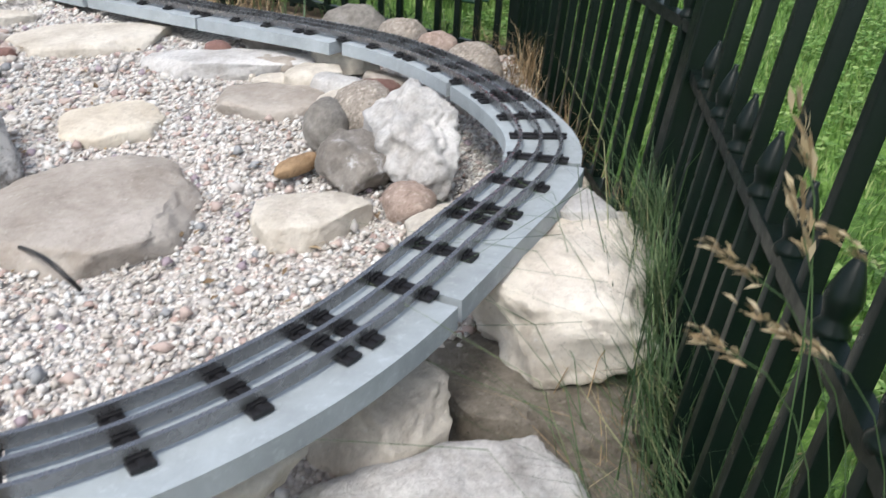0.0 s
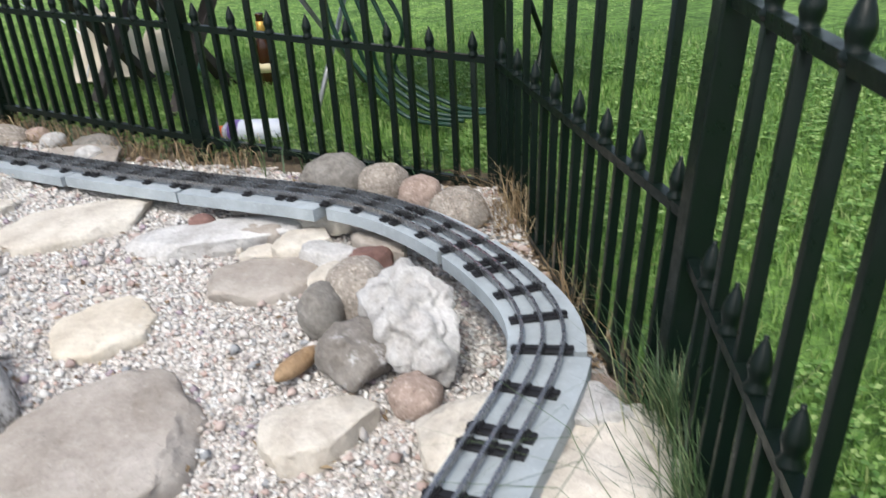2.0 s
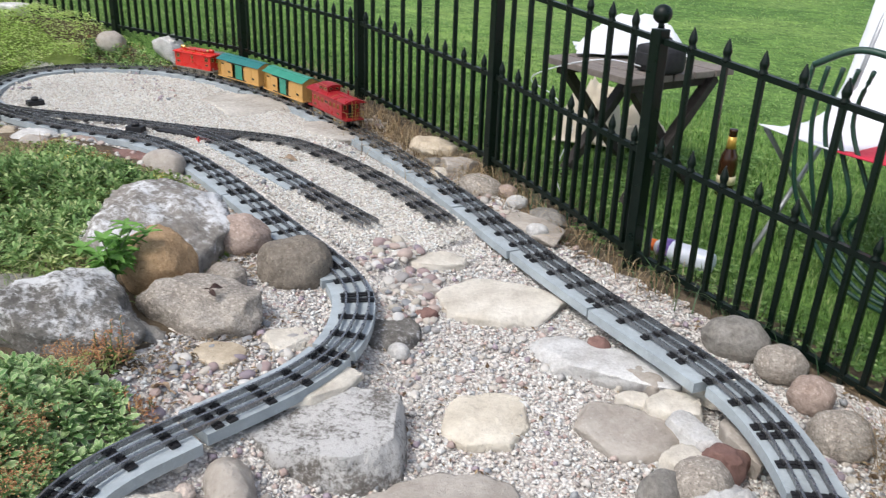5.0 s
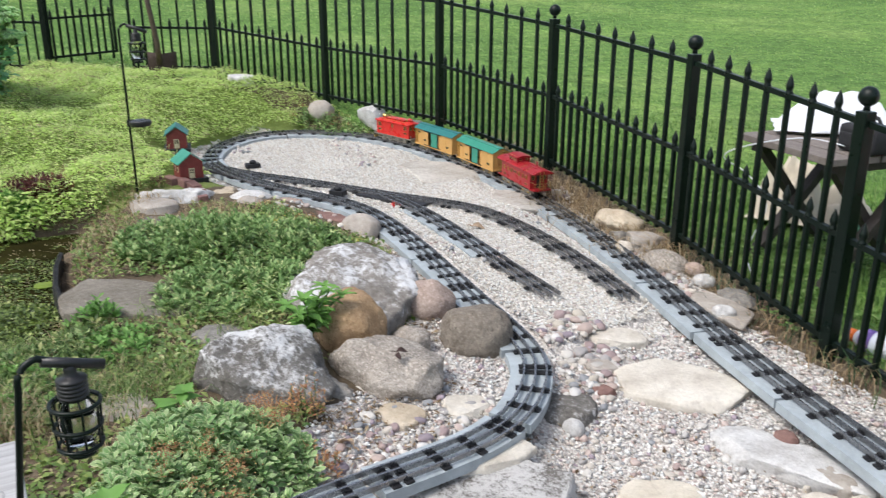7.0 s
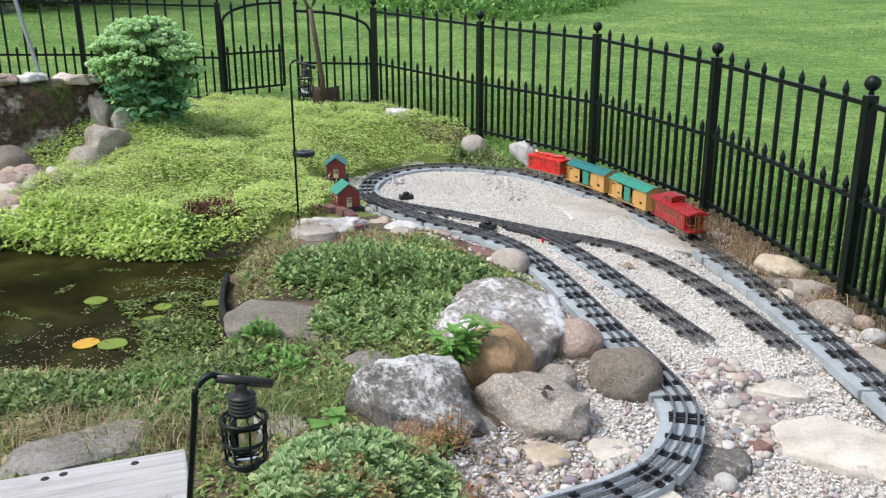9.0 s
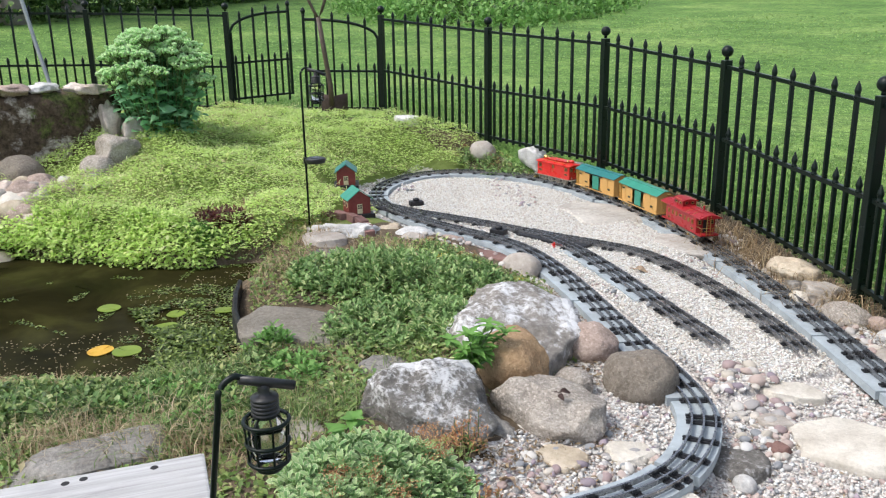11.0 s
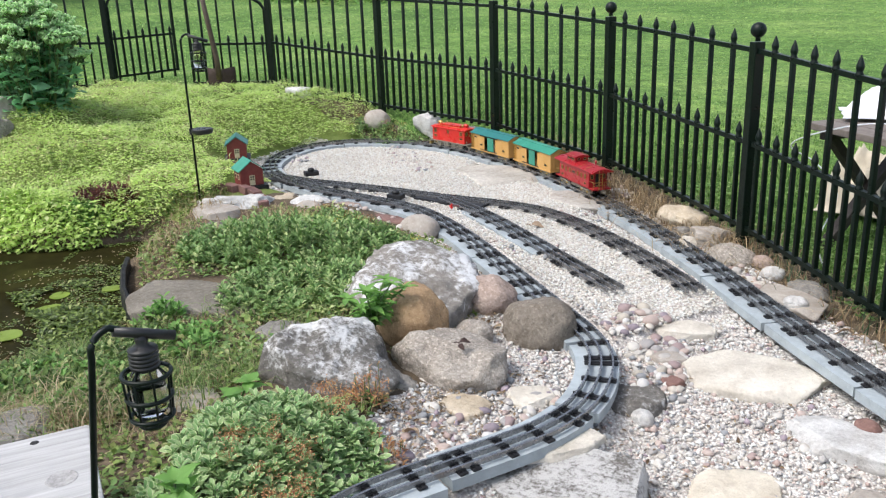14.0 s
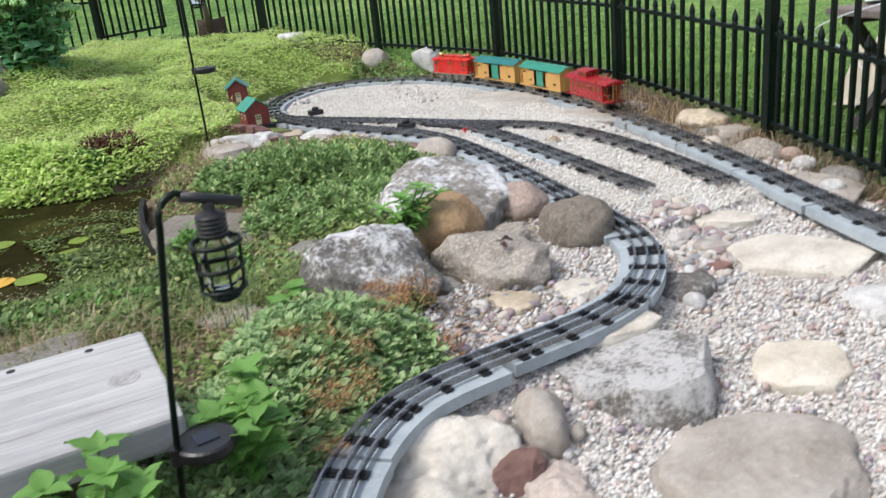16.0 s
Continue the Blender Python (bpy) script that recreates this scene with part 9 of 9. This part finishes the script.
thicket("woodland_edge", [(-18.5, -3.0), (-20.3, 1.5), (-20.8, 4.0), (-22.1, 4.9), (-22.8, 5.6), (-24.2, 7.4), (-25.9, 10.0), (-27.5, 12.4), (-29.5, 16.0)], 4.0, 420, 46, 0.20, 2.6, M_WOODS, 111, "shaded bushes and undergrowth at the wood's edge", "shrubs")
thicket("far_shrubs", [(-21.3, 12.6), (-17.5, 11.3), (-15.6, 10.7), (-14.0, 11.0), (-13.5, 12.1), (-14.2, 14.4), (-16.4, 18.4)], 6.0, 330, 40, 0.15, 0.9, M_BROAD, 112, "bright green shrubs in a bed across the lawn", "shrubs")
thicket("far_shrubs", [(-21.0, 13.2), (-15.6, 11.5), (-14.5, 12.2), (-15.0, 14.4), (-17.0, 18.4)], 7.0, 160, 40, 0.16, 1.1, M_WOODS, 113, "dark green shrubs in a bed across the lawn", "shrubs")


def spade():
    """A spade stuck in the mound: curved blade, wooden shaft, forked grip."""
    x, y = -4.92, 2.82
    root = empty("spade", pose(x, y, h1(x, y) - 0.01, 0, 0, 60), "rusty spade with a wooden shaft stuck in the mound", "spade")
    bm = bmesh.new()
    rows = []
    for u in np.linspace(0, 1, 7):
        half = 0.088 * min(1.0, 0.35 + 1.6 * u)
        rows.append([bm.verts.new((half * e, 0.022 * (e * e) - 0.03 * (1 - u), 0.185 * u + (0.012 * abs(e) if u > 0.9 else 0))) for e in np.linspace(-1, 1, 7)])
    for q, r in zip(rows, rows[1:]):
        for k in range(6):
            bm.faces.new((q[k], q[k + 1], r[k + 1], r[k]))
    ex = bmesh.ops.extrude_face_region(bm, geom=bm.faces[:])
    bmesh.ops.translate(bm, verts=[v for v in ex["geom"] if isinstance(v, bmesh.types.BMVert)], vec=(0, 0.004, 0))
    bmesh.ops.recalc_face_normals(bm, faces=bm.faces)
    part("blade", bm, plain("rusty_spade_steel", (0.05, 0.032, 0.024), 0.65, 0.3, 0.5, 40, 0.4, 0.6), root, "dark rusty steel blade", smooth=True)
    bm = bmesh.new()
    add_tube(bm, [(-0.018, 0.0, 0.12), (-0.022, 0.0, 0.25), (-0.048, 0, 0.45), (-0.078, 0, 0.69)], [0.019, 0.0175, 0.016, 0.016], 10)
    wood = plain("weathered_brown_shaft", (0.085, 0.058, 0.040), 0.6, 0.0, 0.5, 40)
    part("shaft", bm, wood, root, "brown wooden shaft", smooth=True)
    for e in (-1, 1):
        bm = bmesh.new()
        add_tube(bm, [(-0.078, 0, 0.68), (-0.079 + e * 0.024, 0, 0.725), (-0.082 + e * 0.050, 0, 0.79), (-0.084 + e * 0.056, 0, 0.84)], 0.010, 8)
        part("grip_arm", bm, wood, root, smooth=True)
    bm = bmesh.new()
    add_cyl(bm, (-0.150, 0, 0.842), (-0.018, 0, 0.842), 0.011, seg=12)
    part("grip_bar", bm, wood, root, smooth=True)
    return root


spade()


def leaning_pole():
    bm = bmesh.new()
    add_tube(bm, [(-6.3, 1.40, 0.28), (-6.45, 1.34, 0.75), (-6.6, 1.27, 1.35)], 0.014, 10)
    me = bpy.data.meshes.new("leaning_pole")
    bm.to_mesh(me)
    bm.free()
    me.materials.append(M_STEEL)
    return tagged(new("leaning_pole", me), "grey metal pole leaning behind the waterfall", "pole")


leaning_pole()


def waterfall():
    m, nt, b = material("falling_water", 0.4, spec=0.2)
    b.inputs["Base Color"].default_value = (0.35, 0.42, 0.46, 1)
    nt.links.new(ramp(nt, noise_tex(nt, coord(nt, (40.0, 40.0, 4.0)), 1.0, 4, 0.6), (0.4, (0.06, 0.07, 0.075)), (0.7, (0.45, 0.52, 0.55))), b.inputs["Base Color"])
    bm = bmesh.new()
    rows = []
    for k, (d, z) in enumerate(((0.14, 0.15), (0.24, 0.10), (0.42, 0.04), (0.6, -0.06))):
        rows.append([bm.verts.new((-4.66 + d * 0.9 + 0.02 * s, 0.98 - d * 0.42 + 0.03 * s * (1 + 0.5 * d), z + 0.006 * math.sin(3 * s + k))) for s in (-1, -0.5, 0, 0.5, 1)])
    for q, r in zip(rows, rows[1:]):
        for k in range(4):
            bm.faces.new((q[k], q[k + 1], r[k + 1], r[k]))
    me = bpy.data.meshes.new("stream_water")
    bm.to_mesh(me)
    bm.free()
    me.materials.append(m)
    return tagged(new("stream_water", me), "thin stream of water falling into the pond", "water", kind="structure")


waterfall()


def seed_grass(x, y, h, lean, turn, seed):
    """One tall stalk with a straw-coloured seed head."""
    rng = np.random.default_rng(seed)
    z = h1(x, y)
    a = radians(turn)
    pts = [(x + math.cos(a) * lean * u ** 3, y + math.sin(a) * lean * u ** 3, z + h * math.sin(u * 1.45) / math.sin(1.45)) for u in np.linspace(0, 1, 12)]
    root = empty("seed_grass", Matrix(), "tall grass stalk with straw-coloured seed head", "grass stalk", "seed grasses by the fence")
    bm = bmesh.new()
    add_tube(bm, pts, 0.00030, 5)
    part("stalk", bm, M_TUFT, root, "thin grey-green stalk")
    n = 26
    end, d = np.array(pts[-1]), np.array(pts[-1]) - np.array(pts[-2])
    d = d / np.linalg.norm(d)
    u = rng.random(n)
    p = end + np.outer(u * 0.026 - 0.012, d) + rng.normal(0, 0.0009, (n, 3))
    v, f = leaves(p, np.tile(d, (n, 1)) + rng.normal(0, 0.2, (n, 3)), 0.0082, 0.0022, 0.1, rng)
    o = big_mesh("seed_head", v, f, M_SEED, "", "")
    o.parent = root


for k, (x, y, z) in enumerate(((0.106, 0.259, 0.264), (0.124, 0.231, 0.288), (0.101, 0.255, 0.238), (0.125, 0.249, 0.245), (0.113, 0.259, 0.250))):
    seed_grass(x + 0.07, y - 0.004, z - h1(x + 0.07, y - 0.004), 0.07, 178 + 3 * k, 200 + k)
for k, (x, y, z) in enumerate(((0.108, 0.222, 0.292), (0.104, 0.225, 0.318))):
    seed_grass(x + 0.02, y - 0.004, z - h1(x + 0.02, y - 0.004), 0.02, 165 + 4 * k, 220 + k)
cable("black_wire", [(-0.604, 0.976, -0.100), (-0.564, 0.981, -0.105), (-0.514, 0.941, -0.090), (-0.461, 0.887, -0.075), (-0.430, 0.869, -0.090), (-0.421, 0.875, -0.110)], 0.003, M_PLASTIC, "black wire lying over the stones")


def dried_leaf(x, y, z, turn, label, size=1.0):
    """A curled brown leaf with a stalk."""
    bm = bmesh.new()
    rows = []
    for u, w in ((0, 0.08), (0.25, 0.55), (0.5, 0.75), (0.75, 0.5), (1, 0.05)):
        rows.append([bm.verts.new((0.05 * (u - 0.5), 0.018 * w * e, 0.004 + 0.010 * abs(e) * w + 0.008 * math.sin(5 * u))) for e in (-1, -0.4, 0.3, 1)])
    for q, r in zip(rows, rows[1:]):
        for k in range(3):
            bm.faces.new((q[k], q[k + 1], r[k + 1], r[k]))
    add_tube(bm, [(-0.025, 0, 0.004), (-0.034, 0.004, 0.006), (-0.042, 0.006, 0.003)], 0.0012, 5)
    me = bpy.data.meshes.new("dried_leaf")
    bm.to_mesh(me)
    bm.free()
    me.materials.append(M_DEADLEAF)
    ob = new("dried_leaf", me)
    ob.matrix_world = pose(x, y, z, 25, 0, turn) @ Matrix.Diagonal((size, size, size, 1))
    md = ob.modifiers.new("thick", "SOLIDIFY")
    md.thickness = 0.0012
    return tagged(ob, label, "leaf", "fallen leaves")


M_DEADLEAF = plain("dark_rust_dead_leaf", (0.05, 0.024, 0.018), 0.7, 0.0, 0.4, 60)
M_TANLEAF = plain("tan_dead_leaf", (0.34, 0.245, 0.16), 0.7, 0.0, 0.4, 60)
dried_leaf(-1.225, 1.335, 0.078, 60, "dark rust-coloured dead leaf on the grey boulder", 0.6)
dried_leaf(-1.222, 1.322, 0.070, -20, "dark rust-coloured dead leaf on the grey boulder", 0.5)
for k in range(4):
    x, y = ((-1.95, 2.47), (-1.15, 1.03), (-1.1, 2.43), (-0.75, 2.25), (-1.2, 1.06), (-0.6, 1.62), (-1.75, 2.05))[k % 7]
    x, y = x + random.uniform(-0.08, 0.08), y + random.uniform(-0.06, 0.06)
    o = dried_leaf(x, y, h1(x, y) + 0.006, random.uniform(0, 360), "tan dead leaf lying on the gravel")
    o.data.materials[0] = M_TANLEAF
